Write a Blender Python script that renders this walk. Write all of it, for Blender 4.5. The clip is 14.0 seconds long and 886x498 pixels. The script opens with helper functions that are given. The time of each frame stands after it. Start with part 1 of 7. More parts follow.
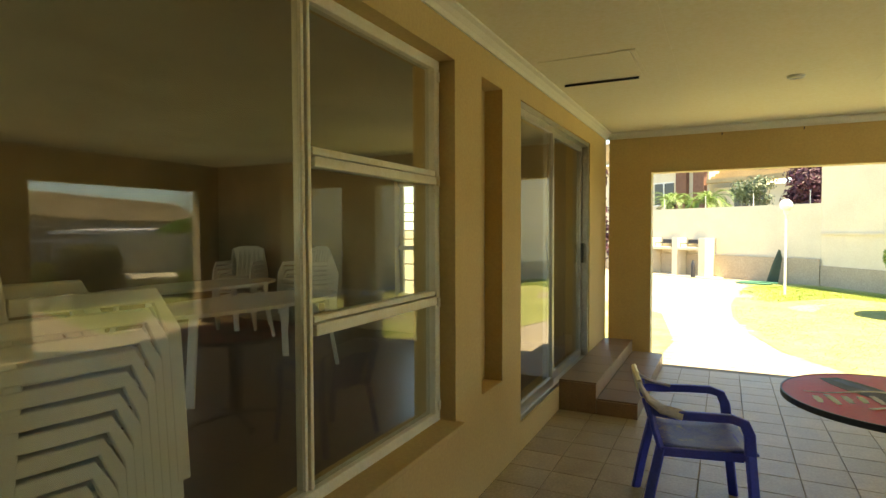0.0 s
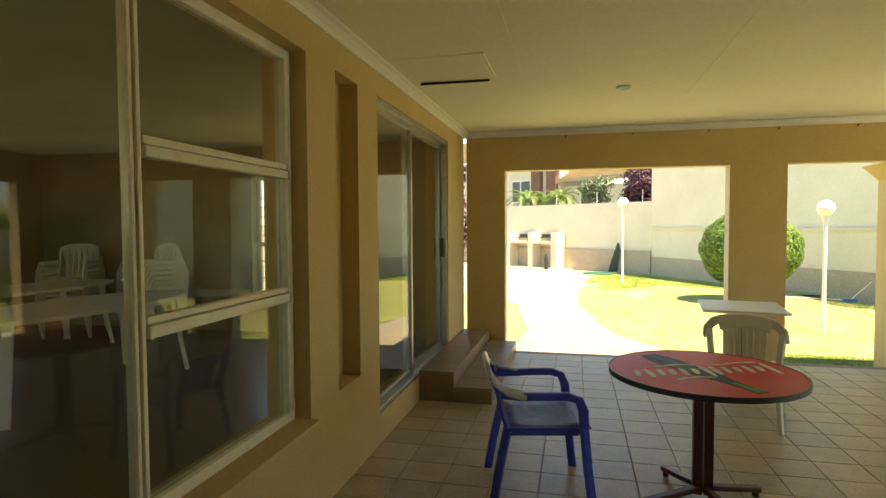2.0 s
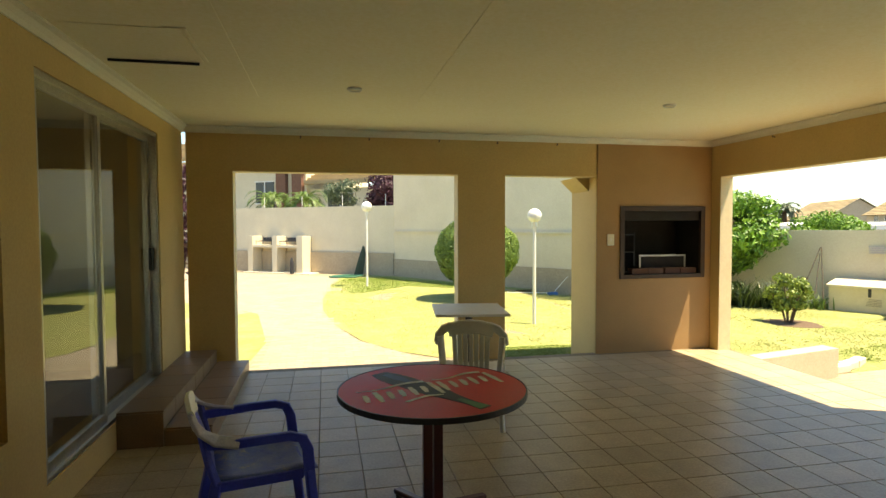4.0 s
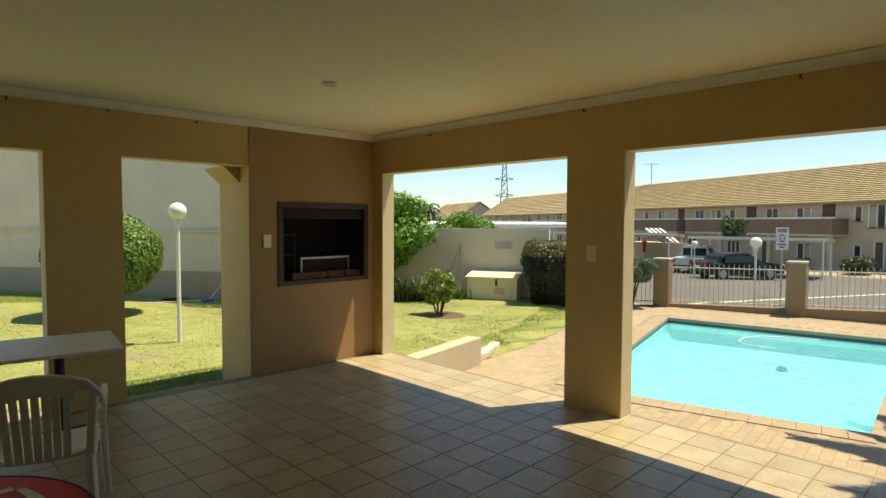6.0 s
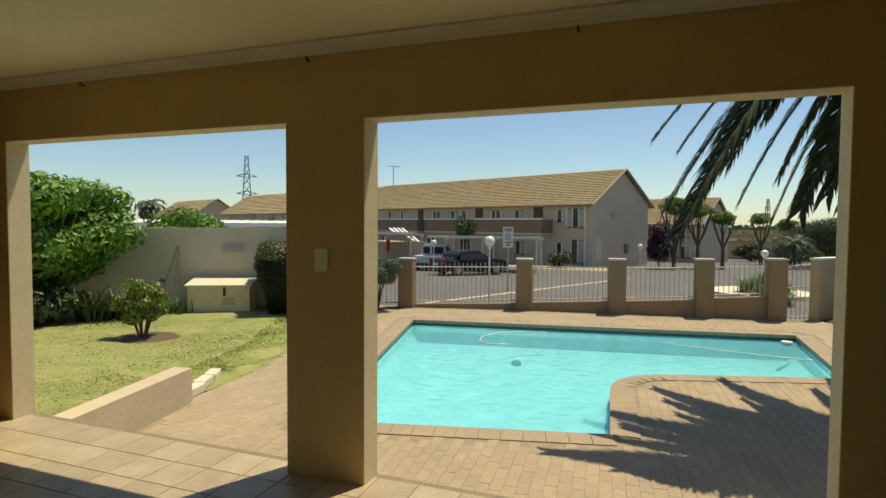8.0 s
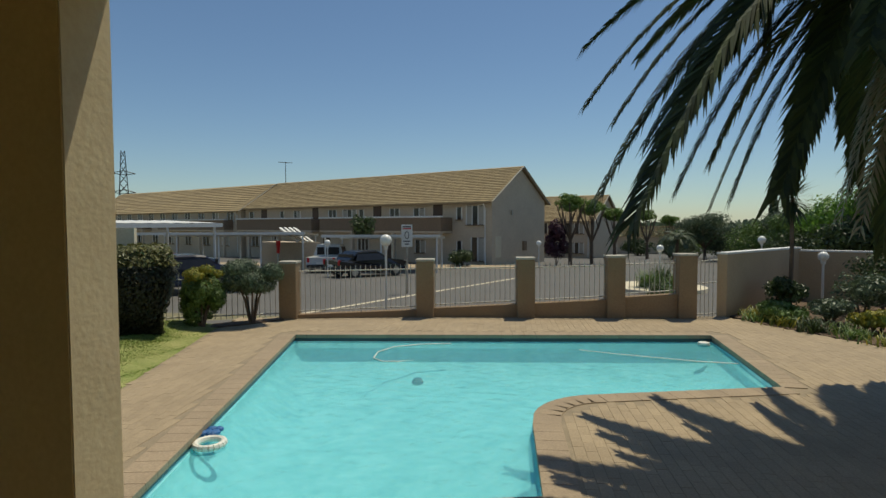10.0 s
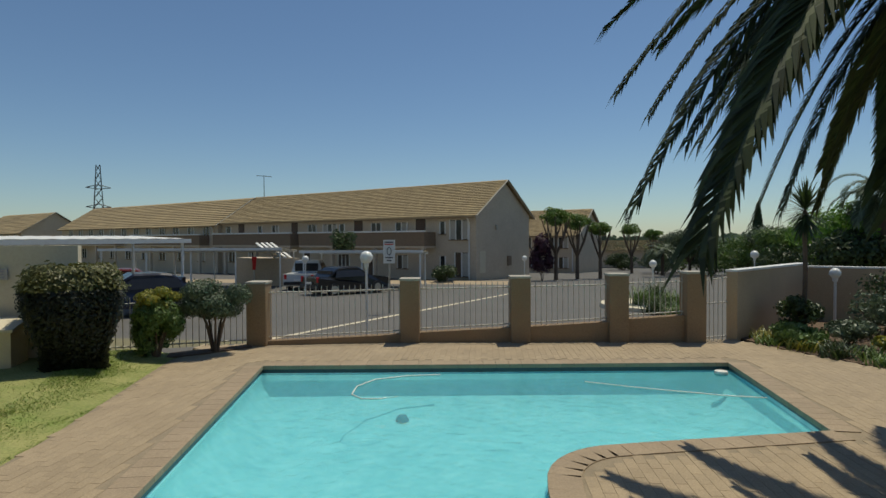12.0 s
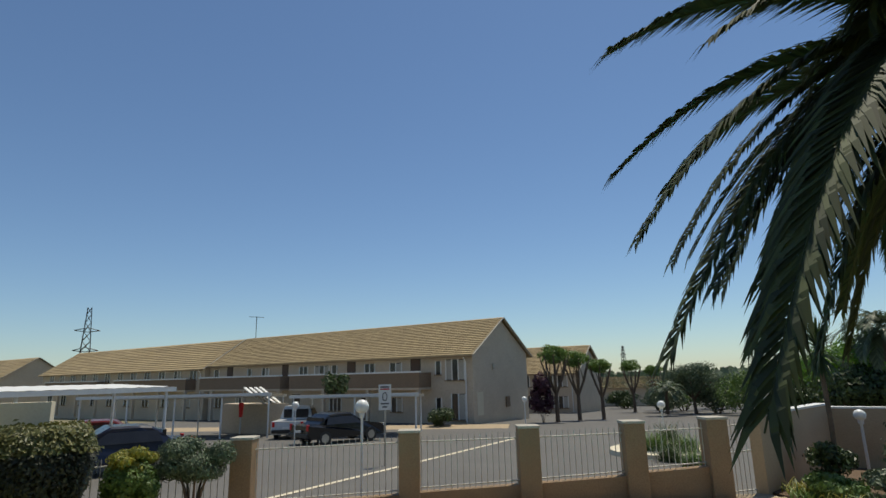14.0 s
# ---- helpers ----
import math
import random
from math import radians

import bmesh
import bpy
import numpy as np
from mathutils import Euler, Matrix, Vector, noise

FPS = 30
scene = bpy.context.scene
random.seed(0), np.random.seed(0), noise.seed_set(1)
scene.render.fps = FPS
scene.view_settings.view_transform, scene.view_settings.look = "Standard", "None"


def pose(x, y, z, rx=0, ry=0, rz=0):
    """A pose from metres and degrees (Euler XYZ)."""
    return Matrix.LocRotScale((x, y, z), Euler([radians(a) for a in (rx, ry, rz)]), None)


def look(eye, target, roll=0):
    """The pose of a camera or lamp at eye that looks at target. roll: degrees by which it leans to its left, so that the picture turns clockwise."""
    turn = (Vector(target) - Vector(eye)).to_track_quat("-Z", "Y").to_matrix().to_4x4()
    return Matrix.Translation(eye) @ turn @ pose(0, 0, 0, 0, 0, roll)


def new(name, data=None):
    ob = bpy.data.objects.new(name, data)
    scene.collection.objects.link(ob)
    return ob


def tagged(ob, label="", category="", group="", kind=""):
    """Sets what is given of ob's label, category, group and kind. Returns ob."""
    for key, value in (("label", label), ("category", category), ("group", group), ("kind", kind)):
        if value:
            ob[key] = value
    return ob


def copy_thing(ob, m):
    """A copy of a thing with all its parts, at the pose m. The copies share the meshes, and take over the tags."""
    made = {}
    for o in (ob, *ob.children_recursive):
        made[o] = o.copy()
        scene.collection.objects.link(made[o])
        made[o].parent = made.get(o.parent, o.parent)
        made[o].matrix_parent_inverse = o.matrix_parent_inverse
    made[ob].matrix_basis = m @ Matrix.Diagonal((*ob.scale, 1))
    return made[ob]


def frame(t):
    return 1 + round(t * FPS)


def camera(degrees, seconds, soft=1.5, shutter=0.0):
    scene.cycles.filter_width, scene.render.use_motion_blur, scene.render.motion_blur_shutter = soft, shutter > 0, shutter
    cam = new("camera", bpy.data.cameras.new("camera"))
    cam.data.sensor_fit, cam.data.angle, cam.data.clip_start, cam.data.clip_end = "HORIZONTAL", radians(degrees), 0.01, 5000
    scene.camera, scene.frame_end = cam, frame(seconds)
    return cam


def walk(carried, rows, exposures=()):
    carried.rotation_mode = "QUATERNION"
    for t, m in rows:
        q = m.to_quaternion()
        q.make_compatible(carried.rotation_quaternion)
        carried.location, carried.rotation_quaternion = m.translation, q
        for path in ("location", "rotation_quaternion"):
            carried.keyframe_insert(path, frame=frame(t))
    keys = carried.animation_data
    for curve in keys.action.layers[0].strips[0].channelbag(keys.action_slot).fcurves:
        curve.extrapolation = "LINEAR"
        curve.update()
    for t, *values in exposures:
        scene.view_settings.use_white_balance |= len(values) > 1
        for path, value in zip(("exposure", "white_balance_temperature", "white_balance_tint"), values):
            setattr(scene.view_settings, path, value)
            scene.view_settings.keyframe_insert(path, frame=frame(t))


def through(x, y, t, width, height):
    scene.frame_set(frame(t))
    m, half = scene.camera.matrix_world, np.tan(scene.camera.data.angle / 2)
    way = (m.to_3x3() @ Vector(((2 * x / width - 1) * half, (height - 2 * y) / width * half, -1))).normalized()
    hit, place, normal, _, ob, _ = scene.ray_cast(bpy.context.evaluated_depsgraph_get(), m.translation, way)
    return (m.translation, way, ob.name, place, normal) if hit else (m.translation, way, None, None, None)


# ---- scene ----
cam = camera(76.0, 14.0)
PATH = [
    (0, (0.237, 0.085, 1.542), (-0.652, 1.875, 1.475), -0.2),
    (0.5, (0.27, 0.081, 1.546), (-0.522, 1.916, 1.476), -0.4),
    (1, (0.281, 0.083, 1.538), (-0.411, 1.958, 1.463), -0.4),
    (1.5, (0.288, 0.08, 1.542), (-0.284, 1.995, 1.46), -0.2),
    (2, (0.31, 0.087, 1.537), (-0.143, 2.033, 1.453), -0.3),
    (2.2, (0.319, 0.085, 1.528), (-0.085, 2.042, 1.448), -0.2),
    (4.3, (0.487, 0.576, 1.612), (1.073, 2.487, 1.53), -0.1),
    (4.5, (0.515, 0.649, 1.622), (1.224, 2.518, 1.538), -0.0),
    (5, (0.613, 0.879, 1.616), (1.618, 2.606, 1.531), 0.2),
    (5.5, (0.809, 1.132, 1.591), (2.035, 2.711, 1.508), 0.3),
    (6, (1.053, 1.367, 1.609), (2.453, 2.792, 1.517), 0.2),
    (6.5, (1.308, 1.582, 1.605), (2.888, 2.805, 1.521), 0.3),
    (7, (1.65, 1.756, 1.601), (3.389, 2.74, 1.515), 0.4),
    (7.5, (2.028, 1.913, 1.599), (3.851, 2.731, 1.51), 0.3),
    (8, (2.353, 2.021, 1.58), (4.226, 2.717, 1.492), 0.4),
    (8.5, (2.779, 2.127, 1.563), (4.699, 2.679, 1.474), 0.4),
    (11, (4.688, 2.558, 1.516), (6.659, 2.887, 1.423), -0.2),
    (11.5, (4.935, 2.637, 1.555), (6.909, 2.946, 1.464), -0.1),
    (12, (5.188, 2.695, 1.55), (7.166, 2.99, 1.51), -0.3),
    (12.5, (5.331, 2.817, 1.679), (7.311, 3.088, 1.759), -0.7),
    (13, (5.472, 2.786, 1.663), (7.44, 3.062, 1.883), -0.8),
    (13.5, (5.492, 2.845, 1.686), (7.446, 3.11, 2.021), -1.2),
    (14, (5.497, 2.881, 1.713), (7.432, 3.139, 2.15), -1.3),
]
walk(cam, [(t, look(eye, target, roll)) for t, eye, target, roll in PATH],
     exposures=[(0, 2.33, 10300, 6), (2.2, 2.08, 10300, 6), (4.5, 1.22, 8900, 7), (5.5, 0.78, 8700, 4), (6.5, 0.3, 8500, 3), (7.5, 0.06, 8300, 4), (8.5, -0.18, 8150, 4), (11, -0.74, 7200, 3), (12.5, -0.64, 7200, 5), (14, -0.42, 7150, 6)])

# ---- light ----
SUN = Vector((0.335, -0.177, 1.0)).normalized()
world = bpy.data.worlds.new("daylight")
scene.world = world
world.use_nodes = True
wn = world.node_tree.nodes
sky = wn.new("ShaderNodeTexSky")
sky.sky_type, sky.sun_disc = "NISHITA", False
sky.sun_elevation, sky.sun_rotation = math.asin(SUN.z), math.atan2(SUN.x, SUN.y)
sky.air_density, sky.dust_density, sky.ozone_density = 1.0, 0.2, 3.0
wn["Background"].inputs["Strength"].default_value = 0.12
tint = wn.new("ShaderNodeMix")
tint.data_type, tint.blend_type = "RGBA", "MULTIPLY"
tint.inputs[0].default_value, tint.inputs[7].default_value = 1.0, (0.83, 0.965, 1.13, 1)
world.node_tree.links.new(sky.outputs[0], tint.inputs[6])
world.node_tree.links.new(tint.outputs[2], wn["Background"].inputs[0])
sun_data = bpy.data.lights.new("sun", "SUN")
sun_data.energy, sun_data.angle, sun_data.color = 4.9, radians(0.53), (1.0, 0.95, 0.86)
sun = new("sun", sun_data)
sun.matrix_world = look(SUN * 60, (0, 0, 0))


# ---- materials ----
def nodes_of(name):
    m = bpy.data.materials.new(name)
    m.use_nodes = True
    nt = m.node_tree
    return m, nt, nt.nodes["Principled BSDF"]


def surface(name, base, second=None, rough=0.7, scale=6.0, fine=90.0, bump=0.15, metal=0.0, stain=None, stain_at=0.62, stain_scale=1.3, vary=0.0, island=False, contrast=0.16, spec=0.5, speckle=0.35):
    """A painted, plastered or natural surface: broad tone changes, fine grain, optional stains, optional change from piece to piece."""
    m, nt, bs = nodes_of(name)
    N, L = nt.nodes, nt.links
    co = N.new("ShaderNodeTexCoord")
    if second is None:
        second = tuple(c * (1 - contrast * 1.6) for c in base)
    broad = N.new("ShaderNodeTexNoise")
    broad.inputs["Scale"].default_value, broad.inputs["Detail"].default_value, broad.inputs["Roughness"].default_value = scale, 6, 0.62
    grain = N.new("ShaderNodeTexNoise")
    grain.inputs["Scale"].default_value, grain.inputs["Detail"].default_value = fine, 4
    geo = N.new("ShaderNodeNewGeometry")
    for tex in (broad, grain):
        L.new(geo.outputs["Position"], tex.inputs["Vector"])
    ramp = N.new("ShaderNodeValToRGB")
    ramp.color_ramp.elements[0].position, ramp.color_ramp.elements[1].position = 0.3, 0.7
    ramp.color_ramp.elements[0].color, ramp.color_ramp.elements[1].color = (*second, 1), (*base, 1)
    L.new(broad.outputs[0], ramp.inputs[0])
    last = ramp.outputs[0]
    mixg = N.new("ShaderNodeMix")
    mixg.data_type, mixg.blend_type = "RGBA", "OVERLAY"
    mixg.inputs[0].default_value = speckle
    L.new(last, mixg.inputs[6]), L.new(grain.outputs[0], mixg.inputs[7])
    last = mixg.outputs[2]
    if stain:
        st = N.new("ShaderNodeTexNoise")
        st.inputs["Scale"].default_value, st.inputs["Detail"].default_value, st.inputs["Roughness"].default_value = stain_scale, 8, 0.7
        L.new(geo.outputs["Position"], st.inputs["Vector"])
        sr = N.new("ShaderNodeValToRGB")
        sr.color_ramp.elements[0].position, sr.color_ramp.elements[1].position = stain_at, stain_at + 0.09
        L.new(st.outputs[0], sr.inputs[0])
        ms = N.new("ShaderNodeMix")
        ms.data_type = "RGBA"
        L.new(sr.outputs[0], ms.inputs[0]), L.new(last, ms.inputs[6])
        ms.inputs[7].default_value = (*stain, 1)
        last = ms.outputs[2]
    if vary:
        hsv = N.new("ShaderNodeHueSaturation")
        mr = N.new("ShaderNodeMapRange")
        mr.inputs[3].default_value, mr.inputs[4].default_value = 1 - vary, 1 + vary
        if island:
            L.new(geo.outputs["Random Per Island"], mr.inputs[0])
        else:
            L.new(N.new("ShaderNodeObjectInfo").outputs["Random"], mr.inputs[0])
        L.new(mr.outputs[0], hsv.inputs["Value"]), L.new(last, hsv.inputs["Color"])
        last = hsv.outputs[0]
    L.new(last, bs.inputs["Base Color"])
    rr = N.new("ShaderNodeMapRange")
    rr.inputs[3].default_value, rr.inputs[4].default_value = max(rough - 0.1, 0.02), min(rough + 0.1, 1)
    L.new(broad.outputs[0], rr.inputs[0]), L.new(rr.outputs[0], bs.inputs["Roughness"])
    bs.inputs["Metallic"].default_value = metal
    bs.inputs["Specular IOR Level"].default_value = spec
    if bump:
        b = N.new("ShaderNodeBump")
        b.inputs["Strength"].default_value, b.inputs["Distance"].default_value = bump, 0.01
        L.new(grain.outputs[0], b.inputs["Height"]), L.new(b.outputs[0], bs.inputs["Normal"])
    return m


def leafy(name, light, dark, through=0.25, rough=0.5):
    m, nt, bs = nodes_of(name)
    N, L = nt.nodes, nt.links
    geo = N.new("ShaderNodeNewGeometry")
    ramp = N.new("ShaderNodeValToRGB")
    ramp.color_ramp.elements[0].color, ramp.color_ramp.elements[1].color = (*dark, 1), (*light, 1)
    L.new(geo.outputs["Random Per Island"], ramp.inputs[0])
    L.new(ramp.outputs[0], bs.inputs["Base Color"])
    bs.inputs["Roughness"].default_value = rough
    tr = N.new("ShaderNodeBsdfTranslucent")
    L.new(ramp.outputs[0], tr.inputs[0])
    mx = N.new("ShaderNodeMixShader")
    mx.inputs[0].default_value = through
    L.new(bs.outputs[0], mx.inputs[1]), L.new(tr.outputs[0], mx.inputs[2])
    L.new(mx.outputs[0], N["Material Output"].inputs[0])
    return m


def clear(name, tint, ior, top=0.8, rough=0.0, wave=0.0, wave_scale=6.0, cloud=None):
    """Clear glass or water: see-through, with Fresnel gloss and, for water, a milky diffuse share that also softens
    shadows below.
    """
    m, nt, bs = nodes_of(name)
    N, L = nt.nodes, nt.links
    N.remove(bs)
    tr, gl, fr, mx = N.new("ShaderNodeBsdfTransparent"), N.new("ShaderNodeBsdfGlossy"), N.new("ShaderNodeLayerWeight"), N.new("ShaderNodeMixShader")
    pw, mr = N.new("ShaderNodeMath"), N.new("ShaderNodeMapRange")
    pw.operation = "POWER"
    pw.inputs[1].default_value = 4.5
    f0 = ((ior - 1) / (ior + 1)) ** 2
    mr.inputs[3].default_value, mr.inputs[4].default_value = f0, top
    tr.inputs[0].default_value = (*tint, 1)
    gl.inputs["Roughness"].default_value = rough
    fr.inputs[0].default_value = 0.5
    if wave:
        no, bu = N.new("ShaderNodeTexNoise"), N.new("ShaderNodeBump")
        no.inputs["Scale"].default_value, no.inputs["Detail"].default_value = wave_scale, 3
        bu.inputs["Strength"].default_value, bu.inputs["Distance"].default_value = wave, 0.03
        L.new(N.new("ShaderNodeNewGeometry").outputs["Position"], no.inputs["Vector"])
        L.new(no.outputs[0], bu.inputs["Height"])
        L.new(bu.outputs[0], gl.inputs["Normal"]), L.new(bu.outputs[0], fr.inputs["Normal"])
    L.new(fr.outputs[1], pw.inputs[0]), L.new(pw.outputs[0], mr.inputs[0]), L.new(mr.outputs[0], mx.inputs[0])
    body = tr
    if cloud:
        df, body = N.new("ShaderNodeBsdfDiffuse"), N.new("ShaderNodeMixShader")
        df.inputs[0].default_value = (*cloud, 1)
        body.inputs[0].default_value = 0.32
        L.new(bu.outputs[0], df.inputs["Normal"])
        L.new(tr.outputs[0], body.inputs[1]), L.new(df.outputs[0], body.inputs[2])
    L.new(body.outputs[0], mx.inputs[1]), L.new(gl.outputs[0], mx.inputs[2])
    L.new(mx.outputs[0], N["Material Output"].inputs[0])
    return m


PLASTER = surface("ochre_plaster", (0.62, 0.44, 0.20), (0.56, 0.39, 0.17), rough=0.75, scale=2.2, fine=55, bump=0.1, stain=(0.42, 0.30, 0.16), stain_at=0.68, speckle=0.16)
BROWN_PLASTER = surface("brown_plaster", (0.41, 0.245, 0.11), (0.35, 0.205, 0.09), rough=0.7, scale=1.6, fine=70, bump=0.25, stain=(0.33, 0.19, 0.09), stain_at=0.66, speckle=0.16)
TAN_WALL = surface("tan_wall_paint", (0.50, 0.375, 0.235), (0.44, 0.33, 0.205), rough=0.85, scale=1.3, fine=30, bump=0.4, stain=(0.40, 0.32, 0.24), stain_at=0.68, speckle=0.16)
PLANTER = surface("pale_tan_plaster", (0.58, 0.475, 0.335), (0.50, 0.405, 0.28), rough=0.85, scale=2, fine=30, bump=0.3, stain=(0.36, 0.27, 0.17), stain_at=0.66, speckle=0.16)
REVEAL = surface("cream_plaster", (0.72, 0.61, 0.40), (0.65, 0.54, 0.34), rough=0.8, scale=5, fine=45, bump=0.15, stain=(0.3, 0.22, 0.12), stain_at=0.69, stain_scale=24, speckle=0.16)
CEILING = surface("ceiling_paint", (0.84, 0.79, 0.60), (0.80, 0.75, 0.56), rough=0.8, scale=0.8, fine=40, bump=0.05)
CORNICE = surface("cornice_paint", (0.78, 0.75, 0.62), rough=0.7, scale=3, bump=0.05, contrast=0.06)
TILE = surface("floor_tile_glaze", (0.45, 0.37, 0.245), (0.35, 0.277, 0.178), rough=0.36, scale=5, fine=60, bump=0.06, vary=0.1, spec=0.3)
TILE_REST = surface("floor_tile_glaze_far", (0.45, 0.37, 0.245), (0.35, 0.277, 0.178), rough=0.36, scale=5, fine=60, bump=0.06, vary=0.1, spec=0.3, island=True)
GROUT = surface("dark_grout", (0.27, 0.215, 0.142), rough=0.95, scale=8, bump=0.3)
STEP_TILE = surface("step_tile_glaze", (0.28, 0.175, 0.10), (0.21, 0.13, 0.072), rough=0.4, scale=5, bump=0.06, vary=0.12)
FRAME_WHITE = surface("cream_gloss_paint", (0.84, 0.79, 0.63), (0.76, 0.69, 0.51), rough=0.45, scale=9, bump=0.15, stain=(0.35, 0.25, 0.14), stain_at=0.7, stain_scale=12)
ALU = surface("anodised_aluminium", (0.50, 0.48, 0.44), rough=0.35, metal=0.8, scale=5, bump=0.03)
GLASS = clear("window_glass", (0.90, 0.90, 0.84), 1.5)
BLACK_PLASTIC = surface("black_plastic", (0.02, 0.02, 0.022), rough=0.4, scale=5, bump=0.05)
WALL_GREY = surface("beige_wall_paint", (0.71, 0.63, 0.47), (0.63, 0.555, 0.41), rough=0.85, scale=1.2, fine=25, bump=0.6, stain=(0.54, 0.47, 0.35), stain_at=0.66, stain_scale=0.9, speckle=0.16)
WALL_BAND = surface("taupe_wall_paint", (0.43, 0.355, 0.25), (0.37, 0.30, 0.21), rough=0.9, scale=1.5, fine=25, bump=0.6, stain=(0.45, 0.39, 0.3), stain_at=0.64, stain_scale=2)
PAVER = surface("clay_paver", (0.40, 0.308, 0.198), (0.325, 0.248, 0.157), rough=0.85, scale=1.2, fine=50, bump=0.3, vary=0.06)
PAVER_REST = surface("clay_paver_far", (0.40, 0.308, 0.198), (0.325, 0.248, 0.157), rough=0.85, scale=1.2, fine=50, bump=0.3, vary=0.06, island=True)
PATH_PAVER = surface("path_paver", (0.34, 0.29, 0.215), (0.29, 0.245, 0.178), rough=0.85, scale=1.2, fine=50, bump=0.3, vary=0.1)
PATH_REST = surface("path_paver_far", (0.34, 0.29, 0.215), (0.29, 0.245, 0.178), rough=0.85, scale=1.2, fine=50, bump=0.3, vary=0.1, island=True)
SAND = surface("jointing_sand", (0.33, 0.262, 0.175), rough=0.95, scale=6, bump=0.4)
GRASS_SOIL = surface("dry_lawn", (0.345, 0.33, 0.125), (0.20, 0.24, 0.062), rough=0.95, scale=2.6, fine=28, bump=0.9, stain=(0.22, 0.28, 0.07), stain_at=0.58, stain_scale=0.7)
GRASS_BLADE = leafy("grass_blade", (0.37, 0.35, 0.125), (0.19, 0.24, 0.055))
GRASS_GREEN = leafy("green_grass_blade", (0.25, 0.33, 0.065), (0.16, 0.245, 0.04))
SOIL = surface("garden_soil", (0.14, 0.09, 0.055), rough=0.95, scale=5, fine=40, bump=0.8)
ASPHALT = surface("asphalt", (0.138, 0.13, 0.118), (0.105, 0.1, 0.092), rough=0.9, scale=0.5, fine=60, bump=0.4)
# mottled tone and coarse bump stand in for rippling caustic light on the floor
POOL_PAINT = surface("caustic_pool_plaster", (0.34, 0.78, 0.82), (0.20, 0.62, 0.68), rough=0.8, scale=2.4, fine=8, bump=0.8)
POOL_BAND = surface("pool_waterline_tile", (0.035, 0.06, 0.08), rough=0.3, scale=14, bump=0.1)
# the milky cyan share also replaces ripple-scattered light, veiling hard shadows on the floor
WATER = clear("pool_water", (0.86, 0.985, 0.99), 1.33, top=0.4, wave=1.6, wave_scale=5.5, cloud=(0.24, 0.76, 0.79))
COPING = surface("coping_brick", (0.38, 0.29, 0.195), (0.31, 0.235, 0.155), rough=0.85, scale=2, fine=50, bump=0.3, vary=0.05)
FENCE_WALL = surface("brown_fence_plaster", (0.31, 0.21, 0.12), (0.265, 0.178, 0.10), rough=0.85, scale=2, fine=40, bump=0.3)
WHITE_PAINT = surface("white_paint", (0.78, 0.77, 0.72), rough=0.5, scale=7, bump=0.05, contrast=0.07)
RAIL_PAINT = surface("weathered_rail_paint", (0.56, 0.53, 0.46), (0.46, 0.43, 0.37), rough=0.6, scale=9, bump=0.05)
WHITE_PLASTIC = surface("white_plastic", (0.82, 0.80, 0.72), (0.75, 0.72, 0.63), rough=0.45, scale=8, bump=0.05)
BLUE_PLASTIC = surface("blue_plastic", (0.055, 0.085, 0.58), (0.04, 0.065, 0.5), rough=0.42, scale=8, bump=0.08)
BLUE_WORN = surface("worn_blue_plastic", (0.20, 0.25, 0.46), (0.08, 0.12, 0.5), rough=0.55, scale=16, bump=0.15, stain=(0.34, 0.34, 0.34), stain_at=0.55, stain_scale=9)
ROOF_TILE = surface("clay_roof_tile", (0.42, 0.315, 0.17), (0.34, 0.25, 0.13), rough=0.85, scale=1.4, fine=25, bump=0.3, vary=0.12, island=True)
APT_WALL = surface("apartment_render", (0.61, 0.50, 0.37), (0.54, 0.44, 0.32), rough=0.9, scale=0.7, fine=12, bump=0.3, contrast=0.1)
APT_DARK = surface("apartment_balcony_paint", (0.25, 0.175, 0.115), (0.22, 0.155, 0.10), rough=0.9, scale=0.8, fine=12, bump=0.3)
DARK_GLASS = surface("dark_window_pane", (0.03, 0.03, 0.032), rough=0.12, scale=3, bump=0)
CURTAIN = surface("pale_curtain", (0.50, 0.46, 0.38), rough=0.9, scale=9, bump=0.1)
BRICK = surface("face_brick", (0.20, 0.10, 0.065), (0.15, 0.07, 0.045), rough=0.9, scale=6, bump=0.3, vary=0.2, island=True)
STEEL_DARK = surface("dark_steel", (0.05, 0.05, 0.055), rough=0.55, metal=0.4, scale=8, bump=0.1)
SOOT = surface("sooty_brick", (0.018, 0.015, 0.013), (0.03, 0.024, 0.02), rough=0.95, scale=5, bump=0.5)
BARK = surface("grey_bark", (0.16, 0.115, 0.08), (0.10, 0.07, 0.05), rough=0.95, scale=9, fine=50, bump=0.9)
GLOBE = surface("opal_globe", (0.82, 0.81, 0.76), rough=0.3, scale=3, bump=0, contrast=0.03)
LEAF_BRIGHT = leafy("bright_leaf", (0.20, 0.38, 0.045), (0.06, 0.15, 0.018))
LEAF_MID = leafy("mid_leaf", (0.17, 0.26, 0.06), (0.07, 0.13, 0.03))
# hedge sides: near-black leaf colour holds the shade of the side facing the walk
LEAF_HEDGE_SHADE = leafy("shaded_hedge_leaf", (0.036, 0.04, 0.016), (0.012, 0.015, 0.007), 0.08)
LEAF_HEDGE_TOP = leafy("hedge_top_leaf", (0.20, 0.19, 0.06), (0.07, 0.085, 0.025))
LEAF_BALL = leafy("ball_leaf", (0.19, 0.29, 0.06), (0.09, 0.16, 0.03))
LEAF_DARK = leafy("dark_leaf", (0.07, 0.11, 0.03), (0.025, 0.045, 0.015))
LEAF_GREY = leafy("grey_green_leaf", (0.15, 0.20, 0.11), (0.06, 0.09, 0.05))
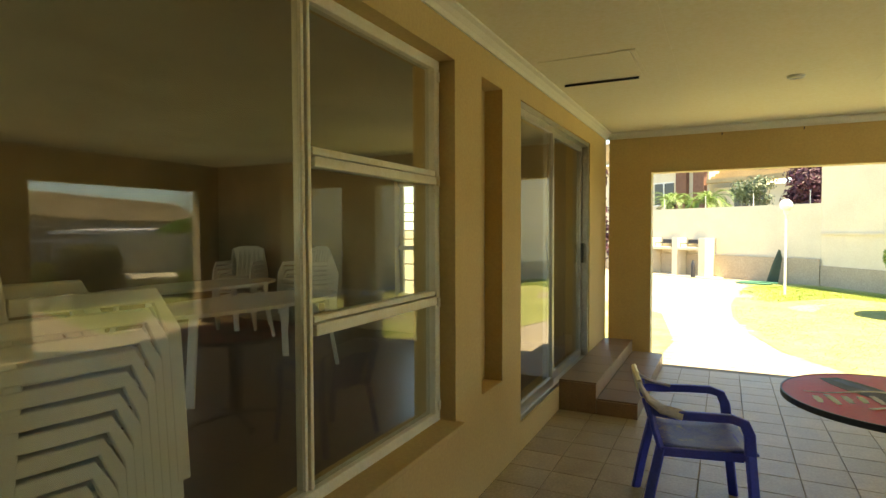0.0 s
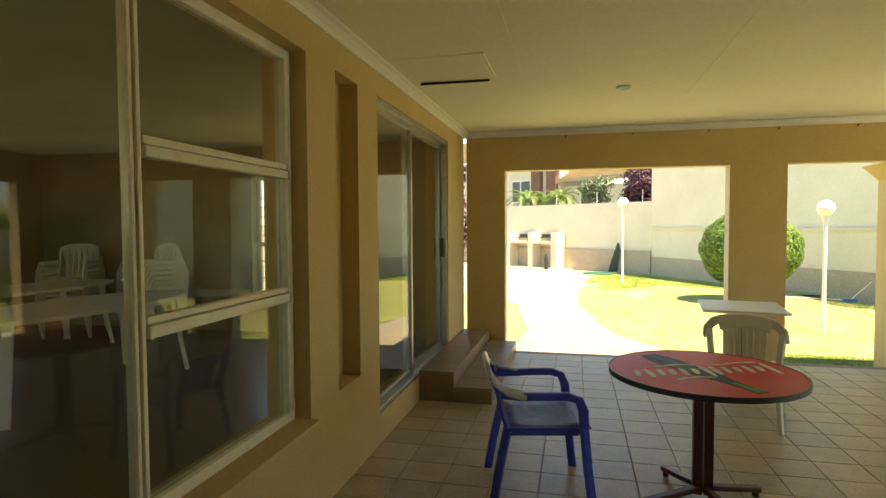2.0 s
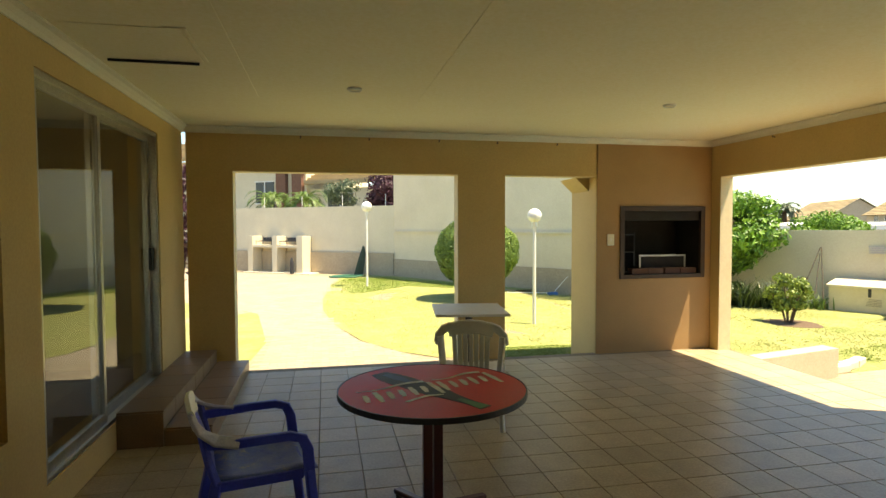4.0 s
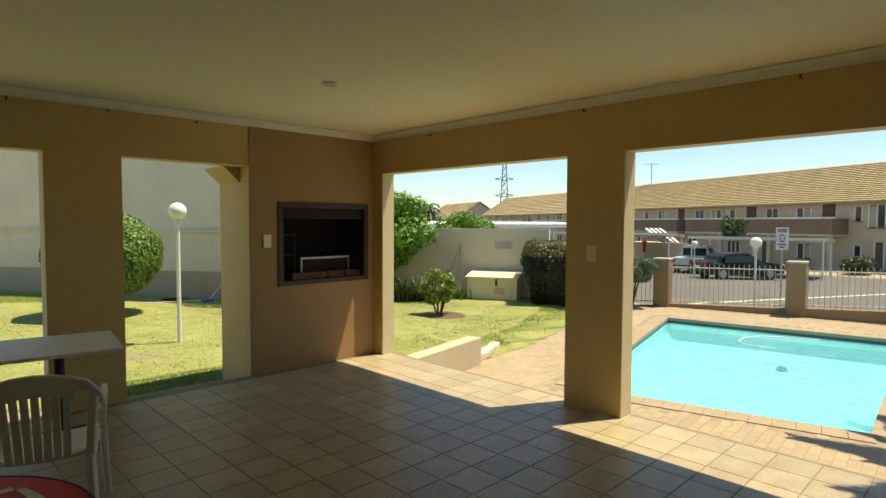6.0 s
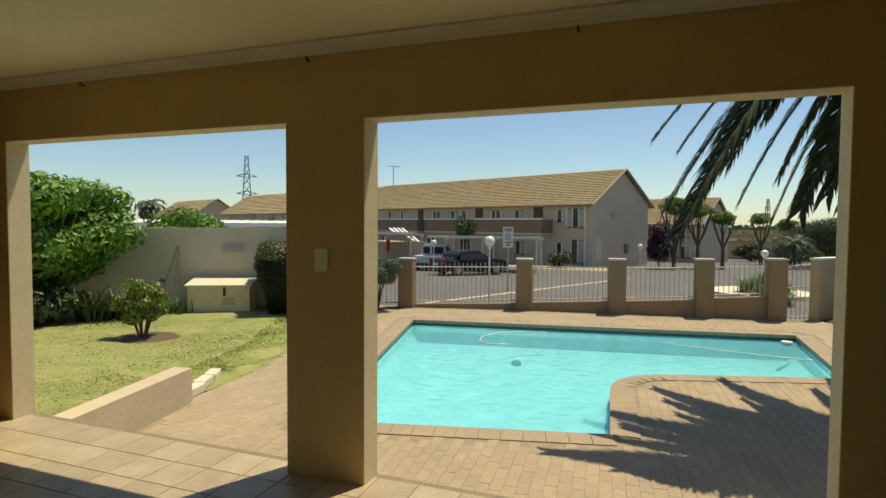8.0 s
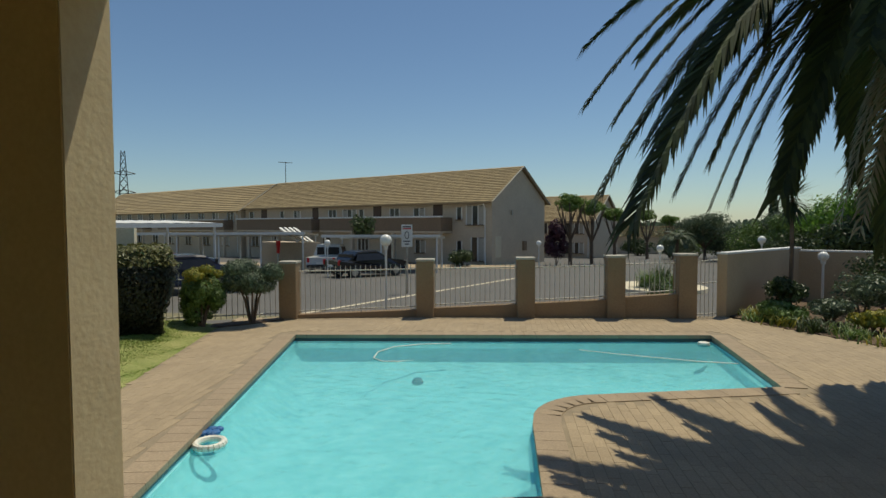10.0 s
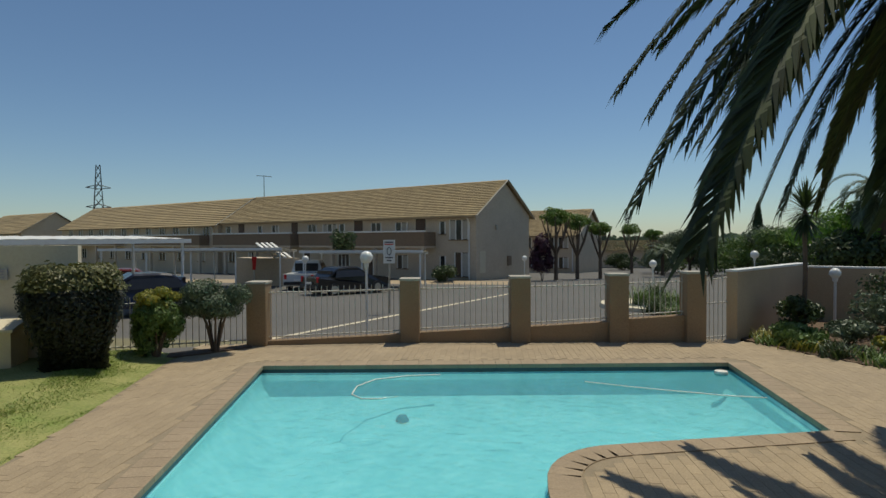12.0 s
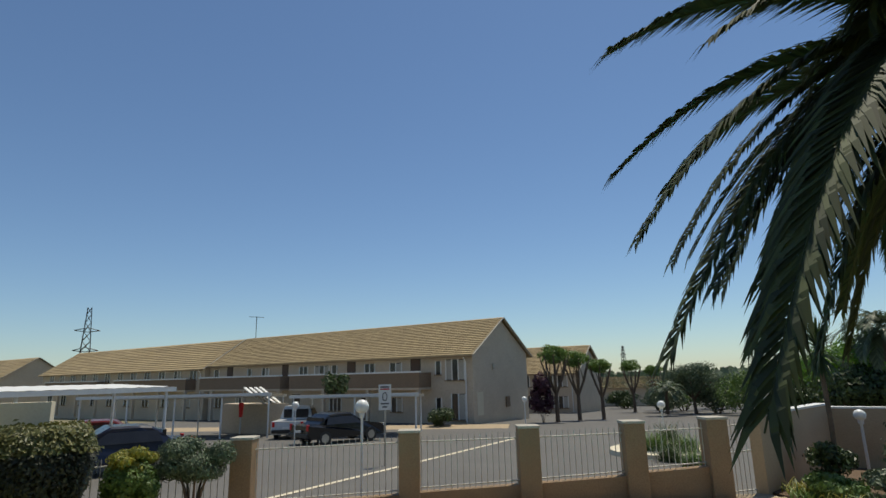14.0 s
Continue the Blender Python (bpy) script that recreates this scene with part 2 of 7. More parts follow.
LEAF_YELLOW = leafy("yellow_leaf", (0.42, 0.36, 0.05), (0.12, 0.17, 0.03))
LEAF_SAPLING = leafy("sapling_leaf", (0.26, 0.33, 0.06), (0.10, 0.17, 0.03))
LEAF_PURPLE = leafy("plum_leaf", (0.10, 0.03, 0.05), (0.04, 0.012, 0.022))
LEAF_PALM = leafy("palm_leaf", (0.07, 0.095, 0.022), (0.02, 0.034, 0.009), 0.18, 0.7)
LEAF_DRY = leafy("dry_palm_leaf", (0.34, 0.30, 0.20), (0.22, 0.18, 0.11), 0.15)
RED = surface("red_enamel", (0.66, 0.022, 0.02), (0.58, 0.018, 0.016), rough=0.42, scale=4, bump=0.02, spec=0.25)
MAROON = surface("maroon_steel", (0.10, 0.018, 0.02), rough=0.4, scale=8, bump=0.05)


# ---- builders ----
def add_box(bm, lo, hi, bevel=0.0):
    lo, hi = Vector(lo), Vector(hi)
    made = bmesh.ops.create_cube(bm, size=1.0, matrix=Matrix.Translation((lo + hi) / 2) @ Matrix.Diagonal((*(hi - lo), 1)))
    if bevel:
        edges = {e for v in made["verts"] for e in v.link_edges}
        bmesh.ops.bevel(bm, geom=list(edges), offset=bevel, segments=2, affect="EDGES", profile=0.6)


def add_tube(bm, a, b, r0, r1=None, sides=10, caps=True):
    a, b = Vector(a), Vector(b)
    r1 = r0 if r1 is None else r1
    turn = (b - a).to_track_quat("Z", "Y").to_matrix().to_4x4()
    bmesh.ops.create_cone(bm, cap_ends=caps, segments=sides, radius1=r0, radius2=r1, depth=(b - a).length, matrix=Matrix.Translation((a + b) / 2) @ turn)


def add_ball(bm, at, r, squash=1.0, u=16, v=10):
    bmesh.ops.create_uvsphere(bm, u_segments=u, v_segments=v, radius=r, matrix=Matrix.Translation(at) @ Matrix.Diagonal((1, 1, squash, 1)))


def add_prism(bm, outline, z0, z1):
    """A slab over a flat outline of (x, y)."""
    low, high = [bm.verts.new((x, y, z0)) for x, y in outline], [bm.verts.new((x, y, z1)) for x, y in outline]
    bm.faces.new(high), bm.faces.new(low[::-1])
    n = len(outline)
    for i in range(n):
        bm.faces.new((low[i], low[(i + 1) % n], high[(i + 1) % n], high[i]))


def add_pipe(bm, points, r, sides=8):
    for a, b in zip(points, points[1:]):
        add_tube(bm, a, b, r, sides=sides)
    for p in points[1:-1]:
        add_ball(bm, p, r * 1.02, u=sides, v=6)


def mesh_of(name, bm, material, smooth=False):
    bmesh.ops.recalc_face_normals(bm, faces=bm.faces)
    me = bpy.data.meshes.new(name)
    bm.to_mesh(me)
    bm.free()
    if smooth:
        me.polygons.foreach_set("use_smooth", [True] * len(me.polygons))
    me.materials.append(material)
    return me


def part(name, bm, material, parent, label="", smooth=False):
    ob = new(name, mesh_of(name, bm, material, smooth) if isinstance(bm, bmesh.types.BMesh) else bm)
    ob.parent = parent
    if label:
        ob["label"] = label
    return ob


def solid(name, bm, material, label, category, kind="", group="", smooth=False):
    return tagged(new(name, mesh_of(name, bm, material, smooth)), label, category, group, kind)


def thing(name, at, label, category, turn=0.0, group="", kind=""):
    ob = new(name)
    ob.matrix_basis = pose(*at, 0, 0, turn)
    ob.empty_display_size = 0.2
    return tagged(ob, label, category, group, kind)


def box_mesh(name, lo, hi, material, bevel=0.0):
    bm = bmesh.new()
    add_box(bm, lo, hi, bevel)
    return mesh_of(name, bm, material)


def structure(name, boxes, material, label, category="wall", bevel=0.0):
    bm = bmesh.new()
    for lo, hi in boxes:
        add_box(bm, lo, hi, bevel)
    return solid(name, bm, material, label, category, "structure")


def leaves(name, centres, normals, size, material, rng, parent, label="", long=1.7, droop=0.0):
    """One crown of many small folded leaves, each an island of two triangles."""
    n = len(centres)
    side = np.cross(normals, rng.normal(size=(n, 3)))
    side /= np.linalg.norm(side, axis=1, keepdims=True) + 1e-9
    ahead = np.cross(normals, side) + rng.normal(size=(n, 3)) * 0.35
    ahead[:, 2] -= droop
    ahead /= np.linalg.norm(ahead, axis=1, keepdims=True) + 1e-9
    s = size * rng.uniform(0.6, 1.35, (n, 1))
    lift = normals * s * 0.18
    verts = np.stack([centres - ahead * s * long / 2, centres + side * s / 2 + lift, centres + ahead * s * long / 2, centres - side * s / 2 + lift], 1).reshape(-1, 3)
    k = np.arange(n)[:, None] * 4
    faces = np.concatenate([k + [0, 1, 2], k + [0, 2, 3]]).tolist()
    me = bpy.data.meshes.new(name)
    me.from_pydata(verts.tolist(), [], faces)
    me.materials.append(material)
    return part(name, me, material, parent, label)


def crown_points(rng, n, centre, radii, lumps=9, lump=0.45, hollow=0.55):
    """Points in an uneven crown built of lumps, mostly near its outside."""
    centre, radii = np.array(centre, float), np.array(radii, float)
    dirs = rng.normal(size=(lumps, 3))
    dirs /= np.linalg.norm(dirs, axis=1, keepdims=True)
    mids = dirs * rng.uniform(0.45, 0.75, (lumps, 1))
    which = rng.integers(0, lumps, n)
    d = rng.normal(size=(n, 3))
    d /= np.linalg.norm(d, axis=1, keepdims=True)
    p = mids[which] + d * lump * rng.uniform(hollow, 1.0, (n, 1))
    return centre + p * radii, d


def ball_points(rng, n, centre, radii, rough=0.02):
    """Points on a clipped, closed crown: a bumpy shell and some inside."""
    d = rng.normal(size=(n, 3))
    d /= np.linalg.norm(d, axis=1, keepdims=True)
    bump = 1 + rough * (np.sin(d[:, 0] * 9 + 1) * np.sin(d[:, 1] * 8) + np.sin(d[:, 2] * 11 + d[:, 0] * 5))
    r = rng.uniform(0.82, 1.03, n) * bump
    return np.array(centre) + d * r[:, None] * np.array(radii), d


def shrub(name, at, radii, height, count, leaf, size, label, category="bush", seed=1, stems=6, lumps=14, lump=0.45, group="", stem_r=0.018, droop=0.0, long=1.7, clipped=False):
    """A bush: thin forking stems from the soil and a crown of leaves."""
    rng = np.random.default_rng(seed)
    root = thing(name, at, label, category, group=group)
    bm = bmesh.new()
    for i in range(stems):
        a = i * 6.283 / stems + rng.uniform(-0.3, 0.3)
        mid = Vector((math.cos(a) * radii[0] * 0.25, math.sin(a) * radii[1] * 0.25, height * 0.5))
        top = Vector((math.cos(a) * radii[0] * 0.6, math.sin(a) * radii[1] * 0.6, height + radii[2] * rng.uniform(-0.1, 0.4)))
        foot = Vector((math.cos(a) * 0.04, math.sin(a) * 0.04, -0.03))
        add_tube(bm, foot, mid, stem_r * 1.4, stem_r, 6)
        add_tube(bm, mid, top, stem_r, stem_r * 0.4, 6)
    part("stem", bm, BARK, root)
    pts, nrm = ball_points(rng, count, (0, 0, height), radii) if clipped else crown_points(rng, count, (0, 0, height), radii, lumps, lump)
    pts[:, 2] = np.maximum(pts[:, 2], 0.02)
    leaves("crown", pts, nrm, size, leaf, rng, root, long=long, droop=droop)
    return root

# ---- the covered patio and its clubhouse ----
WX, NY, EX, CZ = -1.02, 6.94, 5.33, 2.66      # inner faces of the west, north and east walls, ceiling height
structure("wall_west", [
    ((-1.27, -3.5, -0.3), (WX, -0.9, 2.75)), ((-1.27, -0.9, -0.3), (WX, 2.76, 0.53)), ((-1.27, -0.9, 2.42), (WX, 2.76, 2.75)),
    ((-1.27, 2.76, -0.3), (WX, 3.12, 2.75)), ((-1.27, 3.12, -0.3), (WX, 3.46, 0.58)), ((-1.27, 3.12, 0.58), (-1.14, 3.46, 2.42)),
    ((-1.27, 3.12, 2.42), (WX, 3.46, 2.75)), ((-1.27, 3.46, -0.3), (WX, 3.82, 2.75)), ((-1.27, 3.82, -0.3), (WX, 6.04, 0.2)),
    ((-1.27, 3.82, 2.43), (WX, 6.04, 2.75)), ((-1.27, 6.04, -0.3), (WX, 6.93, 2.75))], PLASTER, "ochre plastered clubhouse wall with window, niche and sliding door")
structure("wall_north", [
    ((-0.985, NY, -0.5), (-0.52, 7.14, 2.75)), ((1.98, NY, -0.5), (2.55, 7.14, 2.75)),
    ((-0.52, NY, 2.19), (1.98, 7.14, 2.75)), ((2.55, NY, 2.19), (3.73, 7.14, 2.75)),
    ], PLASTER, "ochre plastered wall with two garden openings")
structure("wall_barbecue", [
    ((3.734, NY - 0.012, -0.7), (4.07, 7.65, 2.75)), ((5.2, NY - 0.012, -0.7), (5.326, 7.65, 2.75)), ((4.07, NY - 0.012, -0.7), (5.2, 7.65, 0.95)), ((4.07, NY - 0.012, 1.8), (5.2, 7.65, 2.75)),
    ((4.07, 7.5, 0.95), (5.2, 7.65, 1.8))], BROWN_PLASTER, "browner plastered wall block with a barbecue recess")
structure("wall_east", [
    ((EX, -3.5, -0.8), (5.51, 1.21, 2.75)), ((EX, 3.63, -0.8), (5.51, 4.17, 2.75)), ((EX, 6.77, -0.8), (5.51, 7.65, 2.75)),
    ((EX, 1.21, 2.2), (5.51, 3.63, 2.75)), ((EX, 4.17, 2.2), (5.51, 6.77, 2.75))], PLASTER, "ochre plastered wall with two wide openings to the pool")
structure("trim_reveal", [
    ((EX + 0.004, 1.21, -0.01), (5.507, 1.214, 2.196)), ((EX + 0.004, 3.626, -0.01), (5.507, 3.63, 2.196)), ((EX + 0.004, 4.17, -0.01), (5.507, 4.174, 2.196)), ((EX + 0.004, 6.766, -0.01), (5.507, 6.77, 2.196)),
    ((EX + 0.004, 1.21, 2.196), (5.507, 3.63, 2.2)), ((EX + 0.004, 4.17, 2.196), (5.507, 6.77, 2.2)),
    ((-0.52, NY + 0.004, -0.01), (-0.516, 7.137, 2.186)), ((1.976, NY + 0.004, -0.01), (1.98, 7.137, 2.186)), ((2.55, NY + 0.004, -0.01), (2.554, 7.137, 2.186)),
    ((-0.52, NY + 0.004, 2.186), (1.98, 7.137, 2.19)), ((2.55, NY + 0.004, 2.186), (3.73, 7.137, 2.19))], REVEAL, "pitted cream plaster inside the wall openings", "trim")
structure("trim_barbecue_side", [((3.728, NY + 0.004, -0.2), (3.733, 7.648, 2.186))], PLASTER, "weathered ochre plaster on the barbecue block's garden side", "trim")
bm = bmesh.new()
vs = [bm.verts.new(q) for q in ((3.73, 7.145, 2.188), (3.55, 7.145, 2.188), (3.73, 7.145, 2.02), (3.73, 7.64, 2.188), (3.55, 7.64, 2.188), (3.73, 7.64, 2.02))]
for idx in ((0, 1, 2), (5, 4, 3), (0, 3, 4, 1), (1, 4, 5, 2), (2, 5, 3, 0)):
    bm.faces.new([vs[i] for i in idx])
solid("trim_corbel", bm, PLASTER, "sloping plaster corbel under the wall head", "trim", "structure")
structure("wall_south", [((-1.27, -3.7, -0.3), (5.51, -3.5, 2.75))], PLASTER, "plain ochre plastered wall closing the patio")
structure("ceiling", [((-1.27, -3.5, CZ), (5.51, 7.1, 2.74))], CEILING, "cream painted flat board ceiling over the patio", "ceiling")
structure("roof", [((-7.3, -3.7, 2.76), (5.51, 7.14, 2.86))], FENCE_WALL, "plain flat roof slab over patio and clubhouse", "roof")
structure("floor_slab", [((WX, -3.5, -0.35), (5.52, 7.0, -0.005))], GROUT, "dark grout bed under the patio tiles", "floor")
structure("threshold_face", [((5.505, 1.21, -0.8), (5.53, 3.63, -0.014)), ((5.505, 4.17, -0.8), (5.53, 6.77, -0.014))], FENCE_WALL, "brown plastered face under the patio edge", "wall")

# cove cornice round the ceiling
bm = bmesh.new()
def cove(bm, a, b, inward):
    a, b, n = Vector(a), Vector(b), Vector(inward)
    prof = [(0.0, -0.07), (0.012, -0.07), (0.022, -0.045), (0.045, -0.022), (0.07, -0.012), (0.07, 0.0), (0.0, 0.0)]
    ra, rb = [bm.verts.new(a + n * u + Vector((0, 0, w))) for u, w in prof], [bm.verts.new(b + n * u + Vector((0, 0, w))) for u, w in prof]
    for i in range(len(prof)):
        j = (i + 1) % len(prof)
        bm.faces.new((ra[i], ra[j], rb[j], rb[i]))
cove(bm, (WX + 0.001, -3.5, CZ - 0.001), (WX + 0.001, NY, CZ - 0.001), (1, 0, 0))
cove(bm, (WX, NY - 0.001, CZ - 0.002), (EX, NY - 0.001, CZ - 0.002), (0, -1, 0))
cove(bm, (EX - 0.001, NY, CZ - 0.001), (EX - 0.001, -3.5, CZ - 0.001), (-1, 0, 0))
solid("trim_cornice", bm, CORNICE, "white coved cornice where walls meet ceiling", "trim", "structure")
structure("trim_ceiling_strips", [((x - 0.018, -3.4, CZ - 0.003), (x + 0.018, 5.4, CZ + 0.002)) for x in (-0.09, 1.26)], CEILING, "thin cover strips over the ceiling board joints", "trim")

# clubhouse room behind the glass
ROOM = surface("room_paint", (0.40, 0.33, 0.22), rough=0.85, scale=2, bump=0.1)
# the out-of-view south and west openings are added only to brighten the room
structure("wall_room", [((-7.3, 2.4, -0.3), (-7.1, 6.93, 2.75)), ((-7.3, -3.7, -0.3), (-7.1, 2.4, 0.9)), ((-7.3, -3.7, 2.3), (-7.1, 2.4, 2.75)), ((-7.1, 6.7, -0.3), (-3.78, 6.93, 2.75)), ((-2.5, 6.7, -0.3), (-1.27, 6.93, 2.75)), ((-3.78, 6.7, -0.3), (-2.5, 6.93, 0.62)), ((-3.78, 6.7, 2.2), (-2.5, 6.93, 2.75)), ((-7.1, -3.7, -0.3), (-6.3, -3.5, 2.75)), ((-2.2, -3.7, -0.3), (-1.27, -3.5, 2.75)), ((-6.3, -3.7, -0.3), (-2.2, -3.5, 0.9)), ((-6.3, -3.7, 2.3), (-2.2, -3.5, 2.75))], ROOM, "dim beige painted walls of the clubhouse room, with added unseen openings for daylight")
barred = thing("window_room", (0, 0, 0), "white steel window with horizontal burglar bars in the clubhouse room", "window", kind="structure")
for k, z in enumerate((0.65, 0.86, 1.08, 1.3, 1.42, 1.54, 1.66, 1.78, 1.9, 2.16)):
    r = 0.03 if k in (0, 3, 9) else 0.008
    part("bar", box_mesh("bar", (-3.775, 6.80 - r, z - r), (-2.505, 6.80 + r, z + r), FRAME_WHITE, 0.002), FRAME_WHITE, barred)
for x in (-3.75, -3.14, -2.53):
    part("mullion", box_mesh("mullion", (x - 0.025, 6.835, 0.625), (x + 0.025, 6.88, 2.195), FRAME_WHITE, 0.002), FRAME_WHITE, barred)
ROOM_CEIL = surface("room_ceiling_paint", (0.56, 0.51, 0.38), rough=0.85, scale=1, bump=0.05)
structure("ceiling_room", [((-7.1, -3.5, 2.56), (-1.27, 6.7, 2.74))], ROOM_CEIL, "cream painted ceiling of the clubhouse room", "ceiling")
ROOM_FLOOR = surface("room_floor_tile", (0.20, 0.125, 0.075), (0.16, 0.10, 0.06), rough=0.35, scale=3, fine=30, bump=0.05)
structure("floor_room", [((-7.1, -3.5, -0.3), (-1.27, 6.7, 0.16))], ROOM_FLOOR, "dark brown tiled floor of the clubhouse room", "floor")


def window_unit():
    w = thing("window_1", (-1.14, 0, 0), "cream painted steel window with three-pane casement", "window", kind="structure")
    def bar(name, lo, hi, bev=0.006):
        part(name, box_mesh(name, lo, hi, FRAME_WHITE, bev), FRAME_WHITE, w)
    for nm, lo, hi in (("frame_bottom", (-0.03, -0.9, 0.53), (0.03, 2.76, 0.58)), ("frame_top", (-0.03, -0.9, 2.37), (0.03, 2.76, 2.42)),
                       ("jamb", (-0.03, 2.72, 0.58), (0.03, 2.76, 2.37)), ("jamb", (-0.03, -0.9, 0.58), (0.03, -0.86, 2.37)),
                       ("mullion", (-0.03, 1.693, 0.58), (0.014, 1.710, 2.37)), ("mullion", (-0.025, 1.714, 0.58), (0.024, 1.733, 2.37)),
                       ("transom", (-0.03, 1.74, 1.775), (0.035, 2.72, 1.815)), ("transom", (-0.025, 1.74, 1.82), (0.025, 2.72, 1.85)),
                       ("transom", (-0.03, 1.74, 1.15), (0.035, 2.72, 1.195)), ("transom", (-0.025, 1.74, 1.2), (0.025, 2.72, 1.225)),
                       ("casement_stile", (-0.02, 2.69, 0.58), (0.038, 2.722, 1.15)), ("casement_stile", (-0.02, 2.69, 1.225), (0.038, 2.722, 1.775)), ("casement_stile", (-0.02, 2.69, 1.85), (0.038, 2.722, 2.37))):
        bar(nm, lo, hi)
    for z in (1.165, 1.795, 0.62, 2.33):
        bm = bmesh.new()
        add_tube(bm, (0.036, 2.725, z - 0.025), (0.036, 2.725, z + 0.025), 0.012)
        part("hinge", bm, FRAME_WHITE, w)
    for y0, y1, z0, z1 in ((-0.86, 1.69, 0.58, 2.37), (1.736, 2.69, 0.58, 1.15), (1.736, 2.69, 1.225, 1.775), (1.736, 2.69, 1.85, 2.37)):
        bm = bmesh.new()
        add_box(bm, (-0.003, y0, z0), (0.003, y1, z1))
        part("pane", bm, GLASS, w)
    bm = bmesh.new()
    add_box(bm, (-0.03, -0.95, 0.505), (0.17, 2.78, 0.532), 0.006)
    part("window_sill", bm, PLASTER, w)
    return w


window_unit()


def sliding_door():
    d = thing("door_1", (-1.09, 3.82, 0.2), "aluminium framed glass sliding door, closed", "door", kind="structure")
    for nm, lo, hi in (("track", (-0.06, 0, 0.0), (0.06, 2.22, 0.03)), ("head", (-0.06, 0, 2.19), (0.06, 2.22, 2.23)), ("jamb", (-0.06, 0, 0.03), (0.06, 0.035, 2.19)), ("jamb", (-0.06, 2.185, 0.03), (0.06, 2.22, 2.19))):
        part(nm, box_mesh(nm, lo, hi, ALU, 0.004), ALU, d)
    for x, y0, y1 in ((0.025, 0.035, 0.95), (-0.02, 0.90, 2.185)):
        leaf = new("leaf")
        leaf.parent = d
        leaf.location = (x, 0, 0)
        for nm, lo, hi in (("stile", (-0.018, y0, 0.03), (0.018, y0 + 0.045, 2.19)), ("stile", (-0.018, y1 - 0.045, 0.03), (0.018, y1, 2.19)),
                           ("rail", (-0.018, y0 + 0.045, 0.03), (0.018, y1 - 0.045, 0.1)), ("rail", (-0.018, y0 + 0.045, 2.14), (0.018, y1 - 0.045, 2.19))):
            part(nm, box_mesh(nm, lo, hi, ALU, 0.003), ALU, leaf)
        bm = bmesh.new()
        add_box(bm, (-0.003, y0 + 0.045, 0.1), (0.003, y1 - 0.045, 2.14))
        part("pane", bm, GLASS, leaf)
        if y1 > 2:
            bm = bmesh.new()
            add_box(bm, (0.018, y1 - 0.06, 1.0), (0.05, y1 - 0.015, 1.2), 0.006)
            part("handle", bm, BLACK_PLASTIC, leaf, "black door pull")


sliding_door()

# tiled steps at the sliding door
steps = thing("door_steps", (-1.02, 4.82, 0), "brown tiled double step below the sliding door", "steps", kind="structure")
bm = bmesh.new()
add_box(bm, (0, 0.03, -0.01), (0.31, 2.1, 0.255))
add_box(bm, (0.31, 0.03, -0.01), (0.64, 2.1, 0.125))
part("core", bm, GROUT, steps)
for x0, x1, z in ((0.0, 0.318, 0.26), (0.325, 0.648, 0.13)):
    for k in range(6):
        part("tread_tile", box_mesh("tread_tile", (x0 + 0.002, 0.02 + k * 0.345, z - 0.008), (x1 - 0.002, 0.02 + k * 0.345 + 0.34, z + 0.005), STEP_TILE, 0.002), STEP_TILE, steps)
        part("riser_tile", box_mesh("riser_tile", (x1 - 0.014, 0.02 + k * 0.345, z - 0.132), (x1 - 0.004, 0.02 + k * 0.345 + 0.34, z - 0.012), STEP_TILE, 0.002), STEP_TILE, steps)
for x0, x1, z0, z1 in ((0.0, 0.315, 0.0, 0.25), (0.32, 0.645, 0.0, 0.12)):
    part("end_tile", box_mesh("end_tile", (x0 + 0.003, 0.015, z0 + 0.003), (x1 - 0.003, 0.028, z1), STEP_TILE, 0.002), STEP_TILE, steps)

# ---- ground ----
def smooth01(v, a, b):
    v = min(max((v - a) / (b - a), 0.0), 1.0)
    return v * v * (3 - 2 * v)


def ground_z(x, y):
    z = -0.66
    z += 0.42 * smooth01(y, 7.2, 8.4) * (1 - smooth01(x, 5.0, 6.2))
    z -= 0.2 * smooth01(x, 16.6, 18.0)
    z -= 0.03 * max(0.0, min(x, 95.0) - 18.0)
    return z


def sheet(name, xs, ys, height, material, label, category, lift=0.0, kind="structure"):
    me = bpy.data.meshes.new(name)
    v = [(x, y, height(x, y) + lift) for x in xs for y in ys]
    n = len(ys)
    f = [(i * n + j, (i + 1) * n + j, (i + 1) * n + j + 1, i * n + j + 1) for i in range(len(xs) - 1) for j in range(n - 1)]
    me.from_pydata(v, [], f)
    me.materials.append(material)
    return tagged(new(name, me), label, category, kind=kind)


def outline_sheet(name, outline, height, material, label, category, step=0.5, lift=0.0, thick=0.0):
    """A surface over an outline, draped on a height function."""
    bm = bmesh.new()
    bm.faces.new([bm.verts.new((x, y, 0)) for x, y in outline])
    lo_x, hi_x = min(p[0] for p in outline), max(p[0] for p in outline)
    lo_y, hi_y = min(p[1] for p in outline), max(p[1] for p in outline)
    for axis, lo, hi in ((0, lo_x, hi_x), (1, lo_y, hi_y)):
        c = lo + step
        while c < hi:
            n = Vector((1, 0, 0)) if axis == 0 else Vector((0, 1, 0))
            bmesh.ops.bisect_plane(bm, geom=bm.verts[:] + bm.edges[:] + bm.faces[:], plane_co=n * c, plane_no=n)
            c += step
    for v in bm.verts:
        v.co.z = height(v.co.x, v.co.y) + lift
    me = bpy.data.meshes.new(name)
    bm.to_mesh(me)
    bm.free()
    me.materials.append(material)
    return tagged(new(name, me), label, category, kind="structure")


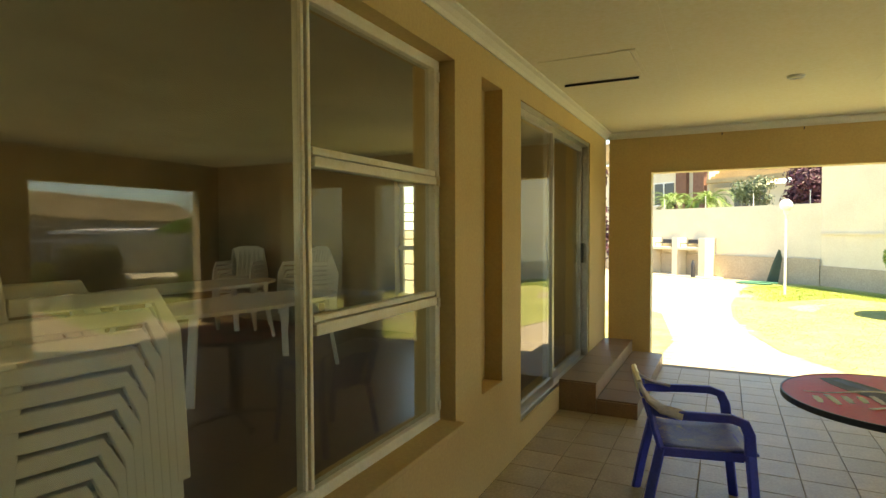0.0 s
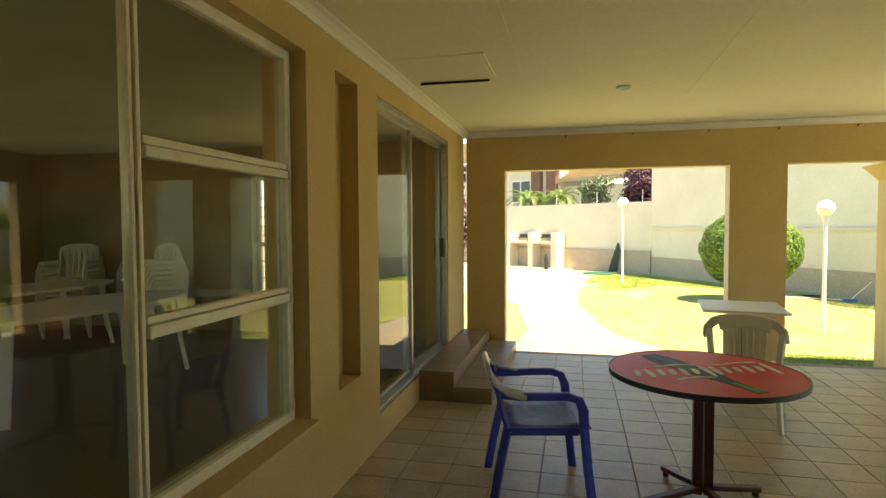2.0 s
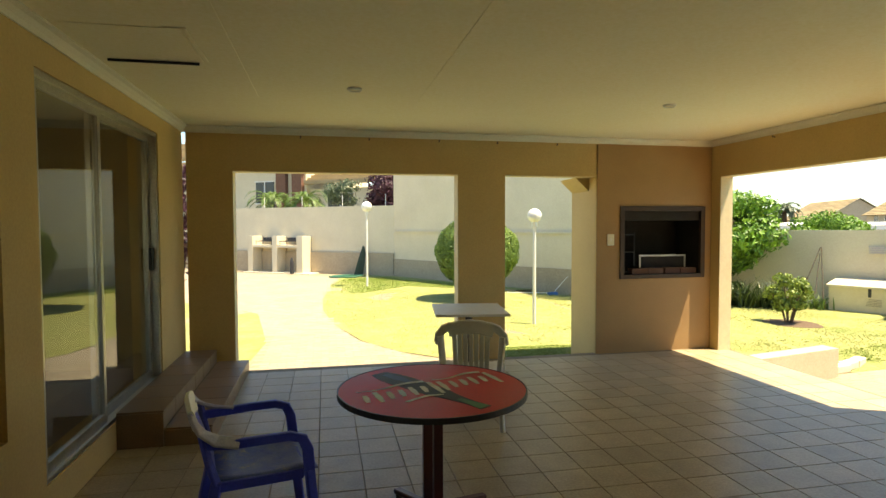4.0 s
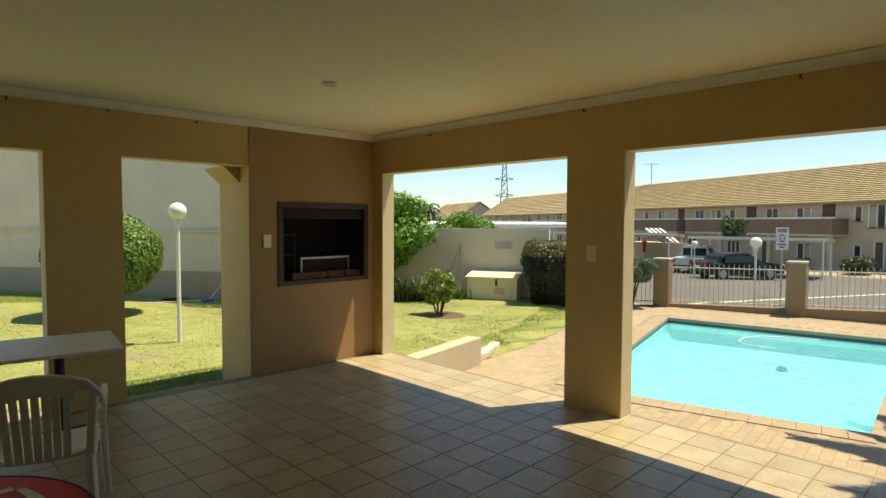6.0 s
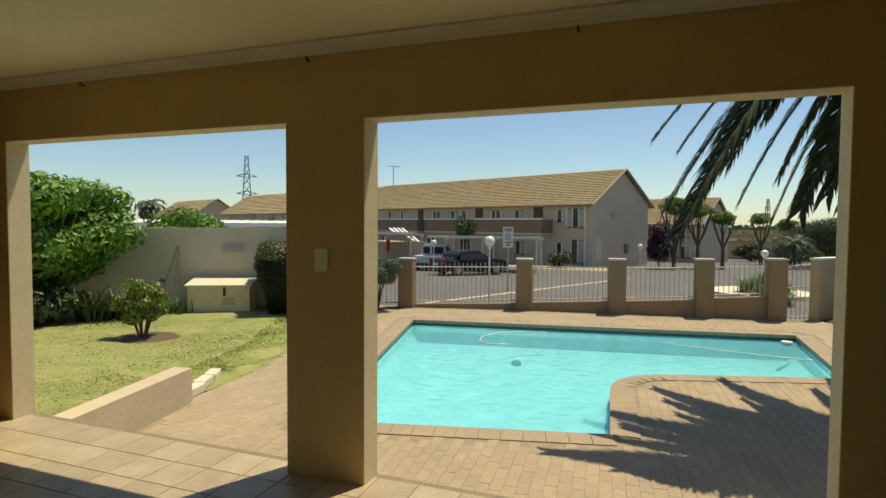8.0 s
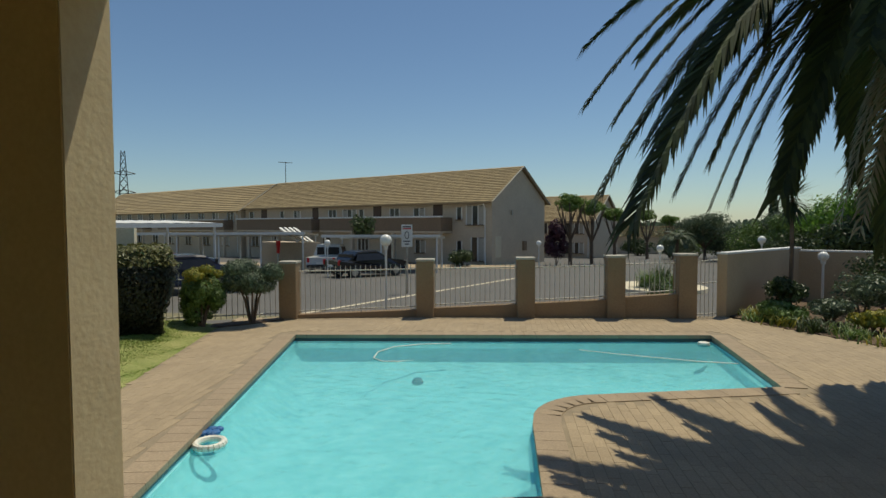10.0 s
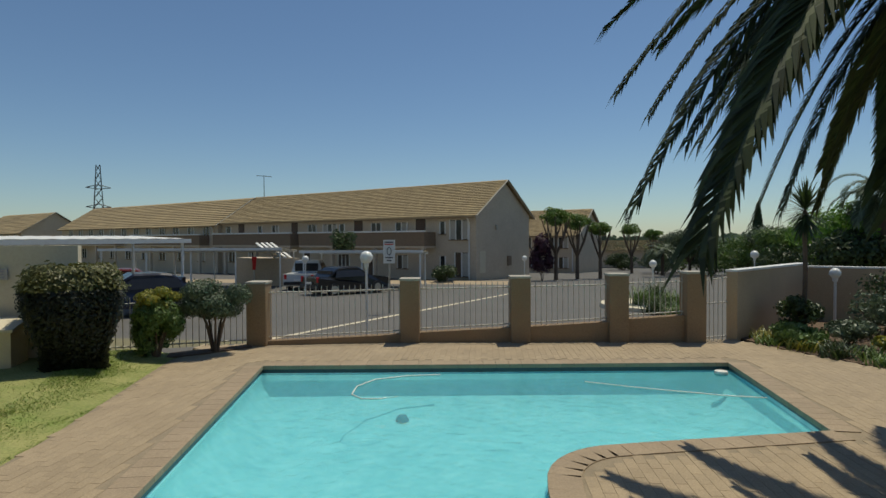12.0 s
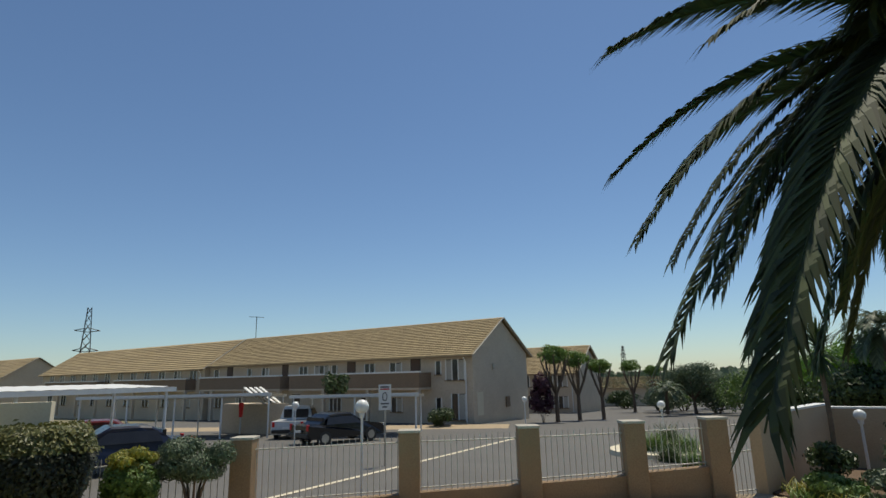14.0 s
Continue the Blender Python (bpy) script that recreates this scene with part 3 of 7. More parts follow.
EARTH = surface("dry_veld", (0.22, 0.19, 0.11), (0.16, 0.15, 0.08), rough=0.95, scale=0.1, fine=4, bump=0.5)
# the pool basin needs a hole, so the ground is laid in pieces round it, meeting edge to edge
POOL = [(14.25, 7.18), (15.5, -0.72), (12.0, -0.66), (11.32, 1.54)] + [(10.32 + 0.95 * math.cos(radians(a)), 1.55 + 0.95 * math.sin(radians(a))) for a in range(12, 96, 12)] + [(10.1, 2.5), (8.45, 2.38), (7.68, 5.55)]
def pool_inside(x, y):
    hit = False
    for (ax, ay), (bx, by) in zip(POOL, POOL[1:] + POOL[:1]):
        if (ay > y) != (by > y) and x < (bx - ax) * (y - ay) / (by - ay) + ax:
            hit = not hit
    return hit
edges = [-2500, -600, -150, -60, -25, -10, -3, 2, 5, 7, 7.6, 8.4, 10, 12, 14.5, 16, 17, 18, 20, 24, 30, 40, 55, 75, 95, 160, 400, 1000, 3500]
ys = [-3000, -800, -250, -100, -50, -25, -12, -6, -3, -0.9, 1, 3, 5, 7.2, 7.5, 7.8, 8.1, 8.4, 10, 14, 20, 30, 45, 70, 120, 300, 900, 3000]
me = bpy.data.meshes.new("ground")
v = [(x, y, ground_z(x, y) - 0.05) for x in edges for y in ys]
n = len(ys)
f = [(i * n + j, (i + 1) * n + j, (i + 1) * n + j + 1, i * n + j + 1) for i in range(len(edges) - 1) for j in range(n - 1) if not (edges[i] >= 5 and edges[i + 1] <= 16 and ys[j] >= -0.9 and ys[j + 1] <= 7.2)]
me.from_pydata(v, [], f)
me.materials.append(EARTH)
tagged(new("ground", me), "dry brown earth reaching to the horizon", "ground", kind="structure")

# pool basin
def basin():
    """Coved plaster bowl: straight upper walls that curve into a floor falling to the far side."""
    n = len(POOL)
    lead = []
    for i in range(n):
        p, a, b = Vector(POOL[i]), Vector(POOL[i - 1]), Vector(POOL[(i + 1) % n])
        d1, d2 = (p - a).normalized(), (b - p).normalized()
        inward = Vector((d1.y + d2.y, -d1.x - d2.x)).normalized()
        if not pool_inside(*(p + inward * 0.05)):
            inward = -inward
        lead.append(inward)
    def floor_at(x):
        return -1.2 - 0.22 * smooth01(x, 9.5, 14.0)
    bm = bmesh.new()
    rings = []
    for inset, drop in ((0, 0), (0.02, 0.3), (0.1, 0.45), (0.26, 0.6), (0.5, 0.75), (0.85, 0.89), (1.2, 0.97), (1.55, 1.0)):
        ring = []
        for (x, y), d in zip(POOL, lead):
            q = Vector((x, y)) + d * inset
            ring.append(bm.verts.new((q.x, q.y, -0.64 + (floor_at(x) + 0.64) * drop)))
        rings.append(ring)
    for r, q in zip(rings, rings[1:]):
        for i in range(n):
            bm.faces.new((r[i], r[(i + 1) % n], q[(i + 1) % n], q[i]))
    bm.faces.new(rings[-1])
    bmesh.ops.triangulate(bm, faces=[f for f in bm.faces if len(f.verts) > 4])
    basin_ob = solid("pool_basin", bm, POOL_PAINT, "pale turquoise plastered swimming pool basin, ripple light mottled into its colour", "pool", "structure")
    for face in basin_ob.data.polygons:
        face.use_smooth = True
    bm = bmesh.new()
    c = Vector((11.5, 3.5, 0))
    for (ax, ay), (bx, by) in zip(POOL, POOL[1:] + POOL[:1]):
        a, b = Vector((ax, ay, 0)), Vector((bx, by, 0))
        side = (b - a).cross(Vector((0, 0, 1))).normalized() * 0.006
        if pool_inside(*((a + b) / 2 + side * 10).to_2d()) is False:
            side = -side
        q = [bm.verts.new(p) for p in (a + side + Vector((0, 0, -0.64)), b + side + Vector((0, 0, -0.64)), b + side + Vector((0, 0, -0.84)), a + side + Vector((0, 0, -0.84)))]
        bm.faces.new(q)
    solid("trim_waterline", bm, POOL_BAND, "dark waterline tiles round the pool", "trim", "structure")
    bm = bmesh.new()
    bm.faces.new([bm.verts.new((x, y, -0.765)) for x, y in POOL])
    tagged(new("water", mesh_of("water", bm, WATER)), "clear turquoise pool water with small ripples", "water", kind="structure")


basin()

# deck bed: the brick paving's sand bed, a sheet with the pool cut out of it
def deck_bed():
    outer = [(5.4, -4.5), (5.4, 6.9), (7.6, 7.35), (9.0, 7.5), (10.5, 7.85), (13.0, 8.6), (15.0, 9.2), (16.2, 8.3), (17.0, 5.0), (17.3, 2.8), (17.6, 0.8), (17.75, -0.8), (17.9, -1.6), (16.9, -2.0), (15.0, -3.15), (12.9, -4.5)]
    ring = POOL
    # joined by a cut from the pool's near-left corner to the patio
    path = outer[:2] + [(7.68 - 0.001, 5.551)] + [ring[-1]] + ring[::-1][1:] + [(7.68, 5.552)] + [(5.4, 6.901)] + outer[2:]
    bm = bmesh.new()
    face = bm.faces.new([bm.verts.new((x, y, -0.6245)) for x, y in path])
    bmesh.ops.triangulate(bm, faces=[face])
    solid("pavement_bed", bm, SAND, "sand bed between the deck pavers", "pavement", "structure")


deck_bed()

# coping round the pool: one brick edge, stone by stone
coping = thing("pavement_coping", (0, 0, 0), "tan brick coping round the pool edge", "coping", kind="structure")
for (ax, ay), (bx, by) in zip(POOL, POOL[1:] + POOL[:1]):
    a, b = Vector((ax, ay, 0)), Vector((bx, by, 0))
    out = (b - a).cross(Vector((0, 0, 1))).normalized()
    if pool_inside(*((a + b) / 2 + out * 0.05).to_2d()):
        out = -out
    count = max(1, round((b - a).length / 0.225))
    stone = box_mesh("coping_stone", (0.0015, -0.025, -0.04), ((b - a).length / count - 0.0015, 0.28, 0.028), COPING, 0.006)
    turn = math.degrees(math.atan2((b - a).y, (b - a).x))
    flip = out.dot(Vector((-(b - a).y, (b - a).x, 0))) < 0
    for k in range(count):
        p = a + (b - a) * ((k + 1 if flip else k) / count)
        ob = part("coping_stone", stone, COPING, coping)
        ob.matrix_basis = pose(p.x, p.y, -0.64, 0, 0, turn + (180 if flip else 0))

# low planter wall between lawn and deck
bm = bmesh.new()
add_prism(bm, [(5.53, 6.82), (7.72, 7.28), (7.68, 7.52), (5.53, 7.06)], -0.7, -0.2)
solid("planter_wall", bm, PLANTER, "low tan plastered retaining wall beside the deck", "wall", "structure")


def lawn_east_z(x, y):
    edge = 7.5 + 0.27 * max(0.0, min(x, 15.2) - 9.0)
    fall = smooth01(x, 7.4, 7.8) * (1 - smooth01(y, edge, edge + 1.0))
    high = -0.27 - 0.16 * smooth01(x, 6, 11)
    return high + (-0.635 - high) * fall + 0.02 * noise.noise((x * 0.9, y * 0.9, 0)) * (1 - fall)


LAWN_E = [(5.52, 7.04), (7.68, 7.5), (9.0, 7.5), (10.5, 7.82), (12.2, 8.28), (13.7, 8.78), (15.25, 9.05), (14.1, 10.3), (13.0, 12.4), (11.5, 15.5), (5.52, 15.5)]
outline_sheet("ground_lawn_pool", LAWN_E, lawn_east_z, GRASS_SOIL, "sun-bleached patchy lawn beside the pool", "lawn", 0.4)


def lawn_north_z(x, y):
    return -0.195 + 0.012 * noise.noise((x * 0.8, y * 0.8, 3))


LAWN_N = [(3.75, 7.66), (2.9, 7.62), (1.95, 7.95), (1.5, 8.4), (0.98, 9.34), (0.62, 10.8), (0.4, 12.6), (0.38, 14.6), (0.55, 17.0), (0.95, 20.3), (1.6, 21.7), (2.9, 20.6), (7.1, 14.2), (11.4, 15.5), (5.52, 15.5), (5.52, 7.66)]
outline_sheet("ground_lawn_garden", LAWN_N, lawn_north_z, GRASS_SOIL, "sun-bleached patchy lawn with a curved edge", "lawn", 0.5)
LAWN_W = [(-0.62, 7.3), (-0.45, 9.5), (-0.9, 12.5), (-2.2, 14.5), (-4.0, 15.0), (-4.0, 7.3)]
outline_sheet("ground_lawn_side", LAWN_W, lawn_north_z, GRASS_SOIL, "small patch of dry lawn beside the path", "lawn", 0.5)
outline_sheet("pavement_garden_bed", [(-6, 7.15), (-6, 27), (-2.6, 24.6), (2.9, 20.7), (5.6, 15.5), (5.6, 7.15)], lambda x, y: -0.2, SAND, "sandy joints of the garden paving", "pavement", 1.0)

# garden walls
def wall_run(name, pts, height, thick, material, label, base=-0.5, cap=None):
    bm = bmesh.new()
    for (ax, ay), (bx, by) in zip(pts, pts[1:]):
        a, b = Vector((ax, ay)), Vector((bx, by))
        n = Vector((-(b - a).y, (b - a).x)).normalized() * thick / 2
        add_prism(bm, [tuple(a + n), tuple(b + n), tuple(b - n), tuple(a - n)], base, height)
    ob = solid(name, bm, material, label, "wall", "structure")
    if cap:
        bm = bmesh.new()
        for (ax, ay), (bx, by) in zip(pts, pts[1:]):
            a, b = Vector((ax, ay)), Vector((bx, by))
            n = Vector((-(b - a).y, (b - a).x)).normalized() * (thick / 2 + 0.02)
            add_prism(bm, [tuple(a + n), tuple(b + n), tuple(b - n), tuple(a - n)], height + 0.002, height + 0.045)
        part("coping", bm, cap, ob)
    return ob


wall_run("wall_garden_back", [(-9.0, 29.2), (2.95, 20.7)], 2.32, 0.22, WALL_GREY, "pale beige plastered garden boundary wall")
wall_run("trim_garden_band", [(-9.1, 29.06), (2.83, 20.57)], 0.62, 0.03, WALL_BAND, "taupe painted band along the wall foot")
wall_run("wall_garden_side", [(2.95, 20.7), (7.05, 14.45), (8.2, 12.7)], 5.6, 0.22, WALL_GREY, "tall pale beige plastered gable wall beside the lawn")
wall_run("trim_side_band", [(2.84, 20.62), (6.94, 14.37), (8.09, 12.62)], 0.42, 0.03, WALL_BAND, "taupe painted band along the wall foot")
wall_run("trim_side_ledge", [(2.83, 20.61), (6.93, 14.36), (8.08, 12.61)], 1.42, 0.05, WALL_GREY, "narrow plaster ledge along the wall", base=1.37)
wall_run("wall_pool_garden", [(10.9, 16.6), (13.95, 10.35)], 1.45, 0.2, WALL_GREY, "weathered beige plastered wall with peeling paint", base=-0.7)
PEEL = surface("peeled_plaster", (0.30, 0.21, 0.13), (0.22, 0.16, 0.10), rough=0.95, scale=9, bump=0.6)
peel = thing("trim_peeled_paint", (13.95, 10.35, 0), "brown patches where the wall paint has peeled", "trim", math.degrees(math.atan2(6.25, -3.05)), kind="structure")
rpl = np.random.default_rng(12)
for cx, cz, w, h in ((1.55, 0.02, 0.34, 0.11), (2.3, 0.1, 0.12, 0.06), (0.9, -0.05, 0.14, 0.16), (2.9, 0.2, 0.09, 0.05)):
    bm = bmesh.new()
    loop = [(cx + math.cos(a) * w * q, cz + math.sin(a) * h * q) for a, q in ((k * math.tau / 18, rpl.uniform(0.6, 1.1)) for k in range(18))]
    a_side = [bm.verts.new((x, 0.104, z)) for x, z in loop]
    b_side = [bm.verts.new((x, 0.098, z)) for x, z in loop]
    bm.faces.new(a_side)
    for i in range(18):
        bm.faces.new((a_side[i], b_side[i], b_side[(i + 1) % 18], a_side[(i + 1) % 18]))
    part("peeled_patch", bm, PEEL, peel)
wall_run("wall_gate_side", [(17.85, -1.55), (21.3, -4.45)], 0.80, 0.22, TAN_WALL, "tan plastered wall with pale coping beside the gate", base=-1.2, cap=WHITE_PAINT)
wall_run("wall_bed_side", [(21.3, -4.45), (19.2, -9.2), (14, -14)], 0.72, 0.22, TAN_WALL, "tan plastered wall behind the planting bed", base=-1.2, cap=WHITE_PAINT)

# road and verge beyond the fence
outline_sheet("road", [(14.2, 10.6), (16.3, 8.4), (17.2, 5.0), (17.5, 2.8), (17.8, 0.8), (18.0, -1.4), (21.5, -4.6), (40, -12), (120, -40), (120, 20), (64, 38), (44, 44), (20, 30)], ground_z, ASPHALT, "grey asphalt parking road", "road", 4.0, lift=0.0)

# ---- pool fence ----
POSTS = [(16.08, 8.13), (16.82, 5.13), (17.09, 2.86), (17.39, 0.86), (17.55, -0.69)]
fence = thing("pool_fence", (0, 0, 0), "brown plastered pillars and low wall with white steel railings", "fence")
pillar = bmesh.new()
add_box(pillar, (-0.2, -0.2, -0.9), (0.2, 0.2, 0.68), 0.02)
pillar = mesh_of("pillar", pillar, FENCE_WALL)
capm = bmesh.new()
add_box(capm, (-0.215, -0.215, 0.68), (0.215, 0.215, 0.73), 0.012)
capm = mesh_of("cap", capm, CURTAIN)
for (x, y), lift in zip(POSTS, (-0.05, -0.02, 0.02, 0.06, 0.1)):
    p = part("pillar", pillar, FENCE_WALL, fence)
    p.location = (x, y, lift)
    p.rotation_euler = (0, 0, radians(8))
    part("cap", capm, CURTAIN, p, "pale weathered pillar cap")
bar_long = bmesh.new()
add_tube(bar_long, (0, 0, -0.02), (0, 0, 0.96), 0.0085, sides=6)
add_tube(bar_long, (0, 0, 0.96), (0, 0, 1.0), 0.0085, 0.002, sides=6)
bar_long = mesh_of("bar", bar_long, RAIL_PAINT)
def rail_panel(a, b, feet, tops, walls=None, middle=False):
    """Railing between two pillars; feet, tops and walls give the heights at both ends."""
    a, b = Vector(a), Vector(b)
    run = b - a
    n = Vector((-run.y, run.x, 0)).normalized()
    if walls:
        bm = bmesh.new()
        w = n * 0.11
        ends = [[bm.verts.new((p.x, p.y, z)) for p, z in ((e + w, -1.0), (e - w, -1.0), (e - w, z1), (e + w, z1))] for e, z1 in ((a, walls[0]), (b, walls[1]))]
        for i in range(4):
            bm.faces.new((ends[0][i], ends[0][(i + 1) % 4], ends[1][(i + 1) % 4], ends[1][i]))
        bm.faces.new(ends[0]), bm.faces.new(ends[1][::-1])
        part("low_wall", bm, FENCE_WALL, fence)
    levels = [(feet[0] + 0.05, feet[1] + 0.05), (tops[0] - 0.12, tops[1] - 0.12)]
    if middle:
        levels.append(tuple((f * 0.45 + t * 0.55) for f, t in zip(feet, tops)))
    for z0, z1 in levels:
        bm = bmesh.new()
        add_tube(bm, (a.x, a.y, z0), (b.x, b.y, z1), 0.014, sides=6)
        part("rail", bm, RAIL_PAINT, fence)
    count = round(run.length / 0.115)
    for k in range(1, count):
        q = part("bar", bar_long, RAIL_PAINT, fence)
        p, f = a + run * k / count, k / count
        z0, z1 = feet[0] + (feet[1] - feet[0]) * f, tops[0] + (tops[1] - tops[0]) * f
        q.matrix_basis = pose(p.x, p.y, z0) @ Matrix.Diagonal((1, 1, z1 - z0, 1))
for k, (walls, tops) in enumerate((((-0.54, -0.45), (0.56, 0.6)), ((-0.43, -0.31), (0.6, 0.64)), ((-0.31, -0.2), (0.64, 0.68)), ((-0.17, -0.06), (0.7, 0.74)))):
    rail_panel((*POSTS[k], 0), (*POSTS[k + 1], 0), (walls[0] + 0.02, walls[1] + 0.02), tops, walls)
rail_panel((14.15, 10.15, 0), (16.0, 8.2, 0), (-0.42, -0.55), (0.5, 0.52))
rail_panel((17.62, -0.95, 0), (17.85, -1.45, 0), (-0.6, -0.6), (0.76, 0.8), middle=True)

# ---- things on the patio ----
def swept(bm, points, w, t, up=(0, 0, 1)):
    """A flat moulded strip of width w and thickness t along a line of points."""
    rings = []
    for i, p in enumerate(points):
        p = Vector(p)
        d = (Vector(points[min(i + 1, len(points) - 1)]) - Vector(points[max(i - 1, 0)])).normalized()
        s = d.cross(Vector(up)).normalized()
        n = s.cross(d).normalized()
        rings.append([bm.verts.new(p + s * a * w / 2 + n * b * t / 2) for a, b in ((-1, -0.6), (-0.8, -1), (0.8, -1), (1, -0.6), (1, 0.6), (0.8, 1), (-0.8, 1), (-1, 0.6))])
    for r, q in zip(rings, rings[1:]):
        for i in range(8):
            bm.faces.new((r[i], r[(i + 1) % 8], q[(i + 1) % 8], q[i]))
    bm.faces.new(rings[0][::-1]), bm.faces.new(rings[-1])


def plastic_chair(at, turn, main, seat_mat, label, group="", tall=1.0):
    """A monobloc armchair that faces +y: slatted back, dished seat, arms running into the front legs."""
    c = thing("plastic_chair", at, label, "chair", turn, group)
    c.scale = (0.97, 0.97, 0.99)
    bm = bmesh.new()
    cols, rows = 9, 7
    grid = [[None] * cols for _ in range(rows)]
    for j in range(rows):
        for i in range(cols):
            u, v = i / (cols - 1) * 2 - 1, j / (rows - 1)
            grid[j][i] = bm.verts.new((u * (0.215 + 0.02 * v), -0.2 + 0.47 * v, 0.425 + 0.018 * u * u - 0.022 * math.sin(v * 3.14) + 0.02 * v - 0.03 * max(0, v - 0.85) / 0.15))
    for j in range(rows - 1):
        for i in range(cols - 1):
            bm.faces.new((grid[j][i], grid[j][i + 1], grid[j + 1][i + 1], grid[j + 1][i]))
    ext = bmesh.ops.extrude_face_region(bm, geom=bm.faces[:])
    for vv in ext["geom"]:
        if isinstance(vv, bmesh.types.BMVert):
            vv.co.z -= 0.014
    part("seat", bm, seat_mat, c, smooth=True)
    bm = bmesh.new()
    for s in (-1, 1):
        add_box(bm, (s * 0.232 - 0.012, -0.2, 0.385), (s * 0.232 + 0.012, 0.2, 0.43), 0.005)
    add_box(bm, (-0.22, 0.2, 0.385), (0.22, 0.222, 0.428), 0.005)
    part("apron", bm, main, c)
    for s in (-1, 1):
        bm = bmesh.new()
        swept(bm, [(s * 0.275, 0.27, 0.0), (s * 0.262, 0.245, 0.2), (s * 0.255, 0.225, 0.43)], 0.05, 0.032, up=(s, 0.4, 0))
        part("leg", bm, main, c)
        bm = bmesh.new()
        swept(bm, [(s * 0.255, -0.285, 0.0), (s * 0.24, -0.25, 0.2), (s * 0.225, -0.2, 0.43)], 0.05, 0.032, up=(s, -0.4, 0))
        part("leg", bm, main, c)
        bm = bmesh.new()
        swept(bm, [(s * 0.255, 0.225, 0.43), (s * 0.268, 0.215, 0.56), (s * 0.272, 0.19, 0.63), (s * 0.272, 0.13, 0.655), (s * 0.272, 0.0, 0.655), (s * 0.262, -0.14, 0.65), (s * 0.235, -0.25, 0.655)], 0.055, 0.028, up=(s, 0, 0.02))
        part("armrest", bm, main, c)
        bm = bmesh.new()
        swept(bm, [(s * 0.15, -0.303, 0.802), (s * 0.21, -0.292, 0.782), (s * 0.255, -0.262, 0.735), (s * 0.268, -0.2, 0.685), (s * 0.272, -0.1, 0.655)], 0.07, 0.022, up=(s * 0.5, 1, 0.2))
        part("back_shoulder", bm, main, c)
        bm = bmesh.new()
        swept(bm, [(s * 0.225, -0.2, 0.42), (s * 0.235, -0.235, 0.55), (s * 0.25, -0.262, 0.72)], 0.045, 0.022, up=(s * 0.6, 1, 0.2))
        part("back_post", bm, main, c)
    bm = bmesh.new()
    swept(bm, [(-0.18, -0.296, 0.772), (-0.08, -0.307, 0.796), (0, -0.311, 0.802), (0.08, -0.307, 0.796), (0.18, -0.296, 0.772)], 0.105, 0.022, up=(0, 1, 0.25))
    part("top_rail", bm, main, c)
    for i in range(7):
        x = (i - 3) * 0.043
        bm = bmesh.new()
        swept(bm, [(x * 0.95, -0.205, 0.43), (x, -0.25, 0.6), (x * 1.05, -0.312, 0.81)], 0.035, 0.012, up=(0, 1, 0.2))
        part("slat", bm, main, c)
    for ob in c.children:
        for v in ob.data.vertices:
            if v.co.z > 0.45:
                v.co.z = 0.45 + (v.co.z - 0.45) * tall
    return c


plastic_chair((0.10, 3.42, 0), -78, BLUE_PLASTIC, BLUE_WORN, "blue moulded plastic armchair with a scuffed grey-worn seat", tall=0.8)
blue = bpy.data.objects["plastic_chair"]
bm = bmesh.new()
swept(bm, [(-0.175, -0.297, 0.711), (-0.08, -0.308, 0.729), (0, -0.312, 0.734), (0.08, -0.308, 0.729), (0.175, -0.297, 0.711)], 0.108, 0.028, up=(0, 1, 0.25))
part("worn_edge", bm, WHITE_PLASTIC, blue, "bleached whitish top edge")
BLUE_BLEACHED = surface("bleached_blue_plastic", (0.60, 0.58, 0.60), (0.44, 0.44, 0.56), rough=0.6, scale=8, bump=0.05)
for piece in blue.children:
    if piece.name.startswith("back_shoulder"):
        piece.data.materials[0] = BLUE_BLEACHED
plastic_chair((1.62, 4.93, 0), -17, WHITE_PLASTIC, WHITE_PLASTIC, "white moulded plastic armchair facing the square white table", tall=1.08)


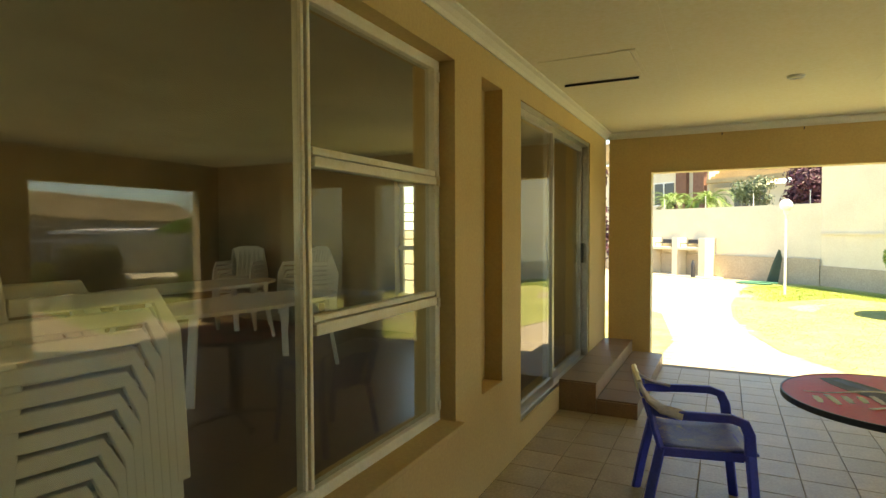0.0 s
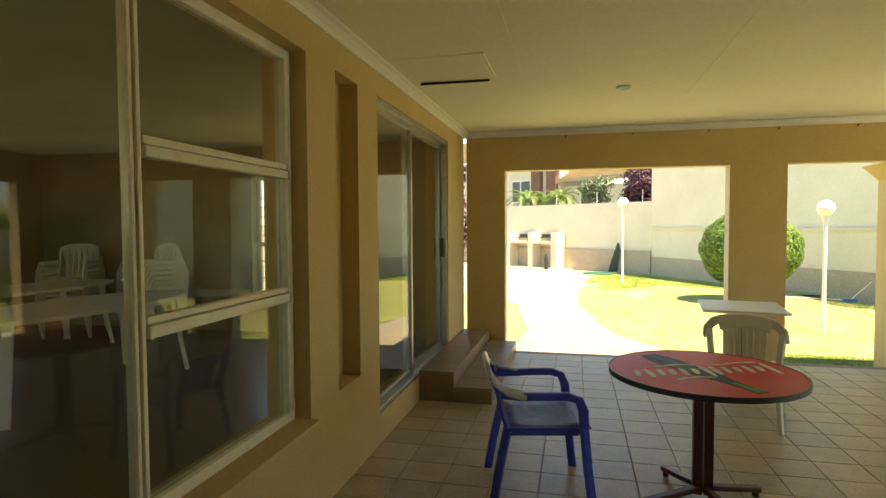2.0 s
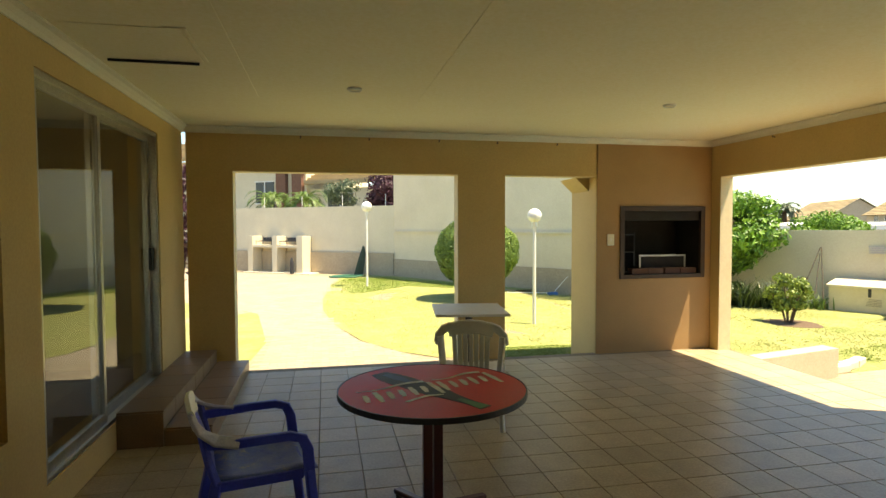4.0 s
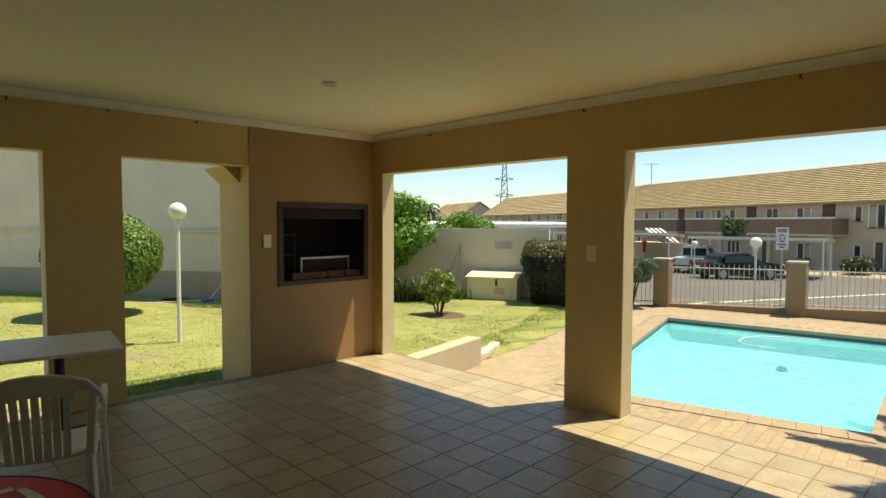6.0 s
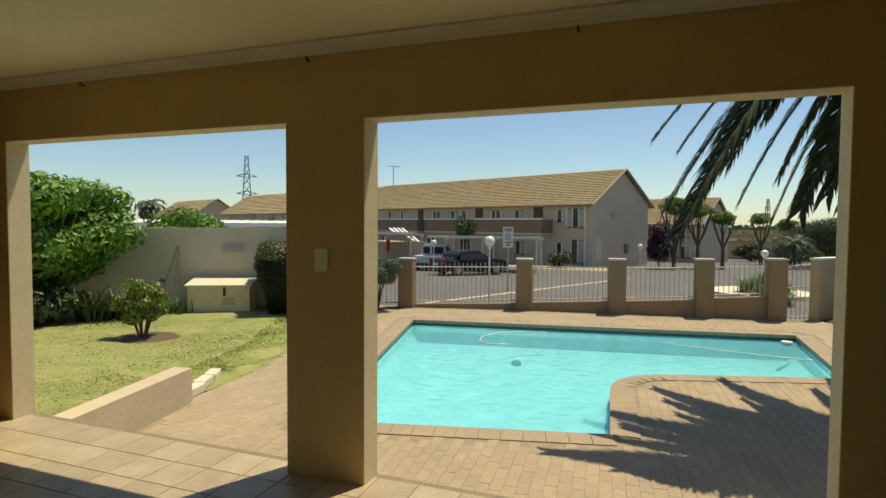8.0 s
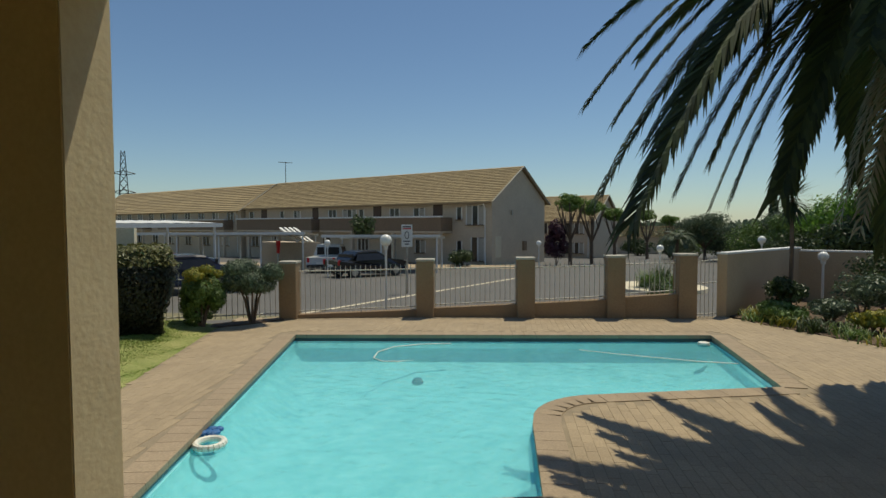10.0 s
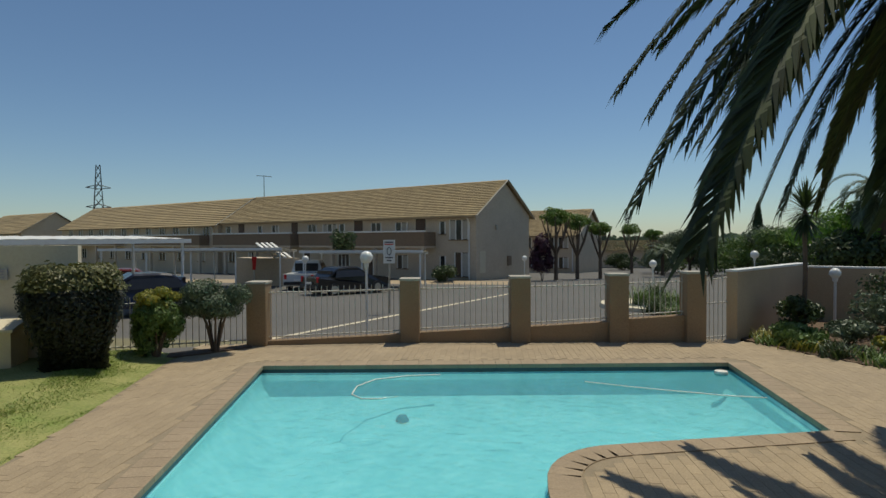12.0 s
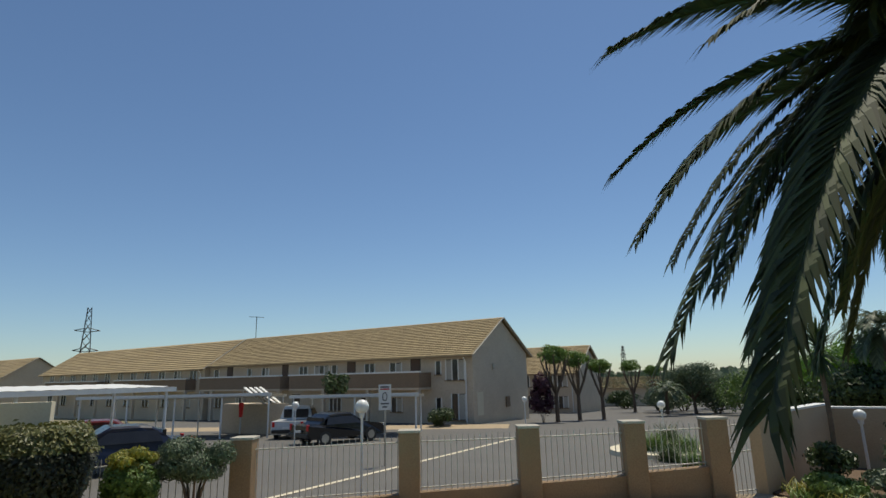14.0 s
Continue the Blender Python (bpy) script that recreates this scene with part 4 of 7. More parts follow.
def round_table():
    t = thing("round_table", (1.0, 3.4, 0), "round red enamel advertising table on a maroon steel pedestal", "table")
    bm = bmesh.new()
    bmesh.ops.create_cone(bm, cap_ends=True, segments=72, radius1=0.492, radius2=0.492, depth=0.022, matrix=Matrix.Translation((0, 0, 0.724)))
    part("tabletop", bm, RED, t)
    bm = bmesh.new()
    for k in range(72):
        a0, a1 = k * math.tau / 72, (k + 1) * math.tau / 72
        q = [(r * math.cos(a), r * math.sin(a), z) for z, r in ((0.708, 0.488), (0.708, 0.5), (0.737, 0.5), (0.737, 0.493)) for a in (a0, a1)]
        vs = [bm.verts.new(p) for p in q]
        for i in range(3):
            bm.faces.new((vs[2 * i], vs[2 * i + 1], vs[2 * i + 3], vs[2 * i + 2]))
    part("rim", bm, BLACK_PLASTIC, t, "black edge band")
    # printed mark as plain white shapes, and a dark bottle shape
    cream = surface("print_white", (0.82, 0.77, 0.66), rough=0.5, scale=9, bump=0, spec=0.25)
    green = surface("print_bottle_green", (0.012, 0.022, 0.016), (0.03, 0.03, 0.022), rough=0.5, scale=11, bump=0, spec=0.25)
    pale_blue = surface("print_dusty_blue", (0.05, 0.08, 0.15), rough=0.5, scale=9, bump=0, spec=0.25)
    pale = surface("print_pale_green", (0.08, 0.26, 0.12), rough=0.5, scale=9, bump=0, spec=0.25)
    ang = math.radians(20)
    def flat(pts, w, z, material, name):
        bm2 = bmesh.new()
        rings = []
        for i, (x, y) in enumerate(pts):
            d = Vector(pts[min(i + 1, len(pts) - 1)]) - Vector(pts[max(i - 1, 0)])
            d = Vector((d.x, d.y)).normalized()
            ww = w[i] if isinstance(w, (list, tuple)) else w
            n = Vector((-d.y, d.x)) * ww / 2
            a, b = Vector((x, y)) + n, Vector((x, y)) - n
            rings.append([bm2.verts.new((p.x * math.cos(ang) - p.y * math.sin(ang), p.x * math.sin(ang) + p.y * math.cos(ang), z)) for p in (a, b)])
        for r, q in zip(rings, rings[1:]):
            bm2.faces.new((r[0], r[1], q[1], q[0]))
        ext = bmesh.ops.extrude_face_region(bm2, geom=bm2.faces[:])
        bmesh.ops.translate(bm2, vec=(0, 0, -0.0008), verts=[e for e in ext["geom"] if isinstance(e, bmesh.types.BMVert)])
        part(name, bm2, material, t)
    bottle = [(-0.125 + 0.165 * k / 8, 0.40 - 0.83 * k / 8) for k in range(9)]
    flat(bottle, [0.10, 0.16, 0.17, 0.155, 0.16, 0.13, 0.085, 0.065, 0.075], 0.7365, green, "bottle_print")
    flat([(-0.10, 0.36), (-0.075, 0.25), (-0.05, 0.13)], [0.05, 0.07, 0.03], 0.7368, pale_blue, "bottle_gleam_print")
    flat([(0.005, -0.25), (0.022, -0.34), (0.038, -0.42)], [0.03, 0.05, 0.07], 0.7372, pale, "bottle_neck_print")
    # two groups of plain slanted dashes, each under a curved swash
    for x0, x1, count in ((0.385, 0.06, 6), (0.01, -0.385, 7)):
        for k in range(count):
            x = x0 + (x1 - x0) * k / (count - 1)
            tall = (0.11, 0.055, 0.07, 0.055, 0.06, 0.085, 0.055)[k]
            flat([(x + 0.012, -0.015 + tall), (x, -0.015), (x - 0.016, -0.015 - tall)], [0.024, 0.034, 0.02], 0.738, cream, "print_dash")
        run = [(x0 + (x1 - x0) * k / 8, 0.115 + 0.018 * math.sin(k * 0.8)) for k in range(9)]
        flat(run, [0.034 - 0.0035 * k for k in range(9)], 0.7384, cream, "print_swash")
    flat([(-0.02, -0.15), (-0.10, -0.125), (-0.17, -0.14), (-0.24, -0.16)], [0.008, 0.022, 0.018, 0.024], 0.7388, cream, "print_swash")
    for dx in (-0.028, 0.028):
        bm = bmesh.new()
        add_box(bm, (dx - 0.024, -0.024, 0.05), (dx + 0.024, 0.024, 0.71), 0.004)
        part("column", bm, MAROON, t)
    for k in range(4):
        a = radians(-65 + 90 * k)
        bm = bmesh.new()
        swept(bm, [(0.03 * math.cos(a), 0.03 * math.sin(a), 0.085), (0.2 * math.cos(a), 0.2 * math.sin(a), 0.06), (0.36 * math.cos(a), 0.36 * math.sin(a), 0.04)], 0.045, 0.03)
        foot = part("foot", bm, MAROON, t)
        bm = bmesh.new()
        add_tube(bm, (0.34 * math.cos(a), 0.34 * math.sin(a), 0.0), (0.34 * math.cos(a), 0.34 * math.sin(a), 0.03), 0.018)
        part("glide", bm, BLACK_PLASTIC, foot)
    bm = bmesh.new()
    add_box(bm, (-0.2, -0.03, 0.69), (0.2, 0.03, 0.712), 0.004)
    part("top_bracket", bm, MAROON, t)


round_table()


def square_table(at, turn):
    t = thing("square_table", at, "square white table on a dark steel pedestal", "table", turn)
    bm = bmesh.new()
    add_box(bm, (-0.37, -0.40, 0.695), (0.37, 0.40, 0.722), 0.008)
    part("tabletop", bm, WHITE_PLASTIC, t)
    bm = bmesh.new()
    add_tube(bm, (0, 0, 0.05), (0, 0, 0.68), 0.035, sides=14)
    part("column", bm, STEEL_DARK, t)
    bm = bmesh.new()
    add_box(bm, (-0.16, -0.03, 0.675), (0.16, 0.03, 0.695))
    add_box(bm, (-0.03, -0.16, 0.672), (0.03, 0.16, 0.692))
    part("top_bracket", bm, STEEL_DARK, t)
    for k in range(4):
        a = radians(45 + 90 * k)
        bm = bmesh.new()
        swept(bm, [(0, 0, 0.07), (0.18 * math.cos(a), 0.18 * math.sin(a), 0.045), (0.32 * math.cos(a), 0.32 * math.sin(a), 0.02)], 0.05, 0.035)
        part("foot", bm, STEEL_DARK, t)


square_table((1.92, 6.22, 0), -8)


def barbecue():
    b = thing("built_in_barbecue", (4.07, NY - 0.012, 0.95), "soot-black built-in barbecue with brown steel surround", "barbecue")
    steel = surface("brown_steel", (0.075, 0.045, 0.03), rough=0.5, metal=0.3, scale=7, bump=0.1)
    for nm, lo, hi in (("frame_side", (-0.03, -0.015, -0.03), (0.03, 0.03, 0.88)), ("frame_side", (1.10, -0.015, -0.03), (1.16, 0.03, 0.88)), ("frame_top", (0.03, -0.015, 0.82), (1.10, 0.03, 0.88)), ("frame_bottom", (0.03, -0.015, -0.03), (1.10, 0.03, 0.02))):
        part(nm, box_mesh(nm, lo, hi, steel, 0.004), steel, b)
    for nm, lo, hi in (("back_lining", (0.004, 0.535, 0.004), (1.126, 0.556, 0.846)), ("side_lining", (0.004, 0.03, 0.004), (0.02, 0.535, 0.846)), ("side_lining", (1.11, 0.03, 0.004), (1.126, 0.535, 0.846)), ("floor_lining", (0.02, 0.03, 0.004), (1.11, 0.535, 0.018)), ("hood", (0.02, 0.03, 0.70), (1.11, 0.535, 0.846))):
        part(nm, box_mesh(nm, lo, hi, SOOT), SOOT, b)
    brick = box_mesh("brick", (0, 0, 0), (0.22, 0.105, 0.07), BRICK, 0.006)
    for k in range(4):
        q = part("brick", brick, BRICK, b)
        q.matrix_basis = pose(0.18 + k * 0.235, 0.07 + 0.01 * (k % 2), 0.02, 0, 0, (-2, 1, 3, -1)[k])
    bm = bmesh.new()
    add_box(bm, (0.36, 0.2, 0.09), (1.02, 0.215, 0.25), 0.004)
    add_box(bm, (0.36, 0.215, 0.09), (1.02, 0.45, 0.105), 0.004)
    guard = part("ash_guard", bm, SOOT, b, "blackened steel ash guard")
    for lo, hi in (((0.355, 0.19, 0.235), (1.025, 0.199, 0.258)), ((0.355, 0.19, 0.09), (0.375, 0.199, 0.234)), ((1.005, 0.19, 0.09), (1.025, 0.199, 0.234))):
        part("rim", box_mesh("rim", lo, hi, ALU, 0.002), ALU, guard, "bare metal rim")
    for y in (0.12, 0.42):
        bm = bmesh.new()
        for z in (0.05, 0.3, 0.52):
            add_tube(bm, (0.05, y, z), (0.24, y, z), 0.008, sides=6)
        for x in (0.05, 0.24):
            add_tube(bm, (x, y, 0.018), (x, y, 0.55), 0.008, sides=6)
        part("grid_stand", bm, STEEL_DARK, b)


barbecue()


def switch(at, turn, label):
    s = thing("light_switch", at, label, "switch", turn)
    part("plate", box_mesh("plate", (-0.045, -0.012, -0.07), (0.045, 0.001, 0.07), FRAME_WHITE, 0.004), FRAME_WHITE, s)
    part("rocker", box_mesh("rocker", (-0.014, -0.017, -0.022), (0.014, -0.011, 0.022), WHITE_PLASTIC, 0.002), WHITE_PLASTIC, s)


switch((3.915, NY - 0.012, 1.41), 0, "cream light switch plate on the wall beside the barbecue")
switch((EX, 3.915, 1.355), -90, "cream light switch plate on the pillar")


def downlight(at, r, label):
    d = thing("downlight", at, label, "ceiling lamp", group="patio downlights")
    bm = bmesh.new()
    for k in range(28):
        a0, a1 = k * math.tau / 28, (k + 1) * math.tau / 28
        prof = ((r, 0.0), (r, -0.01), (r * 0.85, -0.018), (r * 0.7, -0.012), (r * 0.66, 0.0))
        vs = [bm.verts.new((q * math.cos(a), q * math.sin(a), z)) for q, z in prof for a in (a0, a1)]
        for i in range(len(prof) - 1):
            bm.faces.new((vs[2 * i], vs[2 * i + 1], vs[2 * i + 3], vs[2 * i + 2]))
    part("ring", bm, WHITE_PAINT, d)
    bm = bmesh.new()
    bmesh.ops.create_cone(bm, cap_ends=True, segments=20, radius1=r * 0.66, radius2=r * 0.5, depth=0.008, matrix=Matrix.Translation((0, 0, -0.006)))
    part("lens", bm, CEILING, d)


for x, y in ((0.69, 4.98), (3.47, 5.05), (3.56, 2.42)):
    downlight((x, y, CZ), 0.058 if x < 3.5 else 0.08, "small unlit round white downlight in the ceiling" if x < 3.5 else "larger unlit round ceiling light with stepped white rim")


def hatch():
    h = thing("ceiling_hatch", (-0.6, 4.12, CZ), "sagging cream ceiling trapdoor with a dark gap", "hatch")
    for nm, lo, hi in (("trim_strip", (0.3, -0.32, -0.008), (0.325, 0.3, 0.0)), ("trim_strip", (0.2, -0.335, -0.008), (0.33, -0.32, 0.0))):
        part(nm, box_mesh(nm, lo, hi, CEILING, 0.003), CEILING, h)
    bm = bmesh.new()
    add_box(bm, (-0.295, -0.315, -0.004), (0.295, 0.3, 0.004), 0.002)
    for v in bm.verts:
        if v.co.y > 0:
            v.co.z -= 0.022 * (1 - (v.co.x / 0.3) ** 2 * 0.6)
    part("door_panel", bm, CEILING, h)
    # solid black strip gives the darkness under the sagging edge; nothing is open here
    part("gap", box_mesh("gap", (-0.27, 0.298, -0.030), (0.27, 0.306, -0.001), BLACK_PLASTIC), BLACK_PLASTIC, h, "black strip in place of the gap's shade")


hatch()
hook = thing("wall_hook", (0.2, NY, 2.56), "tiny rusty hook high on the plaster", "hook", group="wall hooks")
bm = bmesh.new()
add_pipe(bm, [(0, 0.01, 0), (0, -0.03, 0), (0, -0.03, 0.02)], 0.006, 6)
part("shank", bm, STEEL_DARK, hook)
for x in (0.95, 1.75, 2.45, 3.2):
    copy_thing(hook, pose(x, NY, 2.56))
for y in (5.9, 4.0, 2.4):
    copy_thing(hook, pose(EX, y, 2.56, 0, 0, -90))

# ---- things in the clubhouse room ----
def chair_stack(at, turn, count, label):
    s = thing("chair_stack", at, label, "chairs", turn, "stacked chairs")
    for k in range(count):
        bm = bmesh.new()
        z, y = 0.062 * k, 0.024 * k
        for sx in (-1, 1):
            swept(bm, [(sx * 0.26, y - 0.26, z), (sx * 0.24, y - 0.22, 0.4 + z), (sx * 0.225, y - 0.27, 0.8 + z)], 0.05, 0.025, up=(sx, 0, 0.1))
            swept(bm, [(sx * 0.27, y + 0.24, z), (sx * 0.262, y + 0.22, 0.5 + z), (sx * 0.26, y + 0.16, 0.62 + z), (sx * 0.24, y - 0.22, 0.62 + z)], 0.05, 0.025, up=(sx, 0, 0.1))
        swept(bm, [(-0.225, y - 0.27, 0.78 + z), (-0.12, y - 0.29, 0.82 + z), (0.12, y - 0.29, 0.82 + z), (0.225, y - 0.27, 0.78 + z)], 0.06, 0.02, up=(0, 1, 0.2))
        for i in range(5):
            x = (i - 2) * 0.07
            swept(bm, [(x, y - 0.2, 0.42 + z), (x, y - 0.28, 0.8 + z)], 0.03, 0.012, up=(0, 1, 0.2))
        add_box(bm, (-0.23, y - 0.2, 0.4 + z), (0.23, y + 0.22, 0.42 + z), 0.006)
        part("stacked_chair", bm, WHITE_PLASTIC, s)


chair_stack((-1.70, 0.95, 0.16), -8, 10, "tall stack of white plastic armchairs behind the window")
chair_stack((-5.9, 6.05, 0.16), 200, 6, "stack of white plastic chairs at the back of the room")
chair_stack((-4.85, 6.25, 0.16), 160, 6, "stack of white plastic chairs at the back of the room")


def oval_table(at, turn):
    t = thing("oval_table", at, "white plastic oval table inside the clubhouse", "table", turn, "oval tables")
    bm = bmesh.new()
    bmesh.ops.create_cone(bm, cap_ends=True, segments=40, radius1=0.5, radius2=0.5, depth=0.03, matrix=Matrix.Translation((0, 0, 0.71)) @ Matrix.Diagonal((1.0, 2.3, 1, 1)))
    part("tabletop", bm, WHITE_PLASTIC, t)
    for sx in (-1, 1):
        for sy in (-1, 1):
            bm = bmesh.new()
            swept(bm, [(sx * 0.37, sy * 0.86, 0), (sx * 0.3, sy * 0.76, 0.7)], 0.07, 0.04, up=(sx, sy, 0))
            part("leg", bm, WHITE_PLASTIC, t)
    return t


oval_table((-3.78, 4.0, 0.16), -4)
oval_table((-5.5, 4.9, 0.16), -6)
cab = thing("cabinet", (-5.6, 1.6, 0.16), "dark brown wooden cabinet in the dim room", "cabinet", 15)
wood = surface("dark_wood", (0.10, 0.05, 0.025), rough=0.5, scale=6, bump=0.1)
part("body", box_mesh("body", (-0.3, -0.45, 0), (0.3, 0.45, 1.25), wood, 0.008), wood, cab)
part("top", box_mesh("top", (-0.33, -0.48, 1.25), (0.33, 0.48, 1.29), wood, 0.006), wood, cab)

# ---- garden north of the patio ----
def garden_lamp(at, height, r, label, lean=0.0, turn=0.0):
    g = thing("garden_lamp", at, label, "lamp", turn, "globe lamps")
    g.matrix_basis = pose(*at, 0, lean, turn)
    bm = bmesh.new()
    add_tube(bm, (0, 0, -0.05), (0, 0, height - r * 1.5), 0.032, 0.028, 12)
    part("pole", bm, WHITE_PAINT, g)
    bm = bmesh.new()
    add_tube(bm, (0, 0, height - r * 1.6), (0, 0, height - r * 0.75), 0.05, 0.065, 14)
    part("collar", bm, WHITE_PAINT, g)
    bm = bmesh.new()
    add_ball(bm, (0, 0, height), r, u=24, v=16)
    part("globe", bm, GLOBE, g, "opal white globe", smooth=True)


garden_lamp((1.66, 17.3, -0.2), 2.36, 0.155, "white garden lamp with opal globe on the lawn edge")
garden_lamp((4.15, 10.15, -0.2), 1.97, 0.128, "white garden lamp with opal globe on the lawn")
shrub("ball_bush", (4.06, 13.79, -0.2), (1.0, 1.0, 0.84), 1.17, 28000, LEAF_BALL, 0.045, "clipped dense green ball bush on the lawn", seed=3, clipped=True, stem_r=0.03)

stand = thing("outdoor_barbecue", (-0.15, 22.55, -0.2), "double-bay beige plastered outdoor barbecue", "barbecue", -35)
for nm, lo, hi in (("pier", (-0.28, -0.4, 0), (0.0, 0.45, 1.42)), ("pier", (-1.42, -0.4, 0), (-1.18, 0.45, 1.42)), ("pier", (-2.6, -0.4, 0), (-2.36, 0.45, 1.42)), ("slab", (-1.18, -0.38, 0.98), (-0.28, 0.45, 1.08)), ("slab", (-2.36, -0.38, 0.98), (-1.42, 0.45, 1.08)), ("back_panel", (-1.18, 0.38, 0), (-0.28, 0.45, 0.98)), ("back_panel", (-2.36, 0.38, 0), (-1.42, 0.45, 0.98)), ("back_panel", (-1.18, 0.38, 1.08), (-0.28, 0.45, 1.35)), ("back_panel", (-2.36, 0.38, 1.08), (-1.42, 0.45, 1.35)), ("plinth", (-2.7, -0.55, -0.03), (0.4, 0.5, 0.04))):
    m = WALL_BAND if nm == "back_panel" else WALL_GREY
    part(nm, box_mesh(nm, lo, hi, m, 0.01), m, stand, "darker taupe back of the bay" if nm == "back_panel" else "")
for x in (-0.73, -1.89):
    bm = bmesh.new()
    for k in range(9):
        add_tube(bm, (x - 0.36 + k * 0.09, -0.3, 1.22), (x - 0.36 + k * 0.09, 0.34, 1.22), 0.01, sides=6)
    for y in (-0.3, 0.34):
        add_tube(bm, (x - 0.4, y, 1.22), (x + 0.4, y, 1.22), 0.015, sides=6)
        for s in (-0.38, 0.38):
            add_tube(bm, (x + s, y, 1.08), (x + s, y, 1.22), 0.014, sides=6)
    add_box(bm, (x - 0.2, -0.1, 1.225), (x + 0.35, 0.3, 1.36), 0.01)
    part("grid", bm, STEEL_DARK, stand, "black steel grill grid")
bottle = thing("bottle", (-0.75, 21.95, -0.16), "dark standing bottle in the barbecue bay", "bottle")
bm = bmesh.new()
add_tube(bm, (0, 0, 0), (0, 0, 0.42), 0.07, 0.07, 12)
add_tube(bm, (0, 0, 0.42), (0, 0, 0.6), 0.07, 0.025, 12)
part("body", bm, STEEL_DARK, bottle)

cover = thing("folded_cover", (1.72, 21.0, -0.2), "folded dark green cover leaning on the wall", "cover", -35)
cover.scale = (0.6, 0.6, 0.95)
bm = bmesh.new()
for k in range(6):
    swept(bm, [(-0.25 + 0.07 * k, -0.35 + 0.05 * k, 0), (-0.12 + 0.05 * k, -0.05 + 0.03 * k, 0.6), (0.05 + 0.015 * k, 0.22, 1.12 - 0.05 * k)], 0.13, 0.04, up=(0, 1, 0.3))
part("folds", bm, surface("green_canvas", (0.05, 0.075, 0.05), rough=0.9, scale=9, bump=0.3), cover)
hose = thing("garden_hose", (1.2, 20.5, -0.19), "coiled green garden hose on the ground", "hose")
bm = bmesh.new()
pts = [((0.5 + 0.12 * math.sin(k * 0.37)) * math.cos(k * 0.45), (0.35 + 0.08 * math.sin(k * 0.6)) * math.sin(k * 0.45), 0.02 + 0.012 * (k // 14)) for k in range(44)]
add_pipe(bm, pts, 0.02, 6)
part("coil", bm, surface("green_rubber", (0.03, 0.16, 0.10), rough=0.5, scale=9, bump=0.05), hose)

brush = thing("pool_brush", (6.2, 14.2, -0.2), "blue pool brush head on a white pole leaning by the wall", "brush")
brush.scale = (0.6, 0.6, 0.6)
bm = bmesh.new()
add_tube(bm, (0.05, 0.05, 0.07), (-1.9, 1.15, 0.02), 0.018, sides=8)
add_tube(bm, (0.05, 0.05, 0.07), (0.75, 0.15, 0.75), 0.014, sides=8)
part("pole", bm, WHITE_PAINT, brush)
bm = bmesh.new()
add_box(bm, (-0.22, -0.1, 0.0), (0.22, 0.06, 0.12), 0.02)
part("brush_head", bm, surface("blue_rubber", (0.02, 0.13, 0.35), rough=0.5, scale=9, bump=0.1), brush)

# neighbouring house behind the garden wall
def neighbour():
    h = thing("neighbour_house", (-3.9, 32.5, -0.2), "beige plastered house with brown brick piers behind the wall", "house", -35)
    part("wall", box_mesh("wall", (-6, 0, 0), (4.2, 6, 5.4), WALL_GREY), WALL_GREY, h)
    part("brick_pier", box_mesh("brick_pier", (2.5, -0.25, 0), (3.1, 0.0, 5.2), BRICK), BRICK, h, "brown face-brick pier")
    part("brick_pier", box_mesh("brick_pier", (3.5, -0.25, 0), (4.1, 0.0, 5.2), BRICK), BRICK, h, "brown face-brick pier")
    part("side_wall", box_mesh("side_wall", (4.2, 0.4, 0), (13.5, 6, 3.7), WALL_GREY), WALL_GREY, h)
    for x0, x1, y0, z in ((-6.4, 4.6, -0.7, 5.4), (4.2, 14.0, -0.2, 3.9)):
        bm = bmesh.new()
        for k in range(12):
            ya, yb = y0 + k * 0.32, y0 + (k + 1) * 0.32 + 0.05
            add_box(bm, (x0, ya, z + k * 0.15), (x1, yb, z + k * 0.15 + 0.2))
        tagged(part("roof", bm, ROOF_TILE, h), kind="stuff")
    for x, z, w in ((1.6, 3.0, 1.2), (6.0, 2.3, 1.5), (9.0, 2.3, 1.6)):
        y = 0.4 if x > 4.2 else 0.0
        win = new("window")
        win.parent = h
        for nm, lo, hi, m in (("pane", (x - w / 2, y - 0.02, z), (x + w / 2, y + 0.02, z + 1.1), DARK_GLASS), ("frame", (x - w / 2 - 0.06, y - 0.05, z - 0.06), (x + w / 2 + 0.06, y - 0.021, z), WHITE_PAINT), ("frame", (x - w / 2 - 0.06, y - 0.05, z + 1.1), (x + w / 2 + 0.06, y - 0.021, z + 1.16), WHITE_PAINT), ("mullion", (x - 0.03, y - 0.05, z), (x + 0.03, y - 0.021, z + 1.1), WHITE_PAINT)):
            part(nm, box_mesh(nm, lo, hi, m), m, win)
    dish = bmesh.new()
    add_ball(dish, (-0.8, -0.5, 2.75), 0.35, 1, 18, 10)
    bmesh.ops.bisect_plane(dish, geom=dish.verts[:] + dish.edges[:] + dish.faces[:], plane_co=(-0.8, -0.42, 2.75), plane_no=(0.3, -1, 0.2), clear_outer=True)
    part("satellite_dish", dish, WHITE_PAINT, h, "pale satellite dish")


neighbour()


